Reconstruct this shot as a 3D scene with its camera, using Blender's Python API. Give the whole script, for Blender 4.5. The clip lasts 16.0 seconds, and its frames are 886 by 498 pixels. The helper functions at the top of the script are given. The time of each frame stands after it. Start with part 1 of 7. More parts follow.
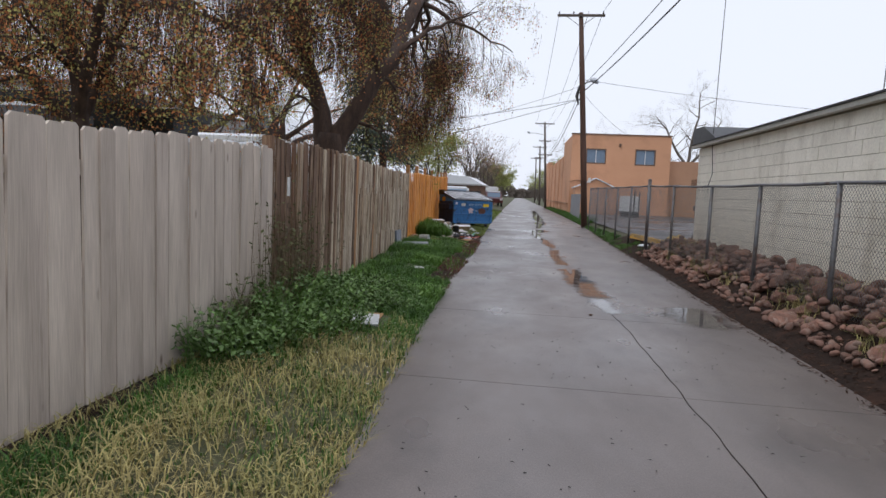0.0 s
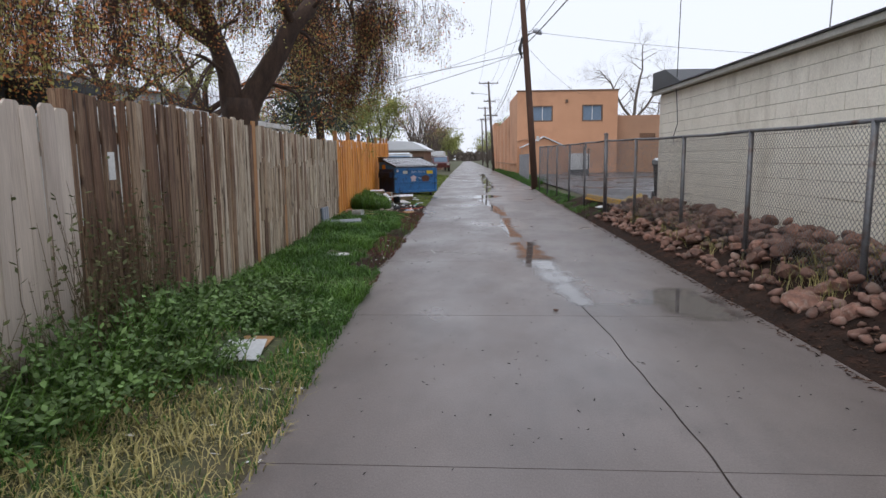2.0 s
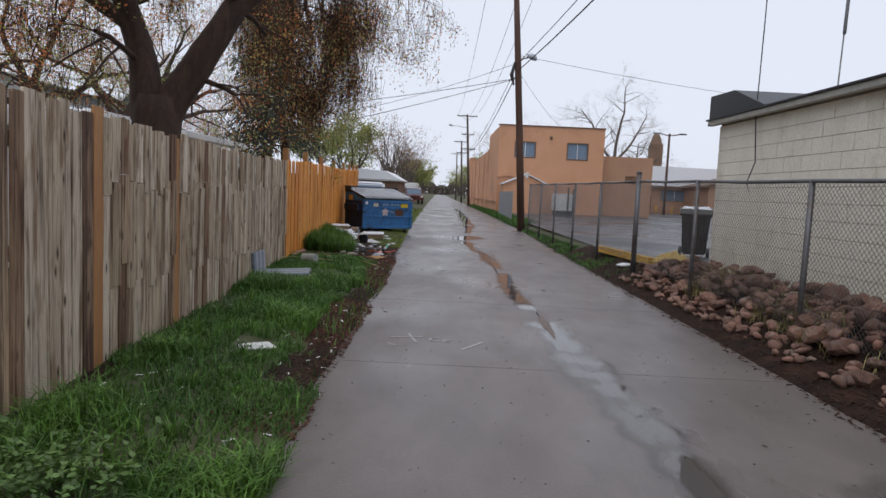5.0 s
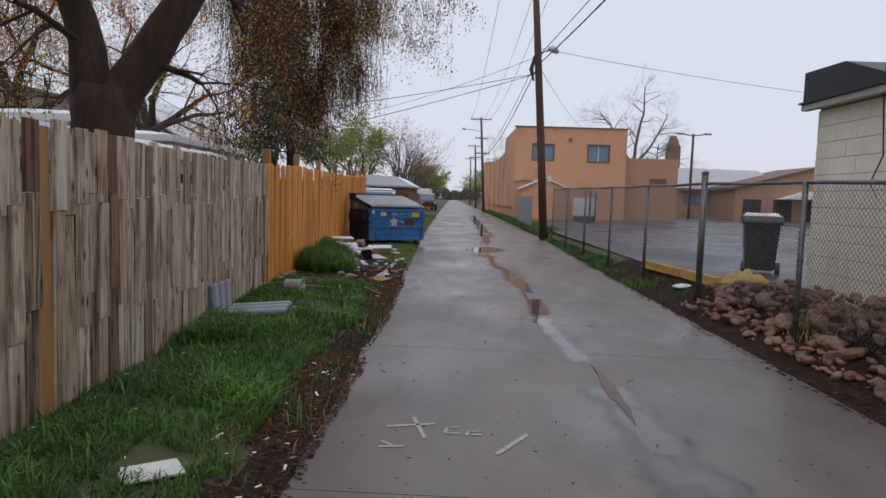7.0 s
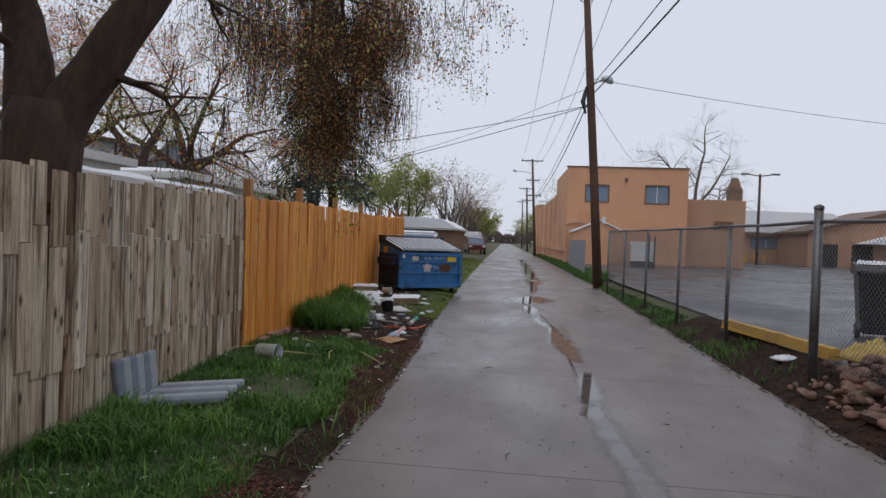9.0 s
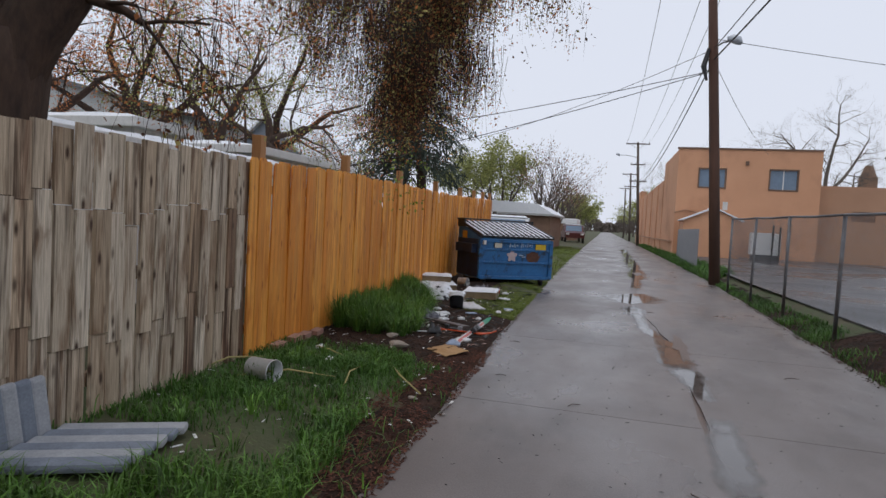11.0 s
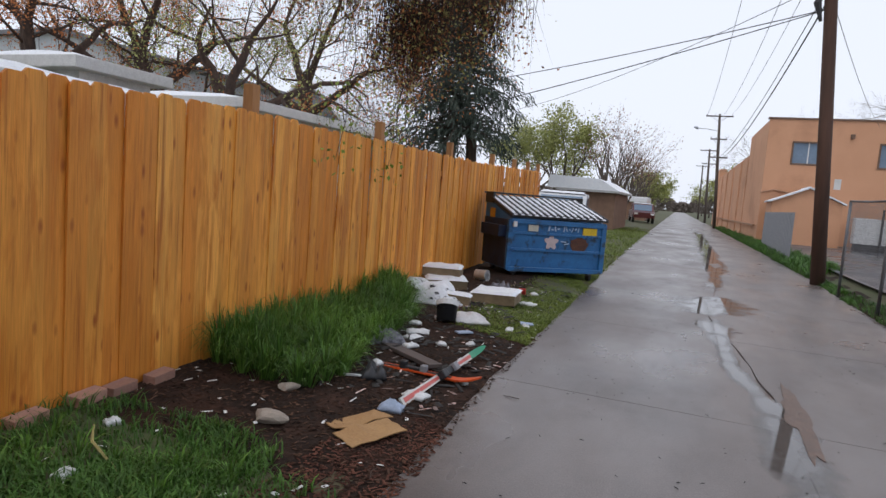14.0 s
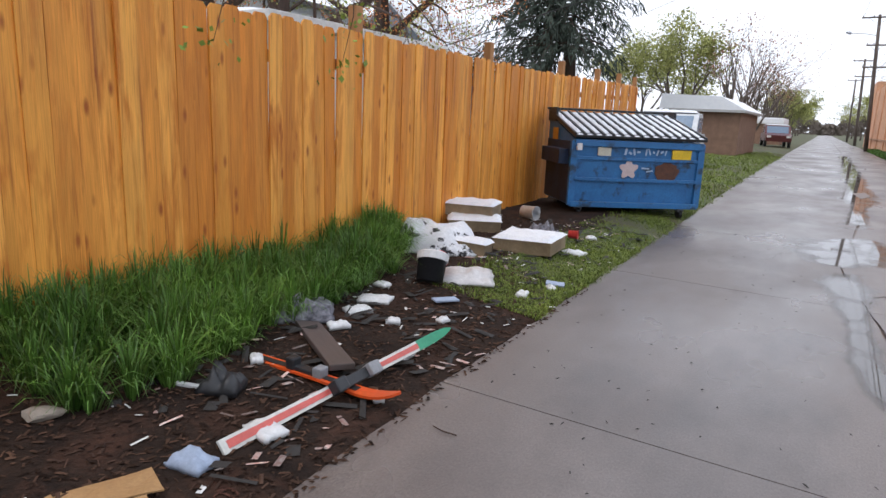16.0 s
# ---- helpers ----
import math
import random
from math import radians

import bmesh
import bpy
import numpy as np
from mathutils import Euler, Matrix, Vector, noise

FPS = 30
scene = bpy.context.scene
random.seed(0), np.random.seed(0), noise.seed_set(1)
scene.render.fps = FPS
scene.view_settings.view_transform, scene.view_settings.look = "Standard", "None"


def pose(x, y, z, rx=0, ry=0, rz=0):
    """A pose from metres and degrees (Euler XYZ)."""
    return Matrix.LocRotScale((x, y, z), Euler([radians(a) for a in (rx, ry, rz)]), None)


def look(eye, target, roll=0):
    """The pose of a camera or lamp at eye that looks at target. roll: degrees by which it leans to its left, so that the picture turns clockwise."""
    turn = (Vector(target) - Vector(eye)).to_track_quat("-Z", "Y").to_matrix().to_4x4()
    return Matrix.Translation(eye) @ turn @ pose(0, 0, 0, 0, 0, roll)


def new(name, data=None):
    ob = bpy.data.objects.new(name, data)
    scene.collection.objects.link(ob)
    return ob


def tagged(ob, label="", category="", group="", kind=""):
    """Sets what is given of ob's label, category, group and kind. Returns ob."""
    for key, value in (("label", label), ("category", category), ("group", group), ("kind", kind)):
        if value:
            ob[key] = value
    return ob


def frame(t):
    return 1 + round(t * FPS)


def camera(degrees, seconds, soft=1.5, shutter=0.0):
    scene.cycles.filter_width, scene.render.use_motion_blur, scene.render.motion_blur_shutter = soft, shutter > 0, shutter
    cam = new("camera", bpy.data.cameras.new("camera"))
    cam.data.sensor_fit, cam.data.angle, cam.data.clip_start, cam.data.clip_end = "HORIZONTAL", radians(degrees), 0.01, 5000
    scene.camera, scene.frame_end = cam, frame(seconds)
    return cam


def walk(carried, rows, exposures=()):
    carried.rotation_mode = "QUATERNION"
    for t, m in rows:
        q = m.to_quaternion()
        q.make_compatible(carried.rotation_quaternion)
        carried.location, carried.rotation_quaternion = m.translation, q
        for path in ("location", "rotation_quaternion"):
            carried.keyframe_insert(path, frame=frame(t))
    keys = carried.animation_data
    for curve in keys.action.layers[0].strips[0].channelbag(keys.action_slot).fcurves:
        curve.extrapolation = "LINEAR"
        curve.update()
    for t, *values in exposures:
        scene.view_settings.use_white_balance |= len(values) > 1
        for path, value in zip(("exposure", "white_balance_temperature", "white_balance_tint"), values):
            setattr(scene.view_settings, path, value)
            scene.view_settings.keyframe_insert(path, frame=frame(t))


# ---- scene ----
cam = camera(70.0, 16.0)
PATH = [
    (0, (0.898, 0.436, 1.51), (0.62, 2.409, 1.332), 2.5),
    (0.5, (0.915, 0.93, 1.537), (0.639, 2.905, 1.38), 1.7),
    (1, (0.926, 1.428, 1.557), (0.721, 3.415, 1.451), 1.7),
    (1.5, (0.901, 1.945, 1.541), (0.799, 3.938, 1.419), 0.2),
    (2, (0.972, 2.475, 1.524), (0.845, 4.451, 1.243), -0.6),
    (2.5, (0.895, 2.997, 1.51), (0.895, 4.976, 1.221), 0.8),
    (3, (0.944, 3.584, 1.526), (0.887, 5.569, 1.282), -0.3),
    (3.5, (0.843, 4.043, 1.496), (0.844, 6.037, 1.333), 2.7),
    (3.7, (0.863, 4.304, 1.538), (0.885, 6.296, 1.364), 2.4),
    (5.8, (0.339, 7.263, 1.563), (0.288, 9.254, 1.384), 2.8),
    (6, (0.341, 7.446, 1.601), (0.343, 9.443, 1.486), 3.2),
    (6.5, (0.421, 8.034, 1.635), (0.251, 10.023, 1.515), 3.1),
    (7, (0.42, 8.607, 1.594), (0.347, 10.599, 1.431), 1.9),
    (7.5, (0.505, 9.163, 1.601), (0.338, 11.156, 1.546), 1.2),
    (8, (0.553, 9.725, 1.615), (0.422, 11.72, 1.573), 4.2),
    (8.5, (0.576, 10.278, 1.575), (0.387, 12.269, 1.598), 4.3),
    (9, (0.716, 10.861, 1.588), (0.472, 12.846, 1.556), 2.1),
    (9.5, (0.72, 11.415, 1.605), (0.415, 13.39, 1.522), 1.9),
    (9.7, (0.736, 11.655, 1.565), (0.283, 13.602, 1.492), 1.9),
    (11.8, (0.65, 14.121, 1.509), (0.025, 16.018, 1.406), 4.6),
    (12, (0.654, 14.368, 1.493), (-0.066, 16.231, 1.395), 4.5),
    (12.5, (0.642, 14.937, 1.527), (-0.055, 16.802, 1.337), 2.7),
    (13, (0.599, 15.513, 1.545), (-0.113, 17.369, 1.331), 5.7),
    (13.5, (0.665, 16.085, 1.549), (-0.086, 17.93, 1.369), 4.8),
    (14, (0.616, 16.647, 1.575), (-0.114, 18.5, 1.392), 4.6),
    (14.5, (0.73, 17.273, 1.616), (-0.211, 19.025, 1.404), 4.3),
    (15, (0.699, 17.87, 1.533), (-0.247, 19.592, 1.159), 3.8),
    (15.5, (0.803, 18.464, 1.498), (-0.209, 20.147, 1.122), 4.5),
    (16, (0.79, 19.087, 1.427), (-0.237, 20.753, 1.014), 2.6),
]
walk(cam, [(t, look(eye, target, roll)) for t, eye, target, roll in PATH], [(0, 0.1), (0.5, 0.2), (1, 0.03), (1.5, -0.04), (2, 0.18), (3, 0.18), (3.5, 0.0), (6, -0.1), (7, -0.22), (8.5, -0.3), (9.5, -0.22), (11.8, -0.04), (12.5, 0.1), (14.5, 0.12), (15.5, 0.4), (16, 0.62)])

# ---- world, sun ----
world = bpy.data.worlds.new("overcast")
scene.world = world
world.use_nodes = True
wn, wl = world.node_tree.nodes, world.node_tree.links
sky = wn.new("ShaderNodeTexSky")
sky.sky_type, sky.sun_disc = "NISHITA", False
sky.sun_elevation, sky.sun_rotation = radians(50), radians(206)
sky.air_density, sky.dust_density, sky.ozone_density = 1.0, 6.0, 1.0
sky_gain = wn.new("ShaderNodeMixRGB")
sky_gain.blend_type = "MULTIPLY"
sky_gain.inputs[0].default_value = 1.0
sky_gain.inputs[2].default_value = (0.08, 0.08, 0.08, 1)
wl.new(sky.outputs[0], sky_gain.inputs[1])
deck = wn.new("ShaderNodeMixRGB")
deck.inputs[0].default_value = 0.88
deck.inputs[2].default_value = (0.78, 0.82, 0.93, 1)
wl.new(sky_gain.outputs[0], deck.inputs[1])
wl.new(deck.outputs[0], wn["Background"].inputs[0])
wn["Background"].inputs[1].default_value = 1.15
sun = new("sun", bpy.data.lights.new("sun", "SUN"))
sun.data.energy, sun.data.angle, sun.data.color = 0.6, radians(25), (1.0, 0.97, 0.93)
sun.matrix_world = look((0, 0, 30), (6, 12, 0))


# ---- materials ----
def mat(name, c1, c2, rough=0.7, scale=6.0, stretch=(1, 1, 1), fine=60.0, bump=0.2, metal=0.0, rough2=None, c3=None, s3=1.2, t3=(0.5, 0.68), island=0.0, obj=0.0, coords="Object", spec=0.5, gmix=0.35):
    """Two colours mixed by a coarse noise, a third in blotches, fine relief, and piece-by-piece variation."""
    m = bpy.data.materials.new(name)
    m.use_nodes = True
    n, l = m.node_tree.nodes, m.node_tree.links
    b = n["Principled BSDF"]
    b.inputs["Metallic"].default_value = metal
    b.inputs["Specular IOR Level"].default_value = spec
    tc = n.new("ShaderNodeTexCoord")
    mp = n.new("ShaderNodeMapping")
    mp.inputs["Scale"].default_value = stretch
    l.new(n.new("ShaderNodeNewGeometry").outputs["Position"] if coords == "World" else tc.outputs[coords], mp.inputs[0])
    src = mp.outputs[0]
    info = n.new("ShaderNodeObjectInfo")
    if obj:
        add = n.new("ShaderNodeVectorMath")
        mul = n.new("ShaderNodeVectorMath")
        mul.operation = "MULTIPLY"
        cmb = n.new("ShaderNodeCombineXYZ")
        for i in range(3):
            l.new(info.outputs["Random"], cmb.inputs[i])
        l.new(cmb.outputs[0], mul.inputs[0])
        mul.inputs[1].default_value = (37, 53, 91)
        l.new(src, add.inputs[0])
        l.new(mul.outputs[0], add.inputs[1])
        src = add.outputs[0]
    def tex(s, det=5.0, r=0.6):
        t = n.new("ShaderNodeTexNoise")
        t.inputs["Scale"].default_value, t.inputs["Detail"].default_value, t.inputs["Roughness"].default_value = s, det, r
        l.new(src, t.inputs["Vector"])
        return t.outputs["Fac"]
    def ramp(v, a, c):
        r = n.new("ShaderNodeMapRange")
        r.inputs[1].default_value, r.inputs[2].default_value = a, c
        l.new(v, r.inputs[0])
        return r.outputs[0]
    def mix(f, a, c, kind="MIX"):
        x = n.new("ShaderNodeMixRGB")
        x.blend_type = kind
        for i, v in enumerate((f, a, c)):
            if isinstance(v, (float, int)):
                x.inputs[i].default_value = v
            elif isinstance(v, tuple):
                x.inputs[i].default_value = (*v, 1)
            else:
                l.new(v, x.inputs[i])
        return x.outputs[0]
    coarse, grain = tex(scale), tex(fine, 3.0)
    col = mix(ramp(coarse, 0.3, 0.7), c1, c2)
    if c3:
        col = mix(ramp(tex(s3, 6.0, 0.65), *t3), col, c3)
    col = mix(gmix, col, mix(ramp(grain, 0.25, 0.75), (0.55, 0.55, 0.55), (1.35, 1.35, 1.35)), "MULTIPLY")
    for amount, source in ((obj, info.outputs["Random"]), (island, None)):
        if amount:
            if source is None:
                source = n.new("ShaderNodeNewGeometry").outputs["Random Per Island"]
            hv = n.new("ShaderNodeHueSaturation")
            r = n.new("ShaderNodeMapRange")
            r.inputs[3].default_value, r.inputs[4].default_value = 1 - amount, 1 + amount
            l.new(source, r.inputs[0])
            l.new(r.outputs[0], hv.inputs["Value"])
            l.new(col, hv.inputs["Color"])
            col = hv.outputs[0]
    l.new(col, b.inputs["Base Color"])
    rr = n.new("ShaderNodeMapRange")
    rr.inputs[1].default_value, rr.inputs[2].default_value = 0.35, 0.65
    rr.inputs[3].default_value, rr.inputs[4].default_value = rough, rough if rough2 is None else rough2
    l.new(tex(scale * 0.6, 4.0), rr.inputs[0])
    l.new(rr.outputs[0], b.inputs["Roughness"])
    if bump:
        bp = n.new("ShaderNodeBump")
        bp.inputs["Strength"].default_value, bp.inputs["Distance"].default_value = bump, 0.02
        l.new(mix(0.5, coarse, grain), bp.inputs["Height"])
        l.new(bp.outputs[0], b.inputs["Normal"])
    return m


def wood(name, tones, dark, rough=0.8, knots=0.6, streak=(0.5, 0.7), grain=0.5, piece=0.0, blotch=None):
    """Sawn board: a tone for each board, long grain streaks, dark run stains and knots."""
    m = bpy.data.materials.new(name)
    m.use_nodes = True
    n, l = m.node_tree.nodes, m.node_tree.links
    b = n["Principled BSDF"]
    b.inputs["Specular IOR Level"].default_value = 0.35
    tc = n.new("ShaderNodeTexCoord")
    info = n.new("ShaderNodeObjectInfo")
    isl = n.new("ShaderNodeNewGeometry")
    seed = n.new("ShaderNodeMath")
    seed.operation = "MULTIPLY_ADD"
    l.new(isl.outputs["Random Per Island"], seed.inputs[0])
    seed.inputs[1].default_value = piece
    l.new(info.outputs["Random"], seed.inputs[2])
    frac = n.new("ShaderNodeMath")
    frac.operation = "FRACT"
    l.new(seed.outputs[0], frac.inputs[0])
    off = n.new("ShaderNodeVectorMath")
    off.operation = "MULTIPLY_ADD"
    cmb = n.new("ShaderNodeCombineXYZ")
    for i in range(3):
        l.new(frac.outputs[0], cmb.inputs[i])
    l.new(cmb.outputs[0], off.inputs[0])
    off.inputs[1].default_value = (37, 53, 91)
    l.new(tc.outputs["Object"], off.inputs[2])

    def noise_at(scale, det=4.0, r=0.6, warp=0.0):
        mp = n.new("ShaderNodeMapping")
        mp.inputs["Scale"].default_value = scale
        l.new(off.outputs[0], mp.inputs[0])
        t = n.new("ShaderNodeTexNoise")
        t.inputs["Scale"].default_value, t.inputs["Detail"].default_value, t.inputs["Roughness"].default_value, t.inputs["Distortion"].default_value = 1.0, det, r, warp
        l.new(mp.outputs[0], t.inputs["Vector"])
        return t.outputs["Fac"]

    def ramp(v, a, c, lo=0.0, hi=1.0):
        r = n.new("ShaderNodeMapRange")
        r.inputs[1].default_value, r.inputs[2].default_value, r.inputs[3].default_value, r.inputs[4].default_value = a, c, lo, hi
        l.new(v, r.inputs[0])
        return r.outputs[0]

    def mix(f, a, c, kind="MIX"):
        x = n.new("ShaderNodeMixRGB")
        x.blend_type = kind
        for i, v in enumerate((f, a, c)):
            if isinstance(v, (float, int)):
                x.inputs[i].default_value = v
            elif isinstance(v, tuple):
                x.inputs[i].default_value = (*v, 1)
            else:
                l.new(v, x.inputs[i])
        return x.outputs[0]

    tone = n.new("ShaderNodeValToRGB")
    while len(tone.color_ramp.elements) < len(tones):
        tone.color_ramp.elements.new(0.5)
    for i, c in enumerate(tones):
        tone.color_ramp.elements[i].position = i / (len(tones) - 1)
        tone.color_ramp.elements[i].color = (*c, 1)
    l.new(frac.outputs[0], tone.inputs[0])
    wide = noise_at((5, 5, 0.9), 3.0)
    col = mix(ramp(wide, 0.3, 0.7), mix(1.0, tone.outputs[0], (0.8, 0.78, 0.76), "MULTIPLY"), mix(1.0, tone.outputs[0], (1.16, 1.15, 1.14), "MULTIPLY"))
    if blotch:
        col = mix(ramp(noise_at((9, 9, 1.6), 4.0, 0.6, 0.4), 0.5, 0.66), col, blotch)
    runs = noise_at((26, 26, 0.8), 4.0, 0.65, 0.3)
    col = mix(ramp(runs, *streak, 0.0, 0.8), col, dark)
    fine = noise_at((170, 170, 4.5), 3.0, 0.6, 0.2)
    col = mix(grain, col, mix(ramp(fine, 0.3, 0.7), (0.55, 0.53, 0.5), (1.35, 1.35, 1.35)), "MULTIPLY")
    mp = n.new("ShaderNodeMapping")
    mp.inputs["Scale"].default_value = (11, 11, 4.2)
    l.new(off.outputs[0], mp.inputs[0])
    vo = n.new("ShaderNodeTexVoronoi")
    vo.inputs["Scale"].default_value = 1.0
    l.new(mp.outputs[0], vo.inputs["Vector"])
    pick = n.new("ShaderNodeSeparateColor")
    l.new(vo.outputs["Color"], pick.inputs[0])
    knot = n.new("ShaderNodeMath")
    knot.operation = "MULTIPLY"
    l.new(ramp(vo.outputs["Distance"], 0.08, 0.24, 1.0, 0.0), knot.inputs[0])
    l.new(ramp(pick.outputs[0], 1.0 - knots, 1.0 - knots + 0.05), knot.inputs[1])
    col = mix(knot.outputs[0], col, dark)
    l.new(col, b.inputs["Base Color"])
    l.new(ramp(wide, 0.35, 0.65, rough - 0.1, rough + 0.08), b.inputs["Roughness"])
    bp = n.new("ShaderNodeBump")
    bp.inputs["Strength"].default_value, bp.inputs["Distance"].default_value = 0.5, 0.006
    l.new(mix(0.5, fine, runs), bp.inputs["Height"])
    l.new(bp.outputs[0], b.inputs["Normal"])
    return m


def plain(name, c, rough=0.5, metal=0.0, fine=40.0, emit=None):
    m = mat(name, c, tuple(v * 0.82 for v in c), rough, 8.0, fine=fine, bump=0.06, metal=metal)
    if emit:
        b = m.node_tree.nodes["Principled BSDF"]
        b.inputs["Emission Color"].default_value, b.inputs["Emission Strength"].default_value = (*c, 1), emit
    return m


M_CONC = mat("wet_concrete", (0.185, 0.158, 0.148), (0.13, 0.110, 0.103), 0.5, 1.1, (1, 0.5, 1), 110, 0.15, rough2=0.24, c3=(0.09, 0.078, 0.075), s3=0.7, t3=(0.5, 0.72), gmix=0.5)
M_ASPH = mat("wet_asphalt", (0.075, 0.078, 0.085), (0.05, 0.052, 0.058), 0.5, 0.5, fine=150, bump=0.25, rough2=0.16, c3=(0.1, 0.1, 0.105), s3=0.25)
M_SOIL = mat("damp_soil", (0.036, 0.022, 0.016), (0.016, 0.011, 0.009), 0.9, 5.0, fine=45, bump=1.0, c3=(0.062, 0.031, 0.021), s3=3.0, gmix=0.7, spec=0.15)
M_GROUND = mat("ground_soil_and_turf", (0.09, 0.07, 0.04), (0.06, 0.075, 0.03), 0.9, 0.8, fine=30, bump=0.8, c3=(0.06, 0.1, 0.03), s3=0.5)
M_GREY = wood("grey_painted_wood", ((0.53, 0.46, 0.405), (0.58, 0.51, 0.445), (0.49, 0.425, 0.37), (0.56, 0.485, 0.42)), (0.21, 0.16, 0.13), 0.75, 0.12, (0.62, 0.78), 0.34)
M_BROWN = wood("weathered_wood", ((0.15, 0.08, 0.048), (0.44, 0.32, 0.215), (0.21, 0.12, 0.073), (0.54, 0.42, 0.30), (0.18, 0.10, 0.062), (0.36, 0.25, 0.165)), (0.04, 0.019, 0.011), 0.8, 0.45, (0.46, 0.61), 0.85, 0.0, (0.16, 0.082, 0.048))
M_BROWND = wood("dark_weathered_wood", ((0.13, 0.072, 0.046), (0.20, 0.12, 0.078), (0.10, 0.056, 0.038)), (0.035, 0.018, 0.012), 0.8, 0.4, (0.48, 0.64), 0.6, 0.0, (0.30, 0.20, 0.13))
M_BROWNG = wood("silvered_wood", ((0.58, 0.50, 0.40), (0.48, 0.395, 0.30), (0.66, 0.58, 0.47), (0.42, 0.325, 0.23), (0.56, 0.465, 0.355)), (0.06, 0.032, 0.02), 0.85, 0.8, (0.5, 0.66), 0.85, 0.0, (0.25, 0.165, 0.105))
M_ORANGE = wood("stained_cedar", ((0.81, 0.36, 0.062), (0.64, 0.23, 0.033), (0.89, 0.43, 0.088), (0.72, 0.285, 0.044), (0.60, 0.205, 0.028), (0.86, 0.395, 0.074)), (0.35, 0.09, 0.014), 0.55, 0.45, (0.55, 0.7), 0.36, 0.0, (0.58, 0.195, 0.026))
M_CEDAR = mat("cedar_post", (0.45, 0.22, 0.08), (0.32, 0.14, 0.05), 0.65, 6.0, (1, 1, 0.15), 45, 0.3)
M_BLOCK = mat("cream_painted_block", (0.88, 0.84, 0.73), (0.78, 0.74, 0.63), 0.85, 1.5, (1, 1, 0.5), 60, 0.5, c3=(0.50, 0.45, 0.35), s3=0.9, t3=(0.54, 0.74), coords="World", island=0.05)
M_MORTAR = mat("mortar", (0.34, 0.30, 0.22), (0.26, 0.23, 0.17), 0.95, 4.0, fine=70, bump=0.3)
M_STUCCO = mat("orange_stucco", (0.64, 0.345, 0.205), (0.585, 0.31, 0.18), 0.9, 0.6, fine=60, bump=0.3, c3=(0.48, 0.25, 0.145), s3=0.35)
M_STUCCO2 = mat("tan_stucco", (0.46, 0.27, 0.17), (0.40, 0.23, 0.145), 0.9, 0.6, fine=60, bump=0.3)
M_SNOW = mat("wet_snow", (0.82, 0.84, 0.87), (0.74, 0.77, 0.82), 0.6, 6.0, fine=60, bump=0.5)
M_GALV = mat("galvanised_steel", (0.19, 0.195, 0.205), (0.13, 0.13, 0.14), 0.5, 14.0, fine=60, bump=0.05, metal=0.6, c3=(0.12, 0.09, 0.075), s3=6)
M_POLE = mat("creosoted_pole", (0.105, 0.05, 0.032), (0.06, 0.032, 0.022), 0.8, 5.0, (1, 1, 0.06), 30, 0.6)
M_POLE2 = mat("grey_pole", (0.11, 0.085, 0.07), (0.07, 0.055, 0.048), 0.85, 5.0, (1, 1, 0.06), 30, 0.5)
M_WIRE = plain("black_cable", (0.03, 0.03, 0.033), 0.6)
M_BARK = mat("bark", (0.085, 0.05, 0.034), (0.032, 0.02, 0.015), 0.9, 8.0, (1, 1, 0.3), 30, 1.0)
M_BARK2 = mat("grey_bark", (0.14, 0.115, 0.095), (0.08, 0.065, 0.055), 0.9, 8.0, (1, 1, 0.3), 30, 0.8)
M_BLUE = mat("blue_dumpster_paint", (0.030, 0.175, 0.42), (0.022, 0.115, 0.29), 0.4, 4.0, fine=50, bump=0.15, c3=(0.022, 0.045, 0.075), s3=3.4, t3=(0.54, 0.64), gmix=0.5)
# a darker blue than the dumpster's front, for its sides and fork pockets
M_BLUEDARK = mat("dark_dumpster_blue", (0.018, 0.04, 0.10), (0.013, 0.022, 0.05), 0.5, 4.0, fine=50, bump=0.15, c3=(0.012, 0.016, 0.03), s3=3.0)
M_BLACKPL = mat("black_plastic", (0.022, 0.024, 0.028), (0.015, 0.016, 0.019), 0.45, 5.0, fine=50, bump=0.1)
M_RUST = mat("rust", (0.14, 0.055, 0.03), (0.07, 0.035, 0.025), 0.85, 12.0, fine=60, bump=0.5)
M_WHITE = plain("white_paint", (0.75, 0.75, 0.74), 0.55)
M_YELLOW = mat("yellow_paint", (0.72, 0.42, 0.045), (0.58, 0.32, 0.035), 0.6, 5.0, fine=50, bump=0.2, c3=(0.33, 0.27, 0.19), s3=5.0, t3=(0.58, 0.68))
M_MUD = mat("brown_silt", (0.15, 0.085, 0.055), (0.08, 0.05, 0.036), 0.4, 9.0, fine=60, bump=0.4)
M_DARK = plain("dark_gap", (0.03, 0.027, 0.025), 0.8)
M_GLASS = plain("window_glass", (0.16, 0.23, 0.32), 0.06)
M_TRIMBR = plain("brown_trim", (0.17, 0.10, 0.065), 0.6)
M_ROCK = mat("red_sandstone", (0.27, 0.14, 0.10), (0.13, 0.07, 0.055), 0.85, 5.0, fine=40, bump=0.8, c3=(0.27, 0.21, 0.17), s3=4.0, obj=0.45, gmix=0.6)
M_ROCKS = mat("red_sandstone_rubble", (0.27, 0.145, 0.105), (0.14, 0.08, 0.064), 0.85, 5.0, fine=40, bump=0.6, c3=(0.24, 0.19, 0.16), s3=4.0, island=0.35)
M_GRASS = mat("fresh_grass", (0.085, 0.19, 0.026), (0.04, 0.105, 0.017), 0.6, 1.2, fine=10, bump=0, island=0.4)
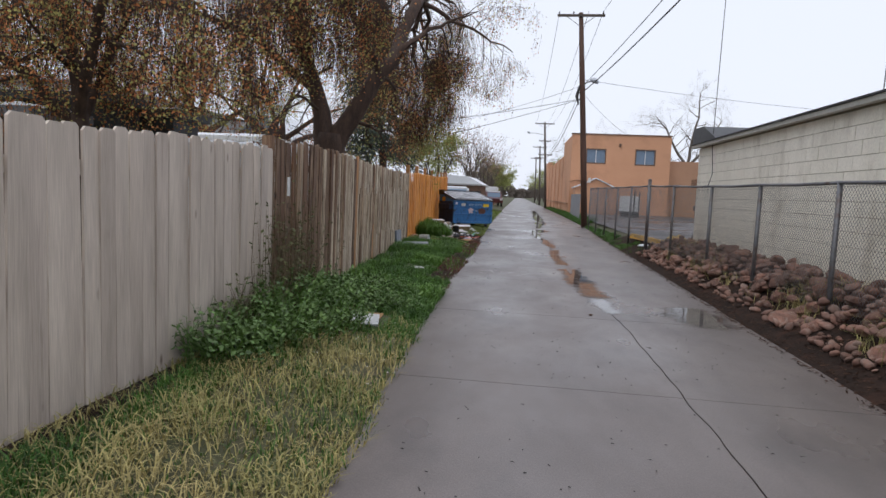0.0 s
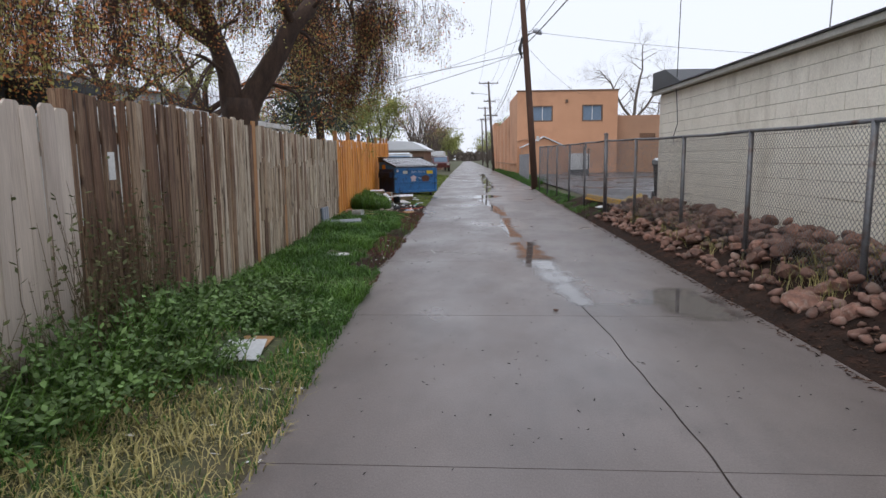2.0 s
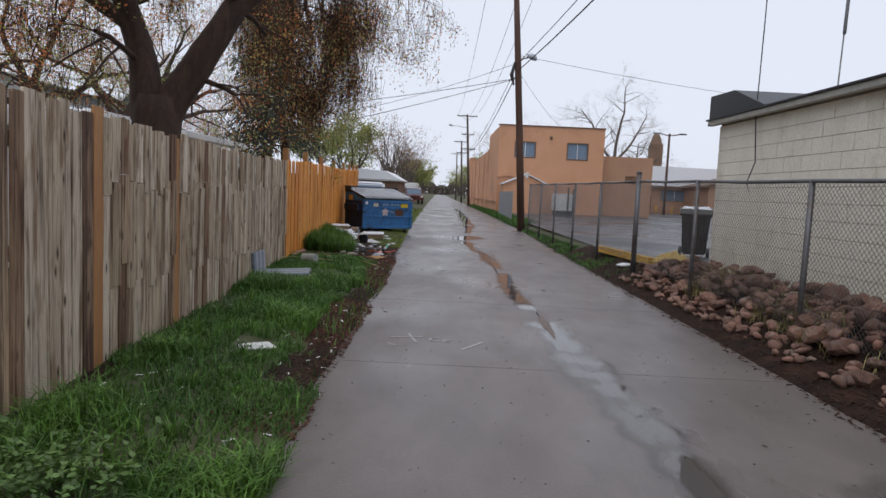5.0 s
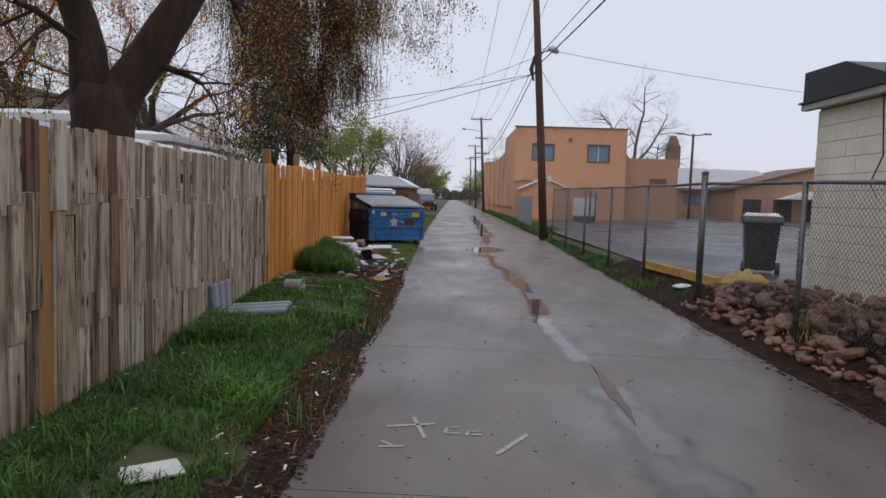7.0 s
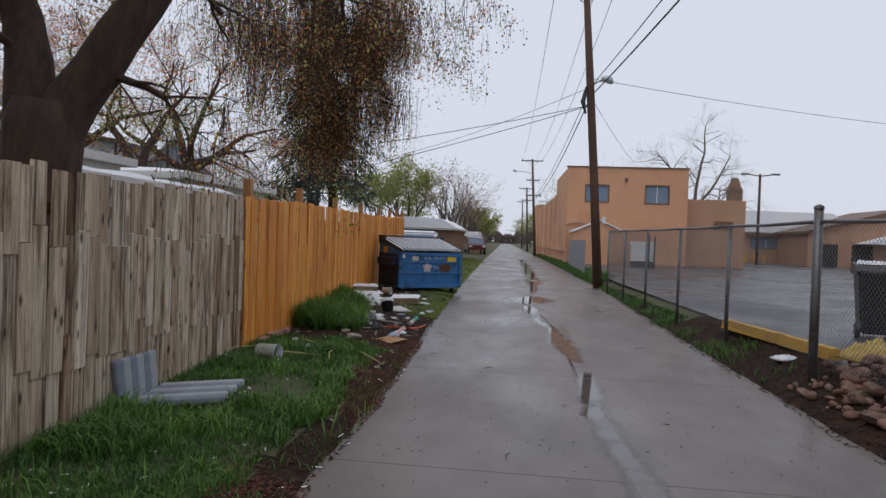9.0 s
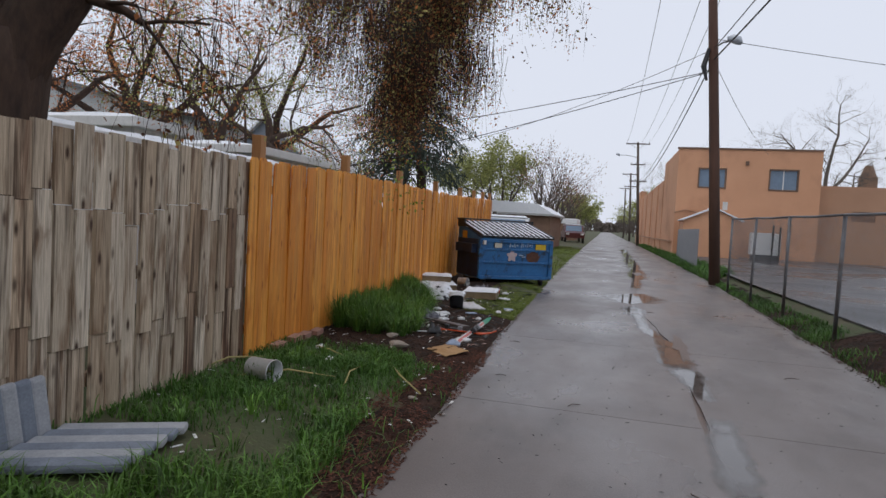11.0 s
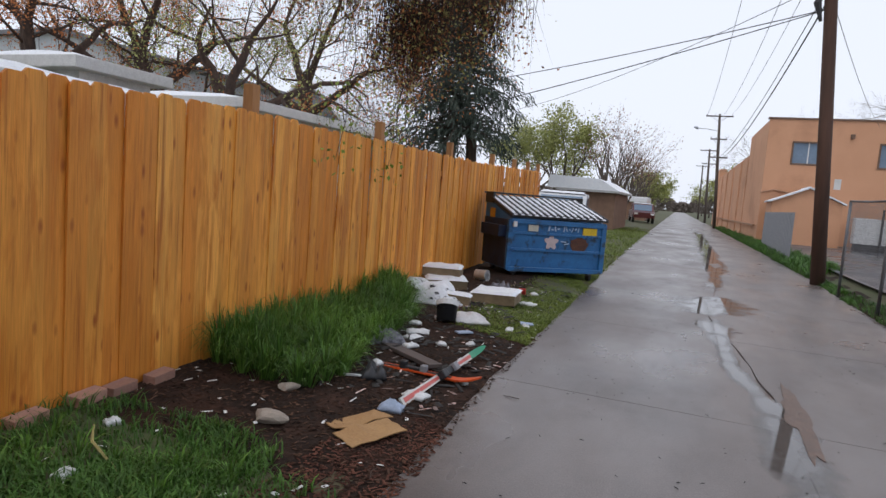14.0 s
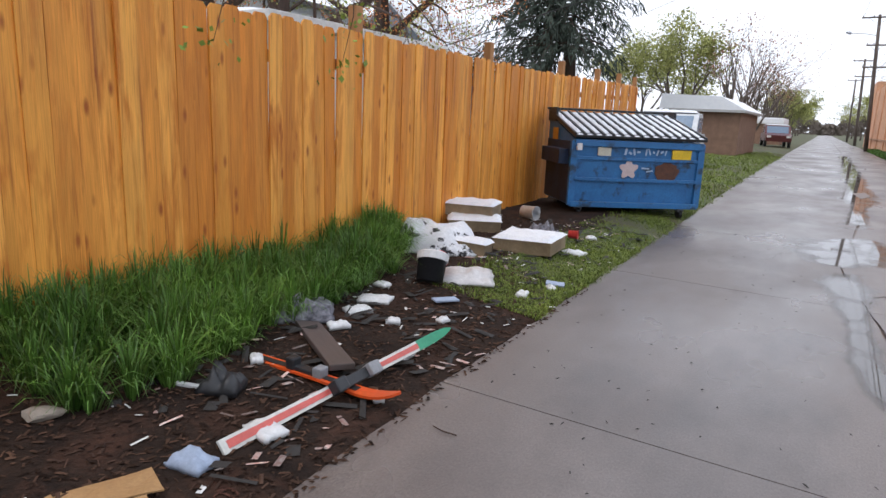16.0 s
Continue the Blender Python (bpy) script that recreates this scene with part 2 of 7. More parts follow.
M_GRASST = mat("tall_grass", (0.15, 0.285, 0.046), (0.06, 0.14, 0.024), 0.5, 1.2, fine=10, bump=0, island=0.55)
M_DRY = mat("straw_grass", (0.44, 0.36, 0.15), (0.25, 0.24, 0.08), 0.7, 1.5, fine=10, bump=0, island=0.3)
M_LEAFBR = mat("russet_leaves", (0.60, 0.19, 0.06), (0.42, 0.20, 0.08), 0.8, 0.8, fine=5, bump=0, island=0.5)
M_LEAFDK = mat("dry_brown_leaves", (0.20, 0.075, 0.04), (0.13, 0.075, 0.04), 0.8, 0.8, fine=5, bump=0, island=0.5)
M_LEAFOL = mat("olive_buds", (0.46, 0.37, 0.13), (0.36, 0.35, 0.11), 0.8, 0.8, fine=5, bump=0, island=0.5)
# olive spring green, lightened to put the far trees' haze into the colour
M_LEAFGR = mat("hazed_spring_leaves", (0.38, 0.39, 0.14), (0.26, 0.285, 0.10), 0.75, 0.5, fine=5, bump=0, island=0.4)
M_NEEDLE = mat("spruce_needles", (0.06, 0.082, 0.06), (0.035, 0.05, 0.04), 0.8, 0.8, fine=5, bump=0, island=0.4)
M_SHINGLE = plain("grey_roof_edge", (0.18, 0.18, 0.19), 0.7)
M_BRICKW = mat("brown_brick", (0.27, 0.165, 0.115), (0.19, 0.115, 0.08), 0.9, 3.0, fine=40, bump=0.3)


def thin(m, amount):
    """Leaves and blades let part of the light through."""
    n, l = m.node_tree.nodes, m.node_tree.links
    b, out = n["Principled BSDF"], n["Material Output"]
    tr = n.new("ShaderNodeBsdfTranslucent")
    l.new(b.inputs["Base Color"].links[0].from_socket, tr.inputs[0])
    mx = n.new("ShaderNodeMixShader")
    mx.inputs[0].default_value = amount
    l.new(b.outputs[0], mx.inputs[1])
    l.new(tr.outputs[0], mx.inputs[2])
    l.new(mx.outputs[0], out.inputs[0])


for m_ in (M_LEAFBR, M_LEAFOL, M_LEAFDK, M_LEAFGR):
    thin(m_, 0.45)
for m_ in (M_GRASS, M_GRASST):
    thin(m_, 0.25)


# ---- mesh helpers ----
def part(name, bm, material, parent=None, label="", smooth=False):
    me = bpy.data.meshes.new(name)
    bm.to_mesh(me)
    bm.free()
    if smooth:
        for p in me.polygons:
            p.use_smooth = True
    me.materials.append(material)
    ob = new(name, me)
    if parent:
        ob.parent = parent
    if label:
        ob["label"] = label
    return ob


def raw(name, verts, faces, material, parent=None, label="", smooth=False):
    me = bpy.data.meshes.new(name)
    me.from_pydata([tuple(v) for v in verts], [], [tuple(f) for f in faces])
    me.materials.append(material)
    if smooth:
        for p in me.polygons:
            p.use_smooth = True
    ob = new(name, me)
    if parent:
        ob.parent = parent
    if label:
        ob["label"] = label
    return ob


def group_thing(name, m, label, category, group="", kind=""):
    e = new(name)
    e.matrix_world = m
    return tagged(e, label, category, group, kind)


def box(bm, x0, x1, y0, y1, z0, z1, m=None, bevel=0.0):
    g = bmesh.ops.create_cube(bm, size=1.0)
    vs = g["verts"]
    t = Matrix.Translation(((x0 + x1) / 2, (y0 + y1) / 2, (z0 + z1) / 2)) @ Matrix.Diagonal((x1 - x0, y1 - y0, z1 - z0, 1))
    bmesh.ops.transform(bm, matrix=(m or Matrix()) @ t, verts=vs)
    if bevel:
        es = {e for v in vs for e in v.link_edges}
        bmesh.ops.bevel(bm, geom=list(es), offset=bevel, segments=2, affect="EDGES", profile=0.6)
    return bm


def boxm(*a, **k):
    return box(bmesh.new(), *a, **k)


def tube(bm, pts, radii, seg=8, cap=True):
    """A tapered tube along points."""
    rings = []
    up = Vector((0.13, 0.31, 0.94))
    for i, p in enumerate(pts):
        a, b = Vector(pts[max(i - 1, 0)]), Vector(pts[min(i + 1, len(pts) - 1)])
        d = (b - a).normalized() if (b - a).length > 1e-6 else Vector((0, 0, 1))
        u = d.cross(up)
        if u.length < 1e-3:
            u = d.cross(Vector((1, 0, 0)))
        u.normalize()
        w = d.cross(u)
        r = radii[i] if hasattr(radii, "__len__") else radii
        rings.append([bm.verts.new(Vector(p) + r * (math.cos(2 * math.pi * k / seg) * u + math.sin(2 * math.pi * k / seg) * w)) for k in range(seg)])
    for A, B in zip(rings, rings[1:]):
        for k in range(seg):
            bm.faces.new((A[k], A[(k + 1) % seg], B[(k + 1) % seg], B[k]))
    if cap:
        bm.faces.new(rings[0][::-1])
        bm.faces.new(rings[-1])
    return bm


def tubem(pts, radii, seg=8):
    return tube(bmesh.new(), pts, radii, seg)


def prism(bm, outline, z0, z1, m=None):
    """A vertical prism over an outline of (x, y)."""
    m = m or Matrix()
    lo = [bm.verts.new(m @ Vector((x, y, z0))) for x, y in outline]
    hi = [bm.verts.new(m @ Vector((x, y, z1))) for x, y in outline]
    n = len(outline)
    bm.faces.new(hi)
    bm.faces.new(lo[::-1])
    for i in range(n):
        bm.faces.new((lo[i], lo[(i + 1) % n], hi[(i + 1) % n], hi[i]))
    bmesh.ops.recalc_face_normals(bm, faces=bm.faces)
    return bm


def lerp(y, table):
    if y <= table[0][0]:
        (a, b), (c, d) = table[0], table[1]
    else:
        for (a, b), (c, d) in zip(table, table[1:]):
            if y <= c:
                break
    return b + (d - b) * (y - a) / (c - a)


# ---- the plan ----
ROAD_L = [(-40, 0.9), (3.4, -0.06), (6, -0.24), (11, -0.5), (18, -0.66), (22, -0.88), (28, -1.1), (32, -1.28), (42, -1.65), (95, -3.1), (600, -16.5)]
ROAD_R = [(-40, 3.9), (8, 3.62), (20, 3.55), (36, 3.6), (45, 3.45), (95, 2.2), (600, -11.2)]
JOINT = [(-40, 2.9), (4, 2.18), (8, 2.06), (11, 1.85), (15, 1.66), (18, 1.42), (21, 1.44), (24, 1.3), (27, 0.95), (31, 1.15), (38, 1.28), (66, 0.85), (600, -13.8)]
FENCE_L = [(-40, -1.6), (-2, -1.68), (6.5, -1.7), (10.3, -2.07), (14, -2.29), (18.4, -2.7), (29, -3.52), (36.5, -4.1), (60, -5.9)]
FENCE_R = [(-40, 5.6), (8.15, 4.27), (18.3, 3.97), (33, 3.56), (60, 2.9)]
LOT_Z = 0.28
RISE = [(0, 0.14), (17.8, 0.15), (20.5, 0.09), (60, 0.08)]


def wob(x, y, s, seed=0.0):
    return noise.noise(Vector((x * s, y * s, seed)))


def ground_z(x, y):
    xl, xr = lerp(y, ROAD_L), lerp(y, ROAD_R)
    if x < xl + 0.12:
        d = xl + 0.12 - x
        return -0.06 + 0.065 * min(d / 0.12, 1) + lerp(min(max(y, 0), 60), RISE) * min(max(d - 0.12, 0) / 0.9, 1) + 0.025 * wob(x, y, 1.7) * min(d, 1)
    if x > xr - 0.12:
        d = x - xr + 0.12
        f = min(max((d - 0.12) / 0.7, 0), 1)
        far = min(max((y - 38) / 12, 0), 1)
        mound = 0.22 * min(max((d - 0.5) / 0.7, 0), 1) * min(max((17.8 - y) / 0.8, 0), 1)
        return -0.06 + 0.065 * min(d / 0.12, 1) + mound + (LOT_Z - 0.02 - 0.1 * far) * f + 0.03 * wob(x, y, 2.1) * f * (x < 5.6)
    return -0.06


def spaced(stops):
    out = []
    for (a, b, n) in stops:
        out += [a + (b - a) * i / n for i in range(n)]
    return out + [stops[-1][1]]


gx = spaced([(-900, -60, 12), (-60, -8, 13), (-8, -4, 8), (-4, 6, 84), (6, 60, 18), (60, 900, 12)])
gy = spaced([(-300, -6, 12), (-6, 40, 184), (40, 100, 30), (100, 1600, 40)])
gv = [(x, y, ground_z(x, y)) for y in gy for x in gx]
nx = len(gx)
gf = [(j * nx + i, j * nx + i + 1, (j + 1) * nx + i + 1, (j + 1) * nx + i) for j in range(len(gy) - 1) for i in range(nx - 1)]


def is_soil(x, y):
    """Where the turf is worn down to bare soil."""
    n = 0.25 * wob(x, y, 0.9, 4.0) + 0.15 * wob(x, y, 3.0, 7.0)
    xl, xr, xf = lerp(y, ROAD_L), lerp(y, ROAD_R), lerp(y, FENCE_L)
    if x > xr - 0.3:
        return x < 5.5 and y < 24 + 6 * n or x < xr + 0.35 + n and y < 45
    if x > xf - 0.2:
        if 19.2 + n < y < 24.3 + n:
            return True
        if 24 < y < 30:
            return x < -1.9 + n
        if 11 + n < y < 19.5:
            return x > xl - 0.32 + 0.6 * n
        return x < xf + 0.18 + 0.3 * n
    return False


ground = tagged(raw("ground", gv, gf, M_GROUND, smooth=True), "damp brown soil with thin patchy turf along the alley", "ground", kind="structure")
ground.data.materials.append(M_SOIL)
for p in ground.data.polygons:
    c = p.center
    if -6 < c.y < 46 and -5 < c.x < 6 and is_soil(c.x, c.y):
        p.material_index = 1

# ---- road: concrete slabs either side of a worn centre joint ----
def strip(y0, y1, left, right, z0, z1, n):
    """A slab between two edges given as functions of y."""
    bm = bmesh.new()
    rows = []
    for i in range(n + 1):
        y = y0 + (y1 - y0) * i / n
        a, b = left(y), right(y)
        rows.append([bm.verts.new(p) for p in ((a, y, z0), (a, y, z1), (b, y, z1), (b, y, z0))])
    for A, B in zip(rows, rows[1:]):
        for k in range(4):
            bm.faces.new((A[k], B[k], B[(k + 1) % 4], A[(k + 1) % 4]))
    bm.faces.new(rows[0])
    bm.faces.new(rows[-1][::-1])
    bmesh.ops.recalc_face_normals(bm, faces=bm.faces)
    return bm


def worn(y):
    """Half-width of the centre joint: a hairline near the start, broken out farther on."""
    w = 0.006
    if y > 10:
        w += 0.06 * max(0, wob(0, y, 0.9, 3.3) + 0.12) * min((y - 10) / 4, 1) * (1.0 if y < 24 else 0.3)
    return w


def edge_l(y):
    return lerp(y, ROAD_L) + (0.05 * wob(0, y, 1.3, 5.0) + 0.03 * wob(0, y, 4.0, 9.0)) * (y < 60)


def edge_r(y):
    return lerp(y, ROAD_R) + (0.05 * wob(3, y, 1.1, 5.0) + 0.03 * wob(3, y, 4.0, 2.0)) * (y < 60)


road = tagged(part("road", strip(-40, 600, edge_l, edge_r, -0.2, -0.022, 640), M_MUD), "wet grey concrete alley with a broken centre joint", "road", kind="structure")
cuts = [-40, -4.0, -0.9, 2.3, 5.45, 8.55, 11.87, 15.2, 18.53, 21.86, 25.2, 28.5, 31.8, 35.1, 38.4, 600]
for a, b in zip(cuts, cuts[1:]):
    n = 20 if b - a < 10 else 300
    part("slab", strip(a + 0.004, b - 0.004, edge_l, lambda y: lerp(y, JOINT) + 0.03 * wob(7, y, 2.0) - worn(y), -0.15, 0.0, n), M_CONC, road)
    part("slab", strip(a + 0.004, b - 0.004, lambda y: lerp(y, JOINT) + 0.03 * wob(7, y, 2.0) + worn(y), edge_r, -0.15, 0.0, n), M_CONC, road)


def blot(name, x, y, rx, ry, seed, z, material, label, category, turn=0.0, n=40, rough=0.35):
    """A thin irregular patch lying on the ground."""
    out = []
    for i in range(n):
        a = 2 * math.pi * i / n
        r = 1 + rough * noise.noise(Vector((math.cos(a) * 1.6 + seed, math.sin(a) * 1.6, seed * 3))) + 0.5 * rough * noise.noise(Vector((math.cos(a) * 4 + seed, math.sin(a) * 4, seed)))
        out.append((rx * r * math.cos(a), ry * r * math.sin(a)))
    ob = part(name, prism(bmesh.new(), out, 0, 0.004), material)
    ob.matrix_world = pose(x, y, z, 0, 0, turn)
    return tagged(ob, label, category, kind="structure")




def film_material():
    """A film of rain water: glossy and dark in its middle, thinning out to nothing at ragged edges."""
    m = bpy.data.materials.new("rain_film")
    m.use_nodes = True
    n, l = m.node_tree.nodes, m.node_tree.links
    b = n["Principled BSDF"]
    b.inputs["Base Color"].default_value = (0.10, 0.09, 0.085, 1)
    b.inputs["Roughness"].default_value = 0.03
    at = n.new("ShaderNodeAttribute")
    at.attribute_name = "wet"
    tc = n.new("ShaderNodeTexCoord")
    nz = n.new("ShaderNodeTexNoise")
    nz.inputs["Scale"].default_value, nz.inputs["Detail"].default_value = 3.0, 6.0
    l.new(tc.outputs["Object"], nz.inputs["Vector"])
    add = n.new("ShaderNodeMath")
    l.new(at.outputs["Fac"], add.inputs[0])
    l.new(nz.outputs["Fac"], add.inputs[1])
    r = n.new("ShaderNodeMapRange")
    r.inputs[1].default_value, r.inputs[2].default_value = 0.68, 1.12
    r.inputs[4].default_value = 0.95
    l.new(add.outputs[0], r.inputs[0])
    l.new(r.outputs[0], b.inputs["Alpha"])
    return m


M_FILM = film_material()


def film(pts, label, z=0.003):
    """A strip of water along (y, x, half-width) stations."""
    us = (-1, -0.6, -0.25, 0.25, 0.6, 1)
    v = [(x + u * w, y, z) for y, x, w in pts for u in us]
    k = len(us)
    f = [(j * k + i, j * k + i + 1, (j + 1) * k + i + 1, (j + 1) * k + i) for j in range(len(pts) - 1) for i in range(k - 1)]
    ob = raw("rain_water", v, f, M_FILM)
    ob.visible_shadow = False
    at = ob.data.attributes.new("wet", "FLOAT", "POINT")
    for j in range(len(pts)):
        end = 0.0 if j in (0, len(pts) - 1) else 1.0
        for i, u in enumerate(us):
            at.data[j * k + i].value = end * (1 - abs(u)) * 0.85
    return tagged(ob, label, "water", kind="structure")


film([(8.2 + 0.38 * i, 3.17 - 0.02 * i, 0.72 * math.sin(math.pi * (i + 0.3) / 5.6)) for i in range(6)], "shallow brown puddle on the concrete")
WET = [(8.6, 2.06), (9.4, 1.98), (10.6, 1.9), (12.3, 1.77), (14, 1.68), (15, 1.62), (16, 1.52), (17.2, 1.48), (19, 1.56), (20, 1.5), (21, 1.42), (22.5, 1.36), (23.6, 1.12), (25, 1.05), (27, 0.95)]
film([(8.7 + 0.4 * i, lerp(8.7 + 0.4 * i, WET), 0.3 + 0.22 * wob(1, 8.7 + 0.4 * i, 0.7, 8)) for i in range(15)], "thin film of rain water along the centre joint")
film([(14.6 + 0.4 * i, lerp(14.6 + 0.4 * i, WET), 0.28 + 0.2 * wob(1, 14 + 0.4 * i, 0.7, 5)) for i in range(12)], "thin film of rain water along the centre joint")
film([(19.3 + 0.4 * i, lerp(19.3 + 0.4 * i, WET), 0.24 + 0.2 * wob(1, 19 + 0.4 * i, 0.7, 2)) for i in range(20)], "thin film of rain water along the centre joint")
film([(26.9 + 0.4 * i, 0.85 + 0.05 * i, 0.95 * math.sin(math.pi * (i + 0.3) / 7.6)) for i in range(8)], "broad shallow puddle on the concrete")
film([(30 + 2.0 * i, lerp(30 + 2.0 * i, JOINT), 0.4 + 0.3 * wob(1, 30 + 2 * i, 0.5, 2)) for i in range(20)], "thin film of rain water along the centre joint")
for x, y, rx, ry, s in ((1.55, 22.3, 0.09, 0.9, 12.0), (1.7, 13.9, 0.05, 0.6, 13.0), (1.3, 37.2, 0.16, 0.7, 14.0)):
    blot("silt", x, y, rx, ry, s, 0.0035, M_MUD, "brown silt washed into the joint", "silt", rough=0.6)

# ---- parking lot ----
lot = tagged(raw("parking_lot", [(4.5, 18.2, LOT_Z + 0.02), (70, 18.2, LOT_Z + 0.02), (70, 140, LOT_Z + 0.02), (4.1, 57, LOT_Z + 0.02), (4.1, 33, LOT_Z + 0.02)], [(0, 1, 2, 3, 4)], M_ASPH), "wet dark asphalt parking lot behind the wire fence", "parking lot", kind="structure")


# ---- wooden fences on the left ----
def dogear(w, h, t, ear):
    return prism(bmesh.new(), [(-w / 2, 0), (w / 2, 0), (w / 2, h - ear), (w / 2 - ear, h), (-w / 2 + ear, h), (-w / 2, h - ear)], -t / 2, t / 2, pose(0, 0, 0, 90))


def board_mesh(name, w, h, t, ear, material):
    bm = dogear(w, h, t, ear)
    me = bpy.data.meshes.new(name)
    bm.to_mesh(me)
    bm.free()
    me.materials.append(material)
    return me


def fence(name, y0, y1, step, meshes, rng, base, top, label, gap=0.0, special=None, jag=0.0, rails=True, rail_mat=None):
    th = group_thing(name, pose(lerp((y0 + y1) / 2, FENCE_L), (y0 + y1) / 2, 0), label, "fence", kind="structure")
    y = y0
    while y < y1 - step * 0.4:
        k = rng.randrange(len(meshes))
        me = meshes[k]
        if special and special(y):
            me = special(y)
        x = lerp(y, FENCE_L)
        h = lerp(y, top) - lerp(y, base) + rng.uniform(-jag, jag)
        ang = 90 + math.degrees(math.atan2(-(lerp(y + 0.5, FENCE_L) - lerp(y - 0.5, FENCE_L)), 1.0))
        place = pose(x + rng.uniform(-0.007, 0.007), y + step / 2, lerp(y, base) + rng.uniform(-0.02, 0.02), rng.uniform(-0.6, 0.6), rng.uniform(-0.5, 0.5), ang) @ Matrix.Diagonal((1, 1, h / 1.8, 1))
        for piece in me if isinstance(me, list) else [me]:
            ob = new("board", piece)
            ob.parent = th
            ob.matrix_world = place
        y += step + (rng.random() < gap) * 0.012
    if rails:
        for f in (0.15, 0.5, 0.85):
            pts = []
            yy = y0
            while yy < y1 + 0.01:
                pts.append((lerp(yy, FENCE_L) - 0.045, yy, lerp(yy, base) + f * (lerp(yy, top) - lerp(yy, base))))
                yy += (y1 - y0) / 8
            for p, q in zip(pts, pts[1:]):
                d = Vector(q) - Vector(p)
                ob = part("rail", boxm(-0.02, 0.02, 0, d.length, -0.045, 0.045), rail_mat, th)
                ob.matrix_world = Matrix.Translation(p) @ d.to_track_quat("Y", "Z").to_matrix().to_4x4()
    return th


rng = random.Random(5)
BASE_G, TOP_G = [(-10, 0.09), (6.5, 0.1), (60, 0.1)], [(-10, 1.74), (3.2, 1.81), (6.5, 1.885), (60, 1.9)]
grey_boards = [board_mesh("grey_board", w, 1.8, 0.018, 0.025, M_GREY) for w in (0.1345, 0.136, 0.135)]
fence_grey = fence("fence", -4.0, 6.42, 0.1415, grey_boards, rng, BASE_G, TOP_G, "grey painted dog-eared plank fence", rail_mat=M_GREY)
BASE_B, TOP_B = [(6, 0.12), (18, 0.12)], [(6.5, 1.97), (9.5, 2.04), (13, 1.97), (16, 1.97), (18.4, 2.0)]
brown_boards = [board_mesh("brown_board", w, 1.8, t, e, M_BROWN) for w, t, e in ((0.138, 0.018, 0.02), (0.13, 0.018, 0.006), (0.115, 0.02, 0.012), (0.14, 0.018, 0.004))]


def pieced_board(w, t, cuts_at, material):
    """A board patched from short lengths, each a little proud or set back: one mesh for each."""
    out = []
    zs = [0.0, *cuts_at, 1.8]
    for i, (a, b) in enumerate(zip(zs, zs[1:])):
        d = (0.0, 0.014, 0.005)[i % 3]
        e = 0.005 * (i % 2)
        bm = boxm(-w / 2 + e, w / 2 - 0.003 * (1 - i % 2), -t / 2 - d, t / 2, a, b - 0.005)
        me = bpy.data.meshes.new("patched_board")
        bm.to_mesh(me)
        bm.free()
        me.materials.append(material)
        out.append(me)
    return out


brown_boards += [board_mesh("brown_board", w, 1.8, 0.018, 0.008, m) for w, m in ((0.138, M_BROWND), (0.12, M_BROWND), (0.135, M_BROWND), (0.136, M_BROWNG), (0.128, M_BROWNG))]
patched = [pieced_board(0.136, 0.018, c, m) for c, m in (((0.52, 1.36), M_BROWNG), ((0.6, 1.42), M_BROWNG), ((0.48, 1.3), M_BROWNG), ((0.7, 1.38), M_BROWN), ((1.25,), M_BROWNG), ((0.55, 1.33), M_BROWNG), ((0.45, 1.4), M_BROWNG))]
dark_board = board_mesh("dark_board", 0.12, 1.8, 0.018, 0.006, M_BROWND)

fresh_board = board_mesh("fresh_board", 0.14, 1.8, 0.02, 0.006, M_CEDAR)
fence_brown = fence("fence", 6.55, 10.9, 0.138, brown_boards, rng, BASE_B, TOP_B, "weathered brown plank fence with two newer planks", 0.25, lambda y: fresh_board if 10.7 < y < 10.84 else dark_board if y < 7.0 else None, 0.03, rail_mat=M_BROWN)
fence_patched = fence("fence", 10.92, 16.3, 0.138, patched, rng, BASE_B, TOP_B, "weathered grey fence of patched planks with one newer plank", 0.25, lambda y: fresh_board if 12.3 < y < 12.44 else None, 0.02, rail_mat=M_BROWN)
fence_brown2 = fence("fence", 16.38, 18.22, 0.14, patched, rng, BASE_B, TOP_B, "weathered gate-like stretch of patched grey planks", 0.2, None, 0.02, rail_mat=M_BROWN)
BASE_O, TOP_O = [(18, 0.11), (29, 0.1), (37, 0.2)], [(18.4, 2.02), (21, 2.1), (26.9, 2.17), (30, 2.22), (37, 2.42)]
orange_boards = [board_mesh("orange_board", w, 1.8, 0.018, 0.028, M_ORANGE) for w in (0.1432, 0.1436, 0.143)]
fence_orange = fence("fence", 18.4, 36.5, 0.14, orange_boards, rng, BASE_O, TOP_O, "new orange-stained cedar dog-eared plank fence", 0.0, None, 0.008, rail_mat=M_CEDAR)
for y in (18.68, 21.1, 23.85, 26.9, 30.1, 32.6, 34.6, 36.45):
    ob = part("post", boxm(-0.05, 0.05, -0.05, 0.05, 0.0, lerp(y, TOP_O) + 0.24, bevel=0.006), M_CEDAR, fence_orange)
    ob.matrix_world = pose(lerp(y, FENCE_L) - 0.085, y, 0)
ob = part("post", boxm(-0.05, 0.05, -0.05, 0.05, 0.0, 2.0, bevel=0.006), M_BROWN, fence_brown)
ob.matrix_world = pose(-1.76, 6.5, 0)
ob = part("post", boxm(-0.05, 0.05, -0.09, 0.09, 0.0, 1.98, bevel=0.006), M_BROWND, fence_brown2)
ob.matrix_world = pose(lerp(18.32, FENCE_L) - 0.08, 18.32, 0)


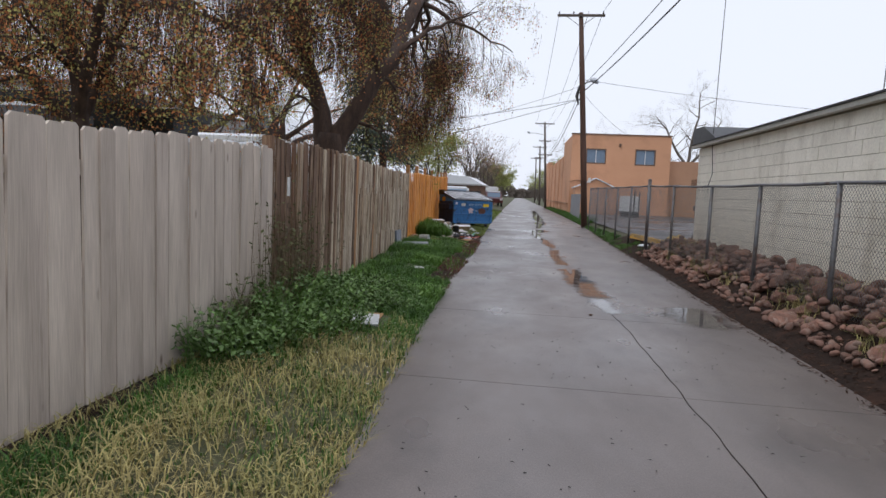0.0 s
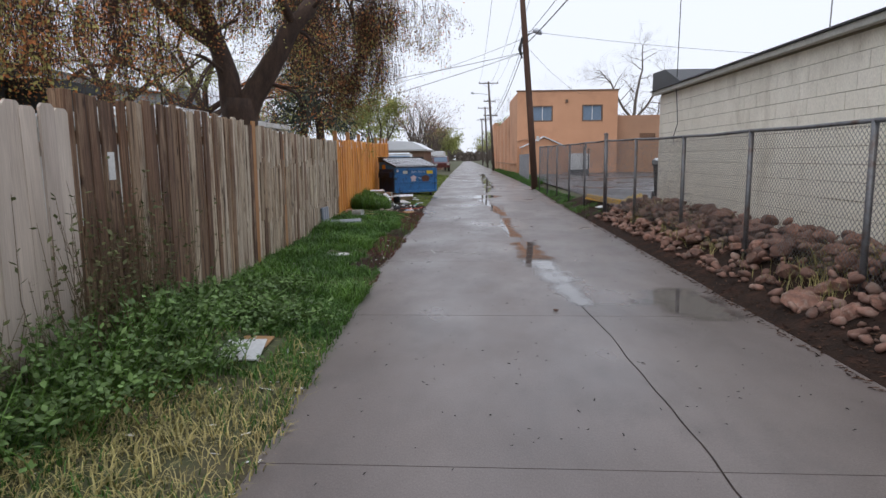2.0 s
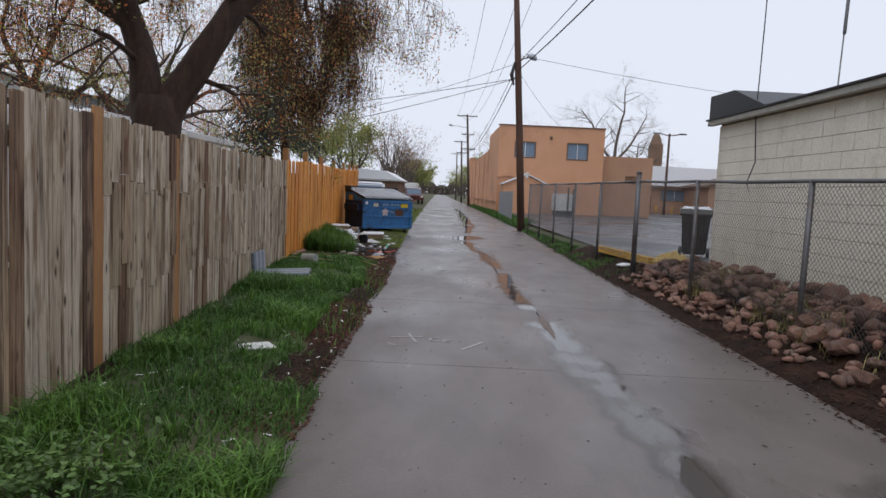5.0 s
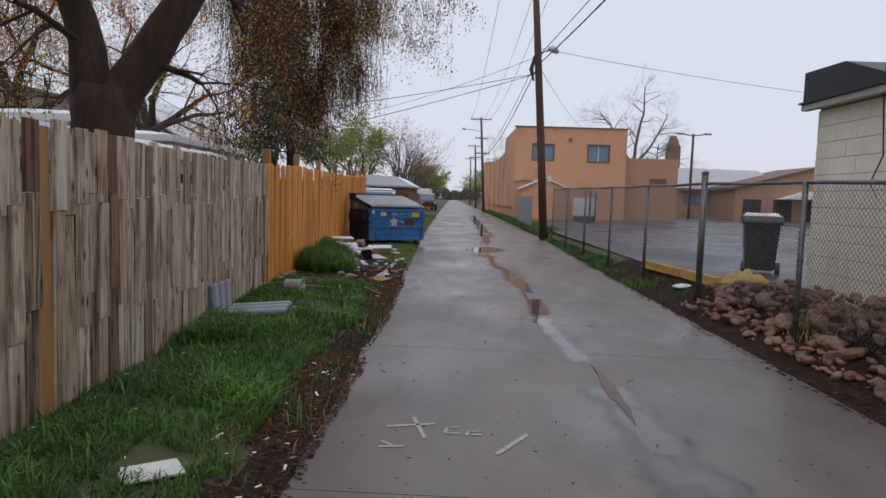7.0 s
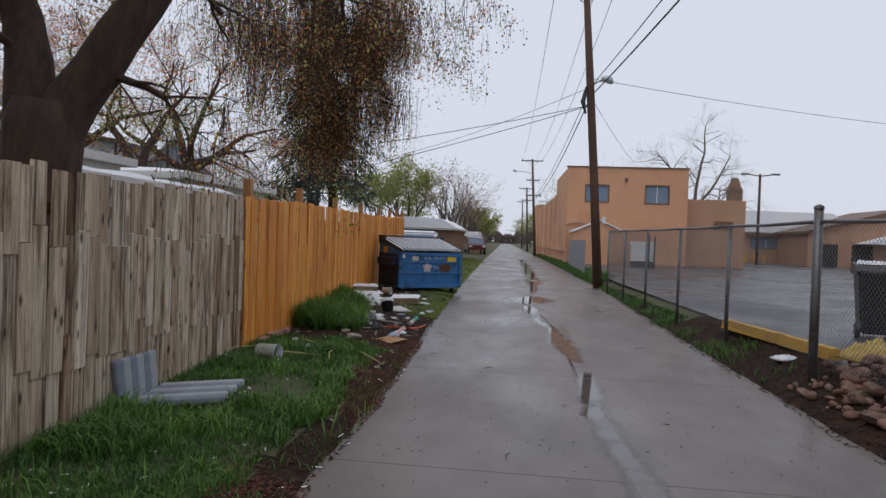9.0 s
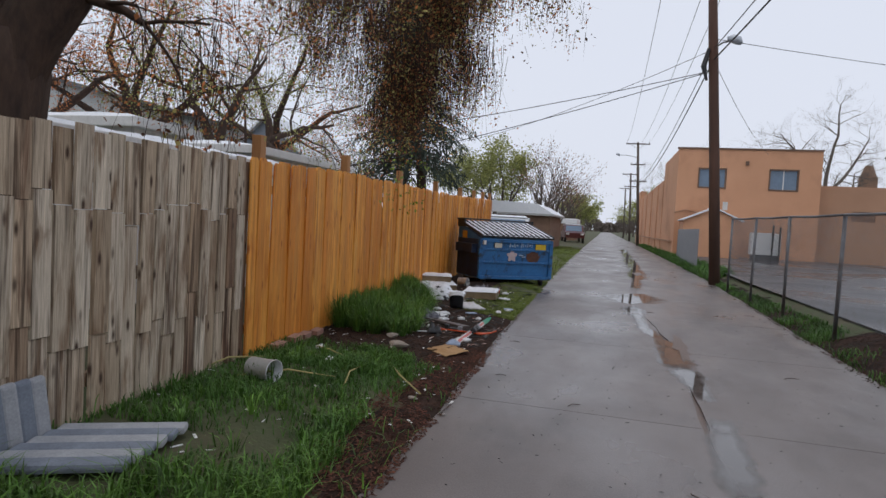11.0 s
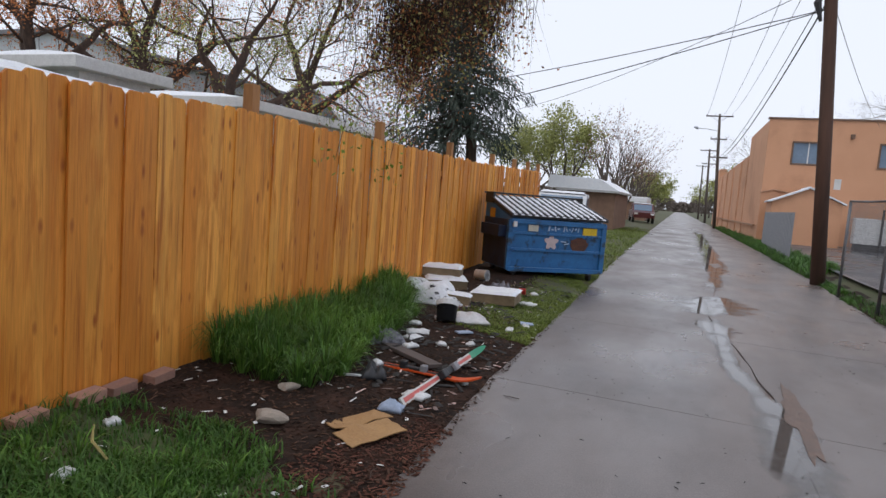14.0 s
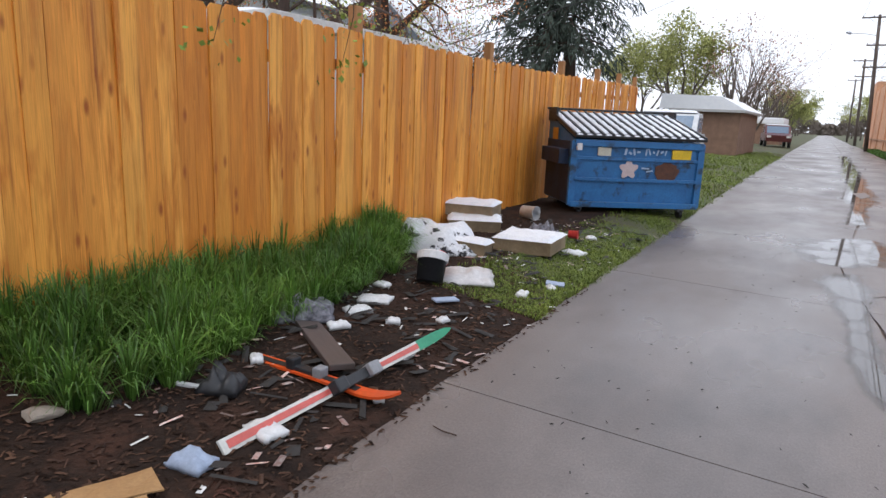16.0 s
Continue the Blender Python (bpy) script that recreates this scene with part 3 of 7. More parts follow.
# ---- chain-link fence on the right ----
wire_fence = group_thing("wire_fence", pose(4.1, 18.3, 0), "galvanised chain-link fence with round posts and a top rail", "fence", kind="structure")
RAIL = [(-10, 1.7), (8, 1.81), (13, 1.84), (18.3, 1.93), (24, 1.96), (33.5, 2.05)]
POSTS = [0.9, 3.3, 5.7, 8.12, 10.45, 12.8, 15.6, 18.3, 21.05, 23.8, 26.6, 29.4, 32.2]
for y in POSTS:
    big = y == 18.3
    x = lerp(y, FENCE_R)
    lean = 0.03 * wob(2, y, 0.7)
    post = part("post", tubem([(x, y, 0.0), (x + lean, y + lean, lerp(y, RAIL) + (0.14 if big else 0.01))], 0.048 if big else 0.03, 10), M_GALV, wire_fence, smooth=True)
    if big:
        part("post_cap", tubem([(x + lean, y + lean, lerp(y, RAIL) + 0.14), (x + lean, y + lean, lerp(y, RAIL) + 0.17), (x + lean, y + lean, lerp(y, RAIL) + 0.19)], [0.055, 0.05, 0.01], 10), M_GALV, post)
for a, b in zip(POSTS, POSTS[1:]):
    part("top_rail", tubem([(lerp(a, FENCE_R), a, lerp(a, RAIL)), (lerp((a + b) / 2, FENCE_R) + 0.01, (a + b) / 2, lerp((a + b) / 2, RAIL) - 0.012), (lerp(b, FENCE_R), b, lerp(b, RAIL))], 0.021, 8), M_GALV, wire_fence, smooth=True)


def mesh_panel(a, b):
    """Diamond netting: thin flat wires at both slants between two posts."""
    v, f = [], []
    L, H, s, r = b - a, 1.52, 0.062, 0.0019
    n = int((L + H) / s)
    for sign in (1, -1):
        for i in range(n):
            u0 = -H + i * s if sign > 0 else i * s
            lo, hi = (0.0, H)
            pts = []
            for h in (lo, hi):
                pts.append((u0 + sign * h, h))
            (ua, ha), (ub, hb) = pts
            if sign > 0:
                if ua < 0: ha, ua = -u0, 0.0
                if ub > L: hb, ub = L - u0, L
            else:
                if ub < 0: hb, ub = u0, 0.0
                if ua > L: ha, ua = u0 - L, L
            if hb - ha < 0.02:
                continue
            k = len(v)
            for u, h in ((ua, ha), (ub, hb)):
                y = a + u
                x, z = lerp(y, FENCE_R), lerp(y, RAIL) - H + h
                v += [(x, y - r, z + sign * r), (x, y + r, z - sign * r), (x + 0.003, y, z)]
            f += [(k, k + 1, k + 4, k + 3), (k + 1, k + 2, k + 5, k + 4), (k + 2, k, k + 3, k + 5)]
    return v, f


for a, b in zip(POSTS, POSTS[1:]):
    v, f = mesh_panel(a, b)
    raw("netting", v, f, M_GALV, wire_fence)
for ob in wire_fence.children:
    ob.matrix_basis = wire_fence.matrix_world.inverted()


# ---- block building on the right ----
BM = pose(4.87, 17.0, 0, 0, 0, 1.8)
BASE, ROWS_N, bh, bl = 0.40, 12, 0.204, 0.405
BT = BASE + ROWS_N * bh
block = group_thing("block_building", BM, "low cream-painted concrete block building with a black tar roof", "building")


def under(ob, parent, m=None):
    """Parent without moving: m is in the parent's own axes."""
    ob.parent = parent
    if m is not None:
        ob.matrix_basis = m
    return ob


part("wall", boxm(0.012, 10, -30, -0.01, -0.3, BT + 0.05), M_MORTAR, block)
face = bpy.data.meshes.new("block_face")
tmp = boxm(-0.002, 0.02, 0.004, bl - 0.004, 0.004, bh - 0.004)
tmp.to_mesh(face)
tmp.free()
face.materials.append(M_BLOCK)
rest = bmesh.new()
for r in range(-1, ROWS_N):
    for c in range(74):
        y1 = -c * bl + (r % 2) * bl / 2 - 0.0
        if y1 > 0.01:
            y1 = 0.0
        if c < 25 and r >= 0:
            ob = new("concrete_block", face)
            under(ob, block, pose(rng.uniform(-0.002, 0.002), y1 - bl, BASE + r * bh))
        else:
            box(rest, 0.0, 0.02, y1 - bl + 0.003, y1 - 0.003, BASE + r * bh + 0.003, BASE + (r + 1) * bh - 0.003)
tagged(part("block_courses", rest, M_BLOCK, block), kind="stuff")
part("fascia", boxm(-0.16, -0.06, -30, 0.14, BT + 0.01, BT + 0.09, bevel=0.01), plain("cream_fascia", (0.5, 0.49, 0.44), 0.6), block)
part("soffit", boxm(-0.06, 0.1, -30, 0.14, BT + 0.045, BT + 0.07), M_BLOCK, block)
roof = part("roof", boxm(-0.19, 10.2, -30, 0.16, BT + 0.091, BT + 0.115), M_BLACKPL, block, "black tar roof edge")
tmp = prism(bmesh.new(), [(-1.7, BT + 0.116), (0.14, BT + 0.116), (0.14, BT + 0.5), (-0.7, BT + 0.48)], -0.14, 2.6, Matrix(((0, 0, 1, 0), (1, 0, 0, 0), (0, 1, 0, 0), (0, 0, 0, 1))))
part("tar_upstand", tmp, M_BLACKPL, block, "black tar-covered upstand")
part("downpipe", tubem([(-0.07, -9.55, BT + 0.02), (-0.06, -9.55, 1.2), (-0.06, -9.55, 0.7), (-0.2, -9.6, 0.62)], 0.04, 8), M_GALV, block, "pale metal downpipe", True)
part("meter_box", boxm(-0.16, 0.0, -9.9, -9.75, 0.9, 1.2, bevel=0.01), M_GALV, block)
part("loose_cable", tubem([(-0.03, -1.2, 9.0), (-0.05, -1.3, 6.0), (-0.1, -1.35, BT), (-0.05, -1.35, 2.2), (-0.1, -1.25, 1.9), (-0.12, -1.4, 1.75)], 0.008, 6), M_WIRE, block)

# ---- stucco building beyond the lot ----
bld = group_thing("stucco_building", pose(3.8, 56, 0), "two-storey orange stucco building with a flat parapet roof", "building")
W0 = 8.15
HB = 6.95


def wall_with_holes(bm, x0, x1, z0, z1, y0, y1, holes):
    """A wall facing -y with rectangular openings cut through."""
    xs = sorted({x0, x1, *[h[0] for h in holes], *[h[1] for h in holes]})
    zs = sorted({z0, z1, *[h[2] for h in holes], *[h[3] for h in holes]})
    for a, b in zip(xs, xs[1:]):
        for c, d in zip(zs, zs[1:]):
            if not any(h[0] <= a and b <= h[1] and h[2] <= c and d <= h[3] for h in holes):
                box(bm, a, b, y0, y1, c, d)
    bmesh.ops.remove_doubles(bm, verts=bm.verts, dist=0.001)
    return bm


def window(parent, x0, x1, z0, z1, y, name="window"):
    w = part(name, boxm(x0 - 0.06, x1 + 0.06, y - 0.03, y + 0.02, z0 - 0.09, z0, bevel=0.01), M_TRIMBR, parent)
    for a, b, c, d in ((x0 - 0.08, x0, z0 - 0.09, z1 + 0.08), (x1, x1 + 0.08, z0 - 0.09, z1 + 0.08), (x0, x1, z1, z1 + 0.08)):
        part("window_frame", boxm(a, b, y - 0.04, y + 0.05, c, d), M_TRIMBR, w)
    part("sash", boxm((x0 + x1) / 2 - 0.025, (x0 + x1) / 2 + 0.025, y + 0.06, y + 0.1, z0, z1), M_WHITE, w)
    part("pane", boxm(x0, (x0 + x1) / 2 - 0.025, y + 0.08, y + 0.09, z0, z1), M_GLASS, w)
    part("pane", boxm((x0 + x1) / 2 + 0.025, x1, y + 0.08, y + 0.09, z0, z1), M_GLASS, w)
    return w


wins = [(1.3, 2.8, 4.6, 5.7), (5.35, 6.85, 4.58, 5.74)]
part("wall", wall_with_holes(bmesh.new(), 0, W0, 0, HB, 0, 0.3, wins), M_STUCCO, bld)
for w in wins:
    window(bld, *w, 0.0)
part("interior", boxm(0.3, W0 - 0.3, 0.8, 1.0, 0.2, 6.5), M_DARK, bld)
SIDE = pose(0, 0.3, 0, 0, 0, 1.6)
under(part("side_wall", boxm(0, 0.3, 0, 9, 0, HB - 0.05), M_STUCCO, bld), bld, SIDE)
under(part("side_wall", boxm(-0.05, 0.3, 9, 40, 0, 5.6), M_STUCCO, bld), bld, SIDE)
under(part("side_wall", boxm(-0.1, 0.6, 40, 46, 0, 6.6), M_STUCCO, bld), bld, SIDE)
for k in range(4):
    under(part("pilaster", boxm(-0.14, -0.05, 13 + 7 * k, 13.4 + 7 * k, 0, 5.5), M_STUCCO, bld), bld, SIDE)
under(part("pipe", boxm(-0.16, -0.06, 0.5, 40, 1.0, 1.1), M_STUCCO2, bld), bld, SIDE)
part("parapet_cap", boxm(-0.08, W0 + 0.05, -0.06, 0.36, HB, HB + 0.09), M_TRIMBR, bld)
part("roof", boxm(0.3, W0, 0.3, 30, HB - 0.6, HB - 0.5), M_SHINGLE, bld)
part("back_wall", boxm(W0 - 0.3, W0, 0.3, 30, 0, HB), M_STUCCO, bld)
part("roof_unit", boxm(4.0, 5.2, 3, 4.5, HB - 0.5, HB + 0.35, bevel=0.03), M_GALV, bld)
wing = part("wing", wall_with_holes(bmesh.new(), W0, W0 + 4.2, 0, 5.0, 1.2, 1.5, [(W0 + 2.1, W0 + 3.4, 2.9, 3.5)]), M_STUCCO2, bld, "lower tan wing")
part("wing_roof", boxm(W0, W0 + 4.2, 1.5, 22, 4.6, 4.7), M_SHINGLE, bld)
part("wing_side", boxm(W0 + 3.9, W0 + 4.2, 1.5, 22, 0, 5.0), M_STUCCO2, bld)
part("louvre", boxm(W0 + 2.1, W0 + 3.4, 1.3, 1.34, 2.9, 3.5), M_TRIMBR, bld)
for k in range(7):
    part("slat", boxm(W0 + 2.12, W0 + 3.38, 1.24, 1.29, 2.95 + 0.08 * k, 2.98 + 0.08 * k), M_STUCCO2, bld)
part("vent_cap", boxm(3.9, 4.1, -0.12, 0, 6.0, 6.25, bevel=0.02), M_TRIMBR, bld)
part("conduit", tubem([(-0.05, -0.05, 2.9), (0.6, -0.06, 3.1), (1.4, -0.06, 2.95), (3.4, -0.06, 2.9)], 0.04, 6), M_STUCCO2, bld)

# a small gabled shed in front of it
shed = group_thing("shed", pose(5.6, 52.5, LOT_Z - 0.1), "small tan gabled shed with snow along its eaves", "shed")
part("body", prism(bmesh.new(), [(-1.55, 0), (1.55, 0), (1.55, 2.25), (0, 2.95), (-1.55, 2.25)], -2.6, 0, pose(0, 0, 0, 90)), M_STUCCO, shed)
for s in (-1, 1):
    sl = part("roof", boxm(0, 1.85, -0.15, 2.7, 0, 0.07), M_SNOW, shed, "thin snow-covered roof slope")
    sl.matrix_basis = pose(0, 0, 2.98, 0, 24.3 if s > 0 else 180 - 24.3, 0)

# white utility cabinet and its stand by the shed
cab = group_thing("utility_cabinet", pose(8.2, 51.0, LOT_Z + 0.02), "white metal utility cabinet on the asphalt", "cabinet")
part("body", boxm(-0.75, 0.75, 0, 0.6, 0.35, 1.55, bevel=0.03), M_WHITE, cab)
part("plinth", boxm(-0.65, 0.65, 0.05, 0.55, 0, 0.35), M_DARK, cab)
part("pipe", tubem([(0.3, -0.1, 0), (0.3, -0.1, 2.0)], 0.05), M_DARK, cab)
part("pipe", tubem([(0.65, -0.1, 0), (0.65, -0.1, 1.9)], 0.05), M_DARK, cab)


# ---- utility poles and wires ----
def utility_pole(base, top, r0, r1, arms, material, lamp=None, label="tall dark-brown wooden utility pole with a crossarm"):
    b, t = Vector(base), Vector(top)
    th = group_thing("utility_pole", Matrix.Translation(b), label, "utility pole", "poles along the alley")
    inv = Matrix.Translation(-b)
    def put(name, bm, m, lab="", smooth=False, parent=None):
        o = part(name, bm, m, parent or th, lab, smooth)
        if parent is None:
            o.matrix_basis = inv
        return o
    put("shaft", tubem([b - Vector((0, 0, 0.4)), b.lerp(t, 0.35), b.lerp(t, 0.7), t], [r0, r0 * 0.9, (r0 + r1) / 2, r1], 14), material, "", True)
    for f, w, tilt in arms:
        c = b.lerp(t, f)
        arm = put("crossarm", boxm(c.x - w / 2, c.x + w / 2, c.y - 0.16, c.y - 0.06, c.z - 0.06, c.z + 0.06, bevel=0.01), M_POLE2)
        for u in (-0.46, -0.16, 0.46):
            put("insulator", tubem([(c.x + u * w, c.y - 0.11, c.z + 0.06), (c.x + u * w, c.y - 0.11, c.z + 0.14), (c.x + u * w, c.y - 0.11, c.z + 0.2)], [0.025, 0.045, 0.02], 8), M_GALV, "", True, arm)
        for s in (-1, 1):
            put("brace", tubem([(c.x + s * 0.3 * w, c.y - 0.12, c.z - 0.05), (c.x, c.y - 0.1, c.z - 0.55)], 0.015, 6), M_GALV)
    if lamp:
        f, dx, dy, up = lamp
        c = b.lerp(t, f)
        arm = put("lamp_arm", tubem([c, c + Vector((dx * 0.5, dy * 0.5, up * 0.8)), c + Vector((dx, dy, up))], 0.028, 8), M_GALV, "", True)
        e = c + Vector((dx, dy, up))
        put("lamp_head", tubem([e + Vector((-0.12, 0, 0.06)), e + Vector((0.02, 0, 0.07)), e + Vector((0.2, 0, 0.0)), e + Vector((0.3, 0, -0.1))], [0.07, 0.13, 0.14, 0.05], 10), plain("lamp_metal", (0.5, 0.53, 0.58), 0.35, 0.3), "pale metal street-lamp head", True, arm)
    return th


P1B, P1T = Vector((3.57, 34.5, 0.15)), Vector((2.72, 34.5, 11.0))
pole_near = utility_pole(P1B, P1T, 0.17, 0.11, [(0.985, 2.4, 0)], M_POLE, (0.66, 0.5, 0.0, 0.25))
part("cable_loom", tubem([P1B.lerp(P1T, 0.66) - P1B + Vector((-0.14, -0.1, 0)), P1B.lerp(P1T, 0.61) - P1B + Vector((-0.3, -0.1, 0)), P1B.lerp(P1T, 0.57) - P1B + Vector((-0.22, -0.1, 0))], [0.05, 0.09, 0.04], 6), M_WIRE, pole_near)
part("notice", boxm(0.02, 0.16, -0.2, -0.17, 2.2, 2.45), M_WHITE, pole_near)
P2B, P2T = Vector((2.35, 85, 0.1)), Vector((1.65, 85, 11.2))
pole_far = utility_pole(P2B, P2T, 0.17, 0.11, [(0.98, 2.5, 0), (0.78, 1.5, 0), (0.62, 1.8, 0)], M_POLE2, (0.85, -2.2, 0, 0.25))
P3B, P3T = Vector((1.75, 112, 0.1)), Vector((1.3, 112, 10.2))
utility_pole(P3B, P3T, 0.17, 0.11, [(0.98, 2.4, 0), (0.8, 1.8, 0)], M_POLE2)
utility_pole((0.9, 150, 0.1), (0.7, 150, 10.5), 0.17, 0.11, [(0.98, 2.4, 0)], M_POLE2)


def wire(a, b, sag, r=0.012, n=16):
    a, b = Vector(a), Vector(b)
    pts = [a.lerp(b, i / n) - Vector((0, 0, sag * 4 * (i / n) * (1 - i / n))) for i in range(n + 1)]
    ob = part("overhead_wire", tubem(pts, r, 5), M_WIRE)
    return tagged(ob, "thin black overhead wire strung between poles", "wire", "overhead wires")


hi = P1B.lerp(P1T, 0.985) + Vector((0, -0.11, 0.2))
near = Vector((5.3, -18, 0))
for u in (-1.1, 0.38, 1.1):
    wire(hi + Vector((u, 0, 0)), P2B.lerp(P2T, 0.98) + Vector((u, -0.1, 0.2)), 0.9)
wire(hi + Vector((1.1, 0, 0)), near + Vector((1.6, 0, 11.4)), 0.9, 0.011)
wire(P1B.lerp(P1T, 0.66), near + Vector((1.5, 0, 8.6)), 0.7, 0.014)
wire(P1B.lerp(P1T, 0.63), near + Vector((1.6, 0, 8.1)), 0.8, 0.022)
wire(P1B.lerp(P1T, 0.66), P2B.lerp(P2T, 0.62), 0.8, 0.014)
wire(P1B.lerp(P1T, 0.63), P2B.lerp(P2T, 0.6), 0.9, 0.022)
wire(P1B.lerp(P1T, 0.60), (-12, 39.9, 5.15), 0.2, 0.013)
wire(P1B.lerp(P1T, 0.60), (-12, 35, 2.75), 0.2, 0.013)
wire(P1B.lerp(P1T, 0.66), (-14, 60, 7.2), 0.6, 0.01)
wire(P1B.lerp(P1T, 0.69), (40, 52, 8.6), 0.7, 0.01)
wire(P1B.lerp(P1T, 0.63), (9.0, 56.2, 6.7), 0.3, 0.009)


# ---- dumpster ----
def dumpster():
    th = group_thing("dumpster", pose(-1.82, 28.75, 0.02, 0, 0, 40), "blue steel rubbish dumpster with black lids under snow", "dumpster")
    W, D = 1.0, 1.25
    prof = [(0.0, 0.18), (D, 0.18), (D + 0.02, 1.5), (-0.03, 1.15)]
    body = part("body", prism(bmesh.new(), prof, -W, W, Matrix(((0, 0, 1, 0), (1, 0, 0, 0), (0, 1, 0, 0), (0, 0, 0, 1)))), M_BLUE, th)
    for z0, z1, d in ((0.16, 0.24, 0.05), (0.55, 0.6, 0.03), (0.86, 0.91, 0.03), (1.06, 1.16, 0.06)):
        part("rib", boxm(-W - 0.01, W + 0.01, -0.02 - d, 0.0, z0, z1, bevel=0.008), M_BLUE, th)
    for x in (-W, W):
        part("corner_post", boxm(x - 0.05, x + 0.05, -0.05, 0.03, 0.18, 1.14, bevel=0.008), M_BLUE, th)
    # both sides and their fork pockets take the darker blue
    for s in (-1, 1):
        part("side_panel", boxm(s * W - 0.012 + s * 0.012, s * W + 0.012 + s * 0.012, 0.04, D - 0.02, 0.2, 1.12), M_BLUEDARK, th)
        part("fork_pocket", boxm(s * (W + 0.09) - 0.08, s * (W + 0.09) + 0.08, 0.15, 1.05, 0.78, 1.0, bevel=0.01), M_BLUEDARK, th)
        part("hinge_bracket", boxm(s * W - 0.02, s * W + 0.02, 0.9, D + 0.05, 1.4, 1.62, bevel=0.008), M_BLACKPL, th)
    # lids slope from the back down to the front
    zb, zf = 1.55, 1.20
    slope = math.degrees(math.atan2(zb - zf, D + 0.1))
    for k in (-1, 1):
        lid = part("lid", boxm(0.01 if k > 0 else -W - 0.03, W + 0.03 if k > 0 else -0.01, -0.12, D, -0.02, 0.02, bevel=0.008), M_BLACKPL, th, "black plastic lid with raised ribs and snow")
        lid.matrix_basis = pose(0, 0, zf + 0.03, slope, 0, 0)
        for j in range(7):
            x = (0.075 + 0.145 * j) * k
            part("snow_strip", snow_pad(x - 0.048, x + 0.048, 0.0, D - 0.04, 0.02, 0.032, 3 + j + 10 * k), M_SNOW, lid, "strip of snow between the ribs")
            part("snow_dab", snow_pad(x - 0.05, x + 0.05, -0.115, -0.045, 0.016, 0.02, 33 + j + 10 * k), M_SNOW, lid)
        for j in range(8):
            x = (0.0 + 0.145 * j + 0.003) * k
            part("lid_rib", boxm(x - 0.012, x + 0.012, -0.1, D, 0.02, 0.045), M_BLACKPL, lid)
    part("lid_rod", tubem([(-W - 0.05, D + 0.03, 1.6), (W + 0.05, D + 0.03, 1.6)], 0.02, 8), M_BLACKPL, th)
    for x, y in ((-0.82, 0.12), (0.82, 0.1), (-0.82, 1.1), (0.82, 1.1)):
        fork = part("caster", boxm(x - 0.05, x + 0.05, y - 0.05, y + 0.05, 0.1, 0.19, bevel=0.008), M_GALV, th)
        part("wheel", tubem([(x - 0.025, y, 0.07), (x + 0.025, y, 0.07)], 0.075, 14), M_BLACKPL, fork)
    y = -0.026
    part("sticker", boxm(-0.64, -0.44, y - 0.03, y, 0.93, 1.05), plain("pale_sticker", (0.62, 0.6, 0.5), 0.5), th, "pale sticker")
    part("sticker", boxm(0.53, 0.83, y - 0.03, y, 0.91, 1.05), plain("yellow_sticker", (0.75, 0.5, 0.02), 0.5), th, "yellow sticker")
    part("sticker", boxm(-W + 0.02, -W + 0.09, -0.115, -0.06, 1.0, 1.1), M_WHITE, th)
    part("side_sticker", boxm(-W - 0.032, -W - 0.024, 0.7, 0.95, 1.12, 1.3), plain("orange_sticker", (0.6, 0.28, 0.02), 0.5), th, "orange sticker")
    # a five-petalled painted flower
    out = []
    for i in range(50):
        a = 2 * math.pi * i / 50
        r = 0.125 + 0.03 * math.cos(5 * a)
        out.append((r * math.sin(a), r * math.cos(a)))
    fl = part("painted_flower", prism(bmesh.new(), out, -0.002, 0.004), plain("pale_pink_paint", (0.62, 0.5, 0.5), 0.6), th, "pale pink painted flower")
    fl.matrix_basis = pose(-0.13, -0.028, 0.74, 90, 0, 0)
    for x, z, w, h, a in ((-0.2, 1.0, 0.035, 0.1, 10), (-0.13, 0.98, 0.05, 0.03, 30), (-0.07, 1.0, 0.03, 0.1, -12), (0.0, 1.0, 0.05, 0.03, 0), (0.12, 1.0, 0.02, 0.1, 5), (0.17, 1.01, 0.02, 0.1, -20), (0.24, 1.0, 0.04, 0.025, 40), (0.3, 1.0, 0.02, 0.09, 15), (0.37, 1.01, 0.05, 0.03, -30), (0.43, 1.0, 0.02, 0.08, 10), (0.13, 0.76, 0.12, 0.02, 5), (0.2, 0.72, 0.1, 0.02, -10)):
        g = part("graffiti_stroke", boxm(-w / 2, w / 2, -0.002, 0.004, -h / 2, h / 2), plain("pale_graffiti", (0.42, 0.55, 0.72), 0.6), th)
        g.matrix_basis = pose(x, -0.036, z, 0, a, 0)
    out = [(0.2 * (1 + 0.25 * wob(i, 1, 0.7)) * math.cos(i * 0.26), 0.14 * (1 + 0.25 * wob(i, 4, 0.7)) * math.sin(i * 0.26)) for i in range(24)]
    rp = part("rust_patch", prism(bmesh.new(), out, -0.002, 0.003), M_RUST, th, "brown rust patch")
    rp.matrix_basis = pose(0.48, -0.026, 0.71, 90, 0, 0)
    return th


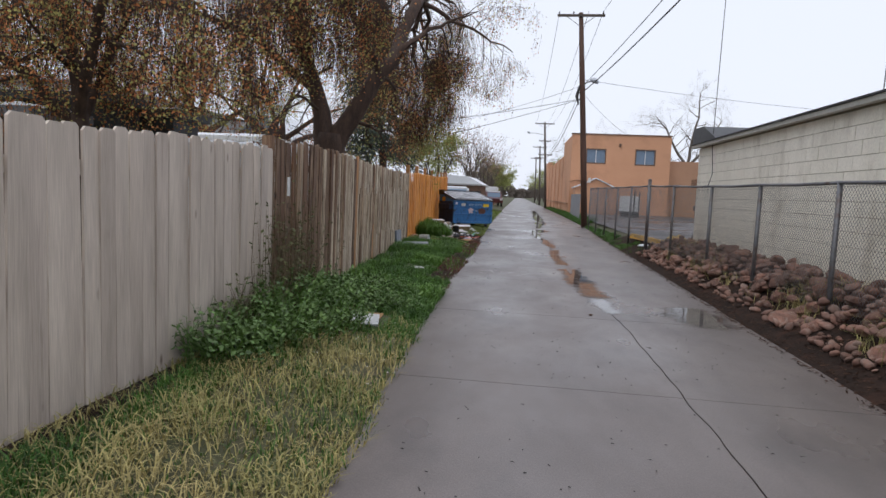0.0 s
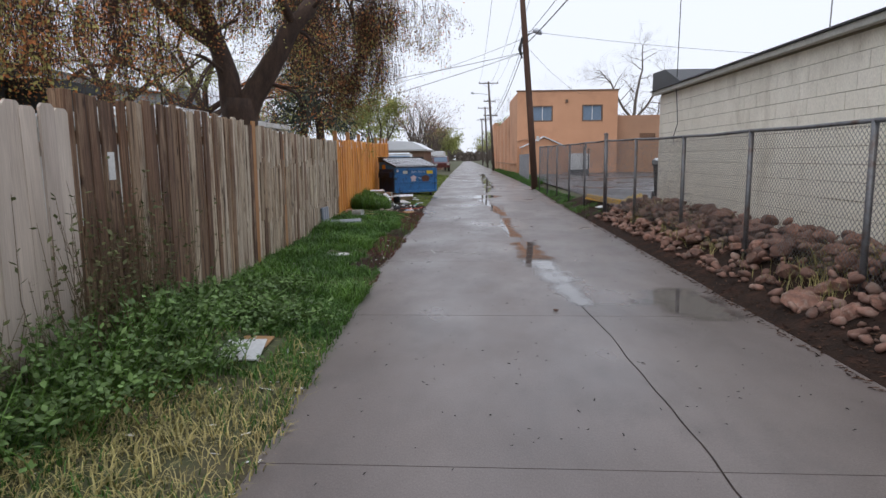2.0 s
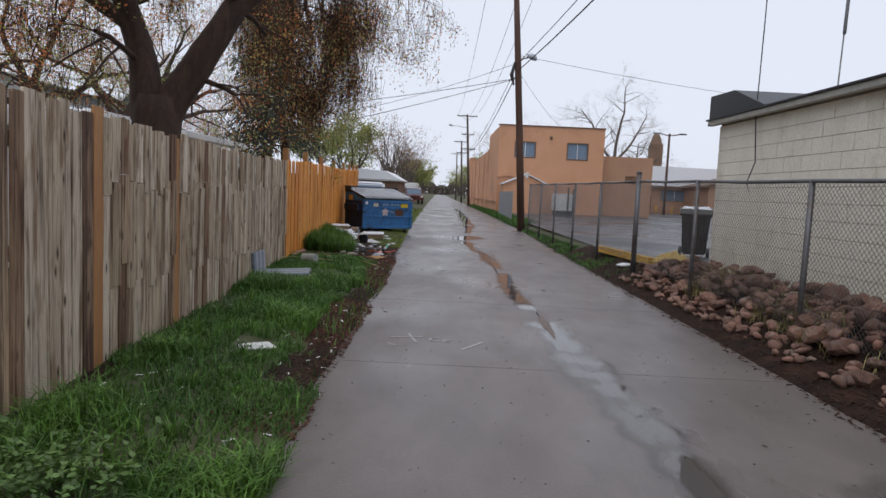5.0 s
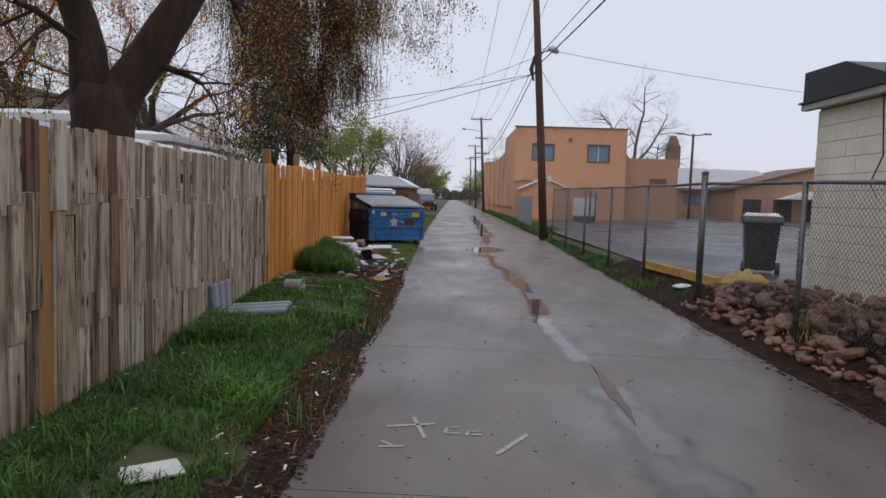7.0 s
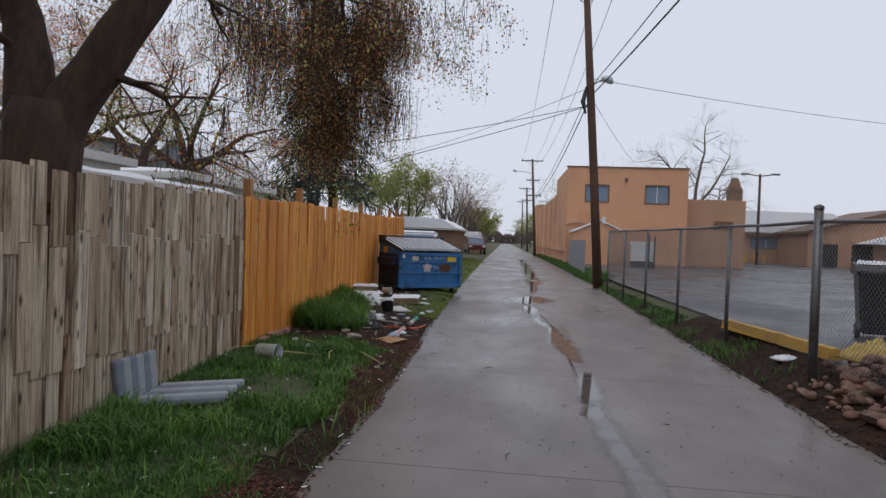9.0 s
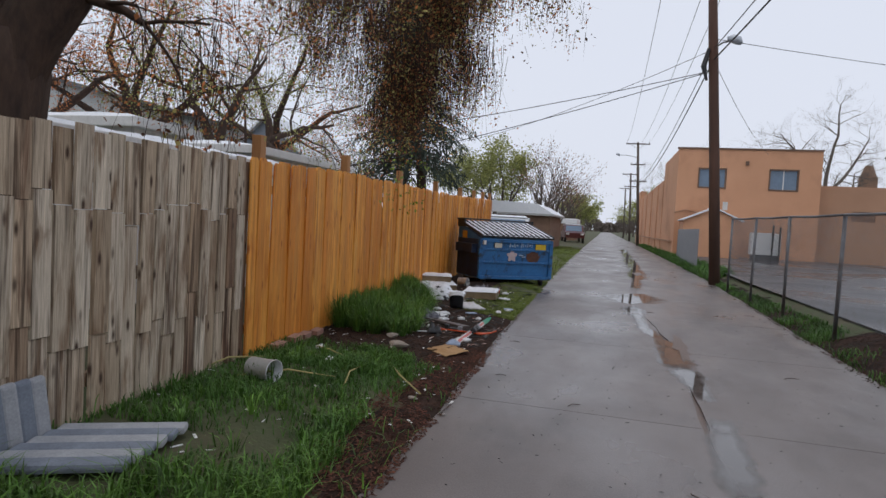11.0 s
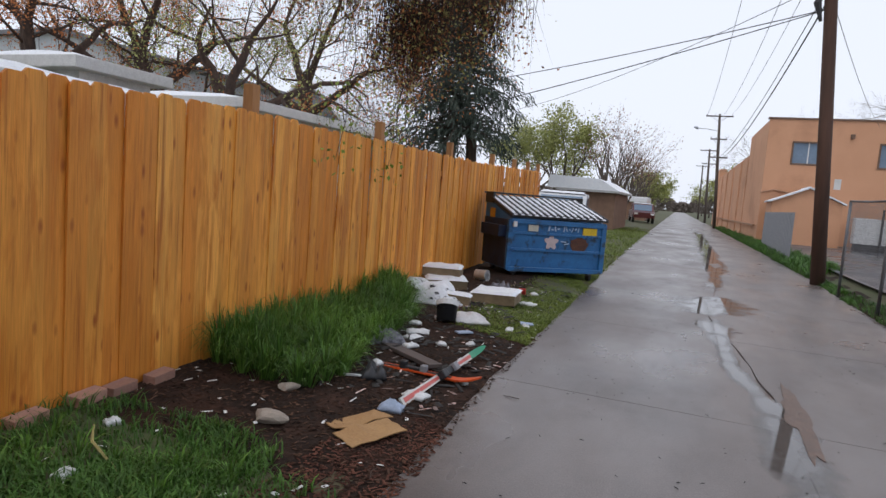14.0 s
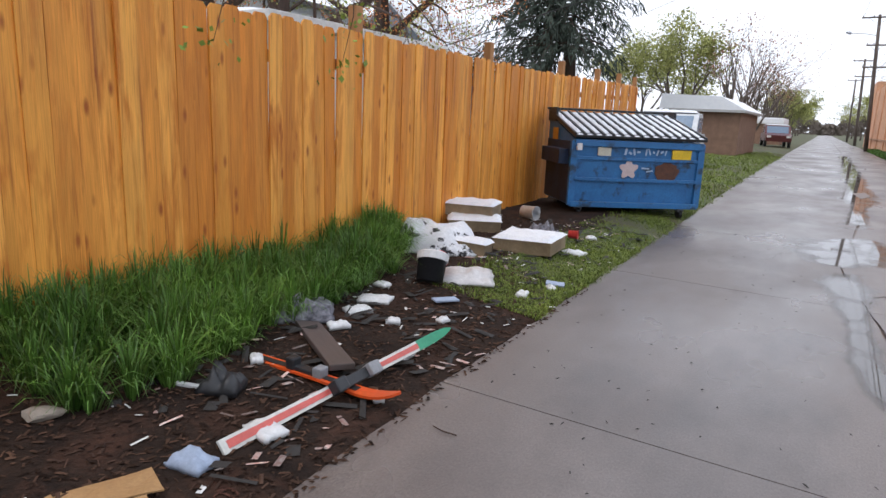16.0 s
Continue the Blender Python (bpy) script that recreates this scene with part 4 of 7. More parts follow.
def snow_pad(x0, x1, y0, y1, z, h, seed):
    """A lumpy pad of snow on a flat top."""
    bm = bmesh.new()
    n, m_ = max(2, int((x1 - x0) / 0.03)), max(3, int((y1 - y0) / 0.06))
    n, m_ = min(n, 14), min(m_, 24)
    grid = []
    for j in range(m_ + 1):
        row = []
        for i in range(n + 1):
            edge = min(i, n - i, 1) * min(j, m_ - j, 1)
            x, y = x0 + (x1 - x0) * i / n, y0 + (y1 - y0) * j / m_
            x += 0.012 * wob(y * 9, seed, 1.0) * (1 - edge)
            row.append(bm.verts.new((x, y, z + (h * (0.75 + 0.5 * wob(x * 9, y * 9, 1.0, seed))) * edge)))
        grid.append(row)
    for A, B in zip(grid, grid[1:]):
        for i in range(n):
            bm.faces.new((A[i], A[i + 1], B[i + 1], B[i]))
    return bm


dumpster()


# ---- trees ----
def grow(bm, tips, rng, p, d, length, r, depth, droop, spread, forks=(2, 3), seg=6, up=0.0):
    """A limb with bends that splits into thinner ones; ends are gathered in tips."""
    pts, rad = [p.copy()], [r]
    n = 4
    for i in range(n):
        d = (d + Vector((rng.gauss(0, 0.13), rng.gauss(0, 0.13), rng.gauss(0, 0.09) - droop * (i + 1) / n + up))).normalized()
        p = p + d * (length / n)
        pts.append(p.copy())
        rad.append(r * (1 - 0.42 * (i + 1) / n))
    tube(bm, pts, rad, seg if r > 0.05 else (5 if r > 0.02 else 3), cap=False)
    if depth <= 1:
        for q in pts[1:]:
            tips.append((q, d))
    if depth == 0:
        return
    for k in range(rng.randint(*forks)):
        a = rng.uniform(0.35, 1.0) * spread
        side = d.cross(Vector((rng.gauss(0, 1), rng.gauss(0, 1), rng.gauss(0, 1)))).normalized()
        nd = (d * math.cos(a) + side * math.sin(a)).normalized()
        q = pts[rng.choice((2, 3, 4, 4))]
        grow(bm, tips, rng, q, nd, length * rng.uniform(0.6, 0.85), rad[-1] * rng.uniform(0.55, 0.8), depth - 1, droop, spread, forks, seg, up * 0.6)


def leaf_cloud(tips, rng, per, radius, size, hang=0.0, strands=0):
    """Small leaf blades, and thin hanging twigs, about the branch ends."""
    v, f, tv, tf = [], [], [], []
    for q, d in tips:
        starts = [q]
        for s in range(strands):
            a = q + Vector((rng.gauss(0, 0.12), rng.gauss(0, 0.12), rng.gauss(0, 0.08)))
            L = rng.uniform(0.3, 1.0) * hang
            drift = Vector((rng.gauss(0, 0.16), rng.gauss(0, 0.16), -1))
            b = a + drift * L
            k = len(tv)
            w = 0.004
            tv += [a + Vector((w, 0, 0)), a - Vector((w, w, 0)), b]
            tf.append((k, k + 1, k + 2))
            k = len(tv)
            tv += [a + Vector((0, w, 0)), a - Vector((0, w, 0)), b]
            tf.append((k, k + 1, k + 2))
            starts += [a.lerp(b, u) for u in (0.35, 0.65, 0.95)]
        for s in range(per):
            c = rng.choice(starts) + Vector((rng.gauss(0, radius), rng.gauss(0, radius), rng.gauss(0, radius * 0.8)))
            L = size * rng.uniform(0.6, 1.4)
            a = Vector((rng.gauss(0, 1), rng.gauss(0, 1), rng.gauss(-0.6, 0.8))).normalized() * L
            b = a.cross(Vector((rng.gauss(0, 1), rng.gauss(0, 1), rng.gauss(0, 1)))).normalized() * L * 0.32
            k = len(v)
            v += [c, c + a * 0.5 + b, c + a, c + a * 0.5 - b]
            f.append((k, k + 1, k + 2, k + 3))
    return v, f, tv, tf


def limbed_tree(x, y, label, seed, bark, crowns, trunk, limbs, depth=4, length=1.8, droop=0.1, spread=0.85, per=8, radius=0.15, size=0.055, hang=0.8, strands=3, every=1, forks=(2, 3), up=0.0):
    """A tree whose main limbs follow given bends; side branches grow all along them. A limb may carry how leafy it is and how far its twigs hang."""
    rng = random.Random(seed)
    th = group_thing("tree", pose(x, y, 0), label, "tree")
    bm, leafy = bmesh.new(), []
    tube(bm, trunk[0], trunk[1], 14)
    for limb in limbs:
        pts, r0, r1 = limb[:3]
        share, fall = limb[3:] if len(limb) > 3 else (1.0, hang)
        tips = []
        pts = [Vector(p) for p in pts]
        fine = []
        for a, b in zip(pts, pts[1:]):
            for k in range(3):
                fine.append(a.lerp(b, k / 3) + Vector((rng.gauss(0, 0.05), rng.gauss(0, 0.05), rng.gauss(0, 0.04))) * (1 if fine else 0))
        fine.append(pts[-1])
        n = len(fine)
        rad = [r0 + (r1 - r0) * i / (n - 1) for i in range(n)]
        tube(bm, fine, rad, 10, cap=False)
        for i in range(2, n, every):
            d = (fine[min(i + 1, n - 1)] - fine[i - 1]).normalized()
            for _ in range(2 if i > n // 2 else 1):
                side = d.cross(Vector((rng.gauss(0, 1), rng.gauss(0, 1), rng.gauss(0, 1)))).normalized()
                if share < 0.5 and rng.random() < 0.35:
                    continue
                grow(bm, tips, rng, fine[i], (d * 0.5 + side).normalized(), length * rng.uniform(0.7, 1.2), min(rad[i] * 0.5, 0.06), depth, droop, spread, forks, 6, up)
        leafy.append(([q for q in tips if rng.random() < share], fall))
    part("trunk", bm, bark, th, "", True)
    n = len(crowns)
    for i, m in enumerate(crowns):
        V, F, TV, TF = [], [], [], []
        for tips, fall in leafy:
            v, f, tv, tf = leaf_cloud(tips[i::n], rng, per, radius, size, fall, strands)
            F += [tuple(k + len(V) for k in q) for q in f]
            TF += [tuple(k + len(TV) for k in q) for q in tf]
            V += v
            TV += tv
        raw("crown", V, F, m, th)
        if TF:
            raw("twig_curtain", TV, TF, bark, th)
    return th


limbed_tree(-4.9, 17.6, "large old drooping tree with a forked trunk and russet buds", 3, M_BARK, [M_LEAFBR, M_LEAFOL, M_LEAFDK],
    ([(0, 0, -0.2), (0, 0, 0.6), (0.02, 0, 1.8), (0.08, 0, 2.7), (0.1, 0, 3.0)], [0.52, 0.46, 0.40, 0.42, 0.36]),
    [([(-0.08, 0, 2.6), (-0.4, 0.1, 4.0), (-0.75, 0.0, 5.6), (-1.1, -0.3, 8.5)], 0.30, 0.08, 0.4, 1.1),
     ([(0.18, 0, 2.6), (0.85, 0.2, 3.8), (1.6, 0.6, 5.1), (2.0, 2.0, 7.0), (1.9, 3.6, 7.9), (1.7, 5.4, 8.3)], 0.30, 0.08, 0.3, 1.0),
     ([(1.9, 3.4, 7.8), (1.0, 5.4, 7.9), (0.5, 6.9, 7.2), (0.3, 7.9, 6.2)], 0.11, 0.03, 0.7, 1.6),
     ([(1.9, 3.6, 7.9), (1.6, 5.8, 7.7), (1.4, 7.3, 7.0), (1.3, 8.3, 6.1)], 0.10, 0.03, 0.7, 1.6),
     ([(1.7, 5.0, 8.2), (1.0, 6.6, 7.5), (0.8, 7.9, 6.9), (0.8, 8.8, 6.0)], 0.10, 0.03, 0.8, 1.5),
     ([(1.7, 5.4, 8.3), (1.2, 6.9, 8.6), (1.0, 8.0, 8.0), (1.0, 9.0, 7.0)], 0.10, 0.03, 0.8, 1.6),
     ([(2.0, 3.0, 7.4), (2.9, 4.0, 7.1), (3.8, 4.5, 6.8), (4.8, 4.7, 6.3)], 0.08, 0.015, 0.25, 0.5),
     ([(1.6, 0.6, 5.2), (2.3, 1.4, 6.0), (2.9, 2.0, 6.6), (3.6, 2.4, 6.9)], 0.10, 0.02, 0.3, 0.6),
     ([(-0.4, 0.1, 4.2), (-1.8, -0.8, 5.4), (-3.2, -1.8, 6.0), (-4.6, -2.4, 5.6)], 0.14, 0.03, 0.8, 1.0),
     ([(-0.5, 0.1, 4.6), (-0.4, -1.8, 5.8), (-0.2, -3.6, 6.4), (0.2, -5.2, 6.0)], 0.13, 0.03, 1.0, 1.5),
     ([(1.3, 0.4, 4.8), (1.1, -1.4, 5.8), (1.2, -3.0, 6.2), (1.5, -4.4, 5.6)], 0.11, 0.03, 0.9, 1.3)],
    3, 1.05, 0.2, 0.85, 11, 0.07, 0.05, 0.95, 2)
back_trees = [(-8.6, 12.6, 21, (M_LEAFBR, M_LEAFOL)), (-13.0, 14.0, 24, (M_LEAFOL, M_LEAFBR))]
for x, y, seed, ms in back_trees:
    limbed_tree(x, y, "twiggy drooping yard tree with russet buds", seed, M_BARK, list(ms),
        ([(0, 0, -0.1), (0.1, 0, 1.6), (0, 0, 2.8)], [0.26, 0.2, 0.18]),
        [([(0, 0, 2.6), (0.7, -0.5, 4.2), (1.6, -1.0, 5.6), (2.6, -1.6, 6.6)], 0.14, 0.03),
         ([(0, 0, 2.7), (-0.6, 0.4, 4.4), (-1.2, 0.2, 6.2), (-1.4, 0.4, 8.0)], 0.15, 0.03),
         ([(0, 0, 2.6), (0.3, 0.6, 4.4), (0.6, 1.4, 6.0), (1.2, 2.2, 7.2)], 0.13, 0.03),
         ([(0, 0, 2.6), (-0.9, -0.8, 3.8), (-2.0, -1.2, 4.8), (-3.0, -1.6, 5.0)], 0.12, 0.03)],
        3, 1.7, 0.12, 0.9, 10, 0.09, 0.06, 1.0, 2)
for x, y, seed, ms, h in ((-20.5, 31.5, 31, (M_LEAFBR,), 1.0), (-17.6, 33.5, 32, (M_LEAFBR, M_LEAFBR), 1.0), (-13.5, 33.0, 33, (M_LEAFGR,), 0.75), (-16.0, 41.0, 34, (M_LEAFBR,), 1.1)):
    limbed_tree(x, y, "gnarled bare yard tree with a few dry leaves", seed, M_BARK, list(ms),
        ([(0, 0, -0.1), (0.1, 0, 2.4), (0, 0, 4.2 * h)], [0.34, 0.28, 0.26]),
        [([(0, 0, 4.0 * h), (1.4, 0.3, 5.0 * h), (2.8, 0.2, 5.8 * h), (4.2, 0.6, 6.2 * h)], 0.2, 0.04),
         ([(0, 0, 4.1 * h), (-0.8, 0.2, 6.0 * h), (-1.4, 0, 7.6 * h), (-1.2, 0.3, 9.2 * h)], 0.22, 0.04),
         ([(0, 0, 4.0 * h), (0.6, -0.6, 6.0 * h), (1.4, -0.8, 7.4 * h), (2.4, -1.0, 8.8 * h)], 0.2, 0.04),
         ([(0, 0, 4.0 * h), (-1.8, -0.3, 5.0 * h), (-3.2, -0.6, 5.8 * h), (-4.4, -0.4, 7.0 * h)], 0.18, 0.04)],
        3, 1.8, 0.02, 0.8, 4, 0.2, 0.08, 0.5, 1, 2, (2, 3))


def spruce(x, y, h, r, seed):
    rng = random.Random(seed)
    th = group_thing("spruce", pose(x, y, 0), "tall dark spruce with drooping boughs flecked with snow", "tree")
    part("trunk", tubem([(-0.5, 0, 0), (-0.45, 0, 4), (-0.1, 0, 9), (0, 0, h)], [0.42, 0.36, 0.25, 0.04], 10), M_BARK, th, "", True)
    part("trunk", tubem([(0.9, 0.2, 0), (0.8, 0.1, 4), (0.3, 0, 8)], [0.34, 0.3, 0.16], 10), M_BARK, th, "", True)
    v, f, sv, sf = [], [], [], []
    bm = bmesh.new()
    z = 4.4
    while z < h - 0.3:
        k = (z - 4.4) / (h - 4.4)
        reach = r * (1 - k) ** 0.75 * (0.75 + 0.4 * rng.random()) + 0.2
        for j in range(rng.randint(8, 11)):
            a = rng.uniform(0, 2 * math.pi)
            L = reach * rng.uniform(0.65, 1.08)
            zz = z + rng.uniform(-0.3, 0.3)
            pts = []
            for q in range(7):
                u = q / 6
                pts.append(Vector((math.cos(a) * L * u, math.sin(a) * L * u, zz + 0.25 * u - (0.9 + 0.5 * rng.random()) * u * u * min(L, 2.6) * 0.42)))
            tube(bm, pts, [0.05 * (1 - 0.9 * q / 6) for q in range(7)], 4, cap=False)
            for q in range(1, 7):
                for _ in range(12):
                    c = pts[q] + Vector((rng.gauss(0, 0.2), rng.gauss(0, 0.2), rng.gauss(-0.12, 0.16)))
                    d = Vector((math.cos(a) * 0.4 + rng.gauss(0, 0.4), math.sin(a) * 0.4 + rng.gauss(0, 0.4), -0.75 + rng.gauss(0, 0.3))).normalized() * rng.uniform(0.25, 0.6)
                    w = d.cross(Vector((rng.gauss(0, 1), rng.gauss(0, 1), rng.gauss(0, 1)))).normalized() * 0.032
                    i = len(v)
                    v += [c - w, c + w, c + d * 0.7 + w * 0.7, c + d, c + d * 0.7 - w * 0.7]
                    f.append((i, i + 1, i + 2, i + 3, i + 4))
                if rng.random() < 0.33:
                    c = pts[q] + Vector((rng.gauss(0, 0.15), rng.gauss(0, 0.15), 0.06))
                    i = len(sv)
                    s = rng.uniform(0.06, 0.14)
                    sv += [c + Vector((s, 0, 0)), c + Vector((0, s, 0.02)), c + Vector((-s, 0, 0)), c + Vector((0, -s, -0.03)), c + Vector((0, 0, 0.05))]
                    sf += [(i, i + 1, i + 4), (i + 1, i + 2, i + 4), (i + 2, i + 3, i + 4), (i + 3, i, i + 4)]
        z += 0.42
    part("bough", bm, M_BARK, th)
    raw("foliage", v, f, M_NEEDLE, th)
    tagged(raw("snow", sv, sf, M_SNOW, th), kind="stuff")
    return th


spruce(-11.8, 49, 17.0, 3.9, 4)


def bush_tree(x, y, h, w, label, seed, bark, leaf, z0=1.2, n=900, size=0.2):
    """A far tree: trunk, rising limbs and many clumps of leaves with gaps."""
    rng = random.Random(seed)
    th = group_thing("tree", pose(x, y, 0), label, "tree")
    bm, tips = bmesh.new(), []
    tube(bm, [(0, 0, -0.1), (0.05, 0, z0), (0, 0, z0 + 0.8)], [0.22, 0.17, 0.15], 8)
    for i in range(6):
        a = i * 1.05 + rng.uniform(-0.3, 0.3)
        s = w * 0.5 / h
        grow(bm, tips, rng, Vector((0, 0, z0 + 0.12 * i)), Vector((math.cos(a) * s * 1.3, math.sin(a) * s * 1.3, 1)).normalized(), h * 0.36, 0.1, 3, 0.0, 0.6, (2, 3), 6, 0.05)
    part("trunk", bm, bark, th, "", True)
    v, f, _, _ = leaf_cloud(tips, rng, max(1, n // max(len(tips), 1) * 8), 0.28, size, 0, 0)
    raw("crown", v, f, leaf, th)
    return th


M_RED = mat("red_twigs", (0.34, 0.16, 0.10), (0.24, 0.14, 0.10), 0.85, 0.8, fine=5, bump=0, island=0.4)
bush_tree(-9.5, 66, 8.5, 8.0, "broad spring-green yard tree", 41, M_BARK2, M_LEAFGR, 1.5, 1500, 0.17)
bush_tree(-13.5, 72, 7.5, 8.0, "broad spring-green yard tree", 42, M_BARK2, M_LEAFGR, 1.5, 1300, 0.17)
for k in range(7):
    yy = 62 + 9 * k
    bush_tree(-5.6 - 0.028 * (yy - 62), yy, 7.5 + (k % 3) * 0.8, 3.0, "slender russet-twigged alley tree", 50 + k, M_BARK2, M_RED, 1.0, 330, 0.13)
for k in range(6):
    yy = 130 + 22 * k
    bush_tree(-8.5 - 0.03 * (yy - 130), yy, 9, 7, "distant green alley tree", 60 + k, M_BARK2, M_LEAFGR, 1.0, 500, 0.32)
    bush_tree(4.5 - 0.03 * (yy - 130), yy, 9, 7, "distant green alley tree", 70 + k, M_BARK2, M_LEAFGR, 1.0, 500, 0.32)
for x, y, h, s in ((20, 86, 15.5, 81), (26, 100, 10, 82), (9, 92, 9.5, 83)):
    limbed_tree(x, y, "bare winter tree behind the buildings", s, M_BARK2, [M_BARK2],
        ([(0, 0, -0.1), (0.1, 0, 2.8), (0, 0, 0.42 * h)], [0.4, 0.32, 0.28]),
        [([(0, 0, 0.4 * h), (-1.6, 0.2, 0.55 * h), (-3.0, 0, 0.7 * h), (-4.2, 0, 0.8 * h)], 0.2, 0.05),
         ([(0, 0, 0.4 * h), (0.5, 0.2, 0.6 * h), (0.9, 0, 0.8 * h), (1.0, 0, 1.0 * h)], 0.22, 0.05),
         ([(0, 0, 0.4 * h), (1.6, 0.2, 0.5 * h), (2.8, 0, 0.64 * h), (3.8, 0, 0.78 * h)], 0.2, 0.05)],
        3, 2.0, 0.0, 0.8, 0, 0.2, 0.1, 0.5, 1)


# ---- houses behind the left fence ----
def flat_house(name, x0, x1, y0, y1, z, wall, label, snow=0.14, fascia=None, dz=0.0):
    th = group_thing(name, pose((x0 + x1) / 2, (y0 + y1) / 2, 0), label, "house")
    cx, cy = (x0 + x1) / 2, (y0 + y1) / 2
    part("wall", boxm(x0 - cx, x1 - cx, y0 - cy, y1 - cy, 0, z - 0.22), wall, th)
    part("roof", boxm(x0 - cx - 0.3, x1 - cx + 0.3, y0 - cy - 0.3, y1 - cy + 0.3, z - 0.22, z, bevel=0.02), fascia or M_SHINGLE, th)
    part("snow", snow_pad(x0 - cx - 0.28, x1 - cx + 0.28, y0 - cy - 0.28, y1 - cy + 0.28, z, snow, cx), M_SNOW, th, "layer of fresh snow")
    return th


M_DKWALL = mat("dark_siding", (0.07, 0.075, 0.075), (0.05, 0.052, 0.055), 0.8, 2.0, fine=40, bump=0.2)
M_PALEWALL = mat("pale_siding", (0.56, 0.59, 0.60), (0.48, 0.51, 0.53), 0.8, 1.0, fine=40, bump=0.2)
flat_house("shed", -14.5, -10.3, 13.2, 14.6, 3.0, M_RUST, "low red-brown shed with a snowy flat roof", 0.1)
flat_house("shed", -13.5, -9.9, 15.2, 16.6, 3.62, M_DKWALL, "tall dark-sided shed behind the fence", 0.02, M_DKWALL)
flat_house("shed", -12.5, -9.1, 16.9, 18.2, 3.45, M_DKWALL, "dark blue-grey shed behind the fence", 0.05, M_DKWALL)
flat_house("house", -8.4, -6.0, 14.5, 24.2, 2.42, M_WHITE, "long low white house with a snow-covered flat roof", 0.12, M_WHITE)
flat_house("roof_unit", -17.0, -9.9, 24.9, 26.5, 3.42, M_WHITE, "white raised part of the snowy roof", 0.1, M_WHITE)
flat_house("house", -20.0, -9.0, 28.2, 34.0, 3.25, M_WHITE, "long low white house with a snow-covered flat roof", 0.14, M_WHITE)
gab = group_thing("house", pose(-30, 38, 0), "large pale-sided house with a shallow gable", "house")
part("wall", prism(bmesh.new(), [(-12, 0), (8.6, 0), (8.6, 6.2), (2.4, 7.5), (-12, 7.2)], -10, 0, pose(0, 0, 0, 90)), M_PALEWALL, gab)
part("roof", prism(bmesh.new(), [(8.9, 6.1), (8.9, 6.3), (2.4, 7.7), (-12.3, 7.4), (-12.3, 7.2), (2.4, 7.5)], -10.2, 0.3, pose(0, 0, 0, 90)), M_SHINGLE, gab)
blu = group_thing("house", pose(-19.5, 46, 0), "blue-grey gabled house with an attic window", "house")
part("wall", prism(bmesh.new(), [(-3.5, 0), (3.0, 0), (3.0, 4.2), (-0.2, 7.0), (-3.5, 4.0)], -8, 0, pose(0, 0, 0, 90)), mat("blue_grey_siding", (0.26, 0.30, 0.35), (0.22, 0.26, 0.31), 0.8, 2.0, fine=30, bump=0.2), blu)
for s in (-1, 1):
    o = part("roof", boxm(0, 4.6, -0.3, 8.2, 0, 0.12), M_SNOW, blu)
    o.matrix_basis = pose(-0.2, 0, 7.0, 0, 41 if s > 0 else 180 - 41, 0)
window(blu, -0.3, 0.9, 4.4, 5.3, -0.02)

# brick garage by the alley, its grey gate, and a second roof beyond
gar = group_thing("garage", pose(-5.2, 54, 0), "brown brick garage under a snowy roof", "garage")
part("wall", boxm(-1.4, 1.4, 0, 7, 0, 2.2), M_BRICKW, gar)
part("fascia", boxm(-2.0, 1.65, -0.35, 7.3, 2.2, 2.32), plain("pale_fascia", (0.45, 0.45, 0.45), 0.6), gar)
part("snow", prism(bmesh.new(), [(-2.5, 2.32), (1.65, 2.32), (0.5, 2.95), (-2.4, 3.05)], -7.3, 0.35, pose(0, 0, 0, 90)), M_SNOW, gar, "snow-covered roof slope")
gate = group_thing("side_fence", pose(-6.9, 47, 0), "grey plank yard fence beside the garage", "fence")
for k in range(16):
    part("board", boxm(0.14 * k, 0.14 * k + 0.13, 0, 0.02, 0, 1.75 + 0.03 * wob(k, 3, 1.0)), M_BROWN, gate)
hut = group_thing("garage", pose(-6.2, 88, 0), "small far garage with a snowy roof", "garage")
part("wall", boxm(-1.6, 1.6, 0, 5, 0, 2.0), M_BRICKW, hut)
part("snow", boxm(-1.8, 1.8, -0.2, 5.2, 2.0, 2.6, bevel=0.1), M_SNOW, hut)


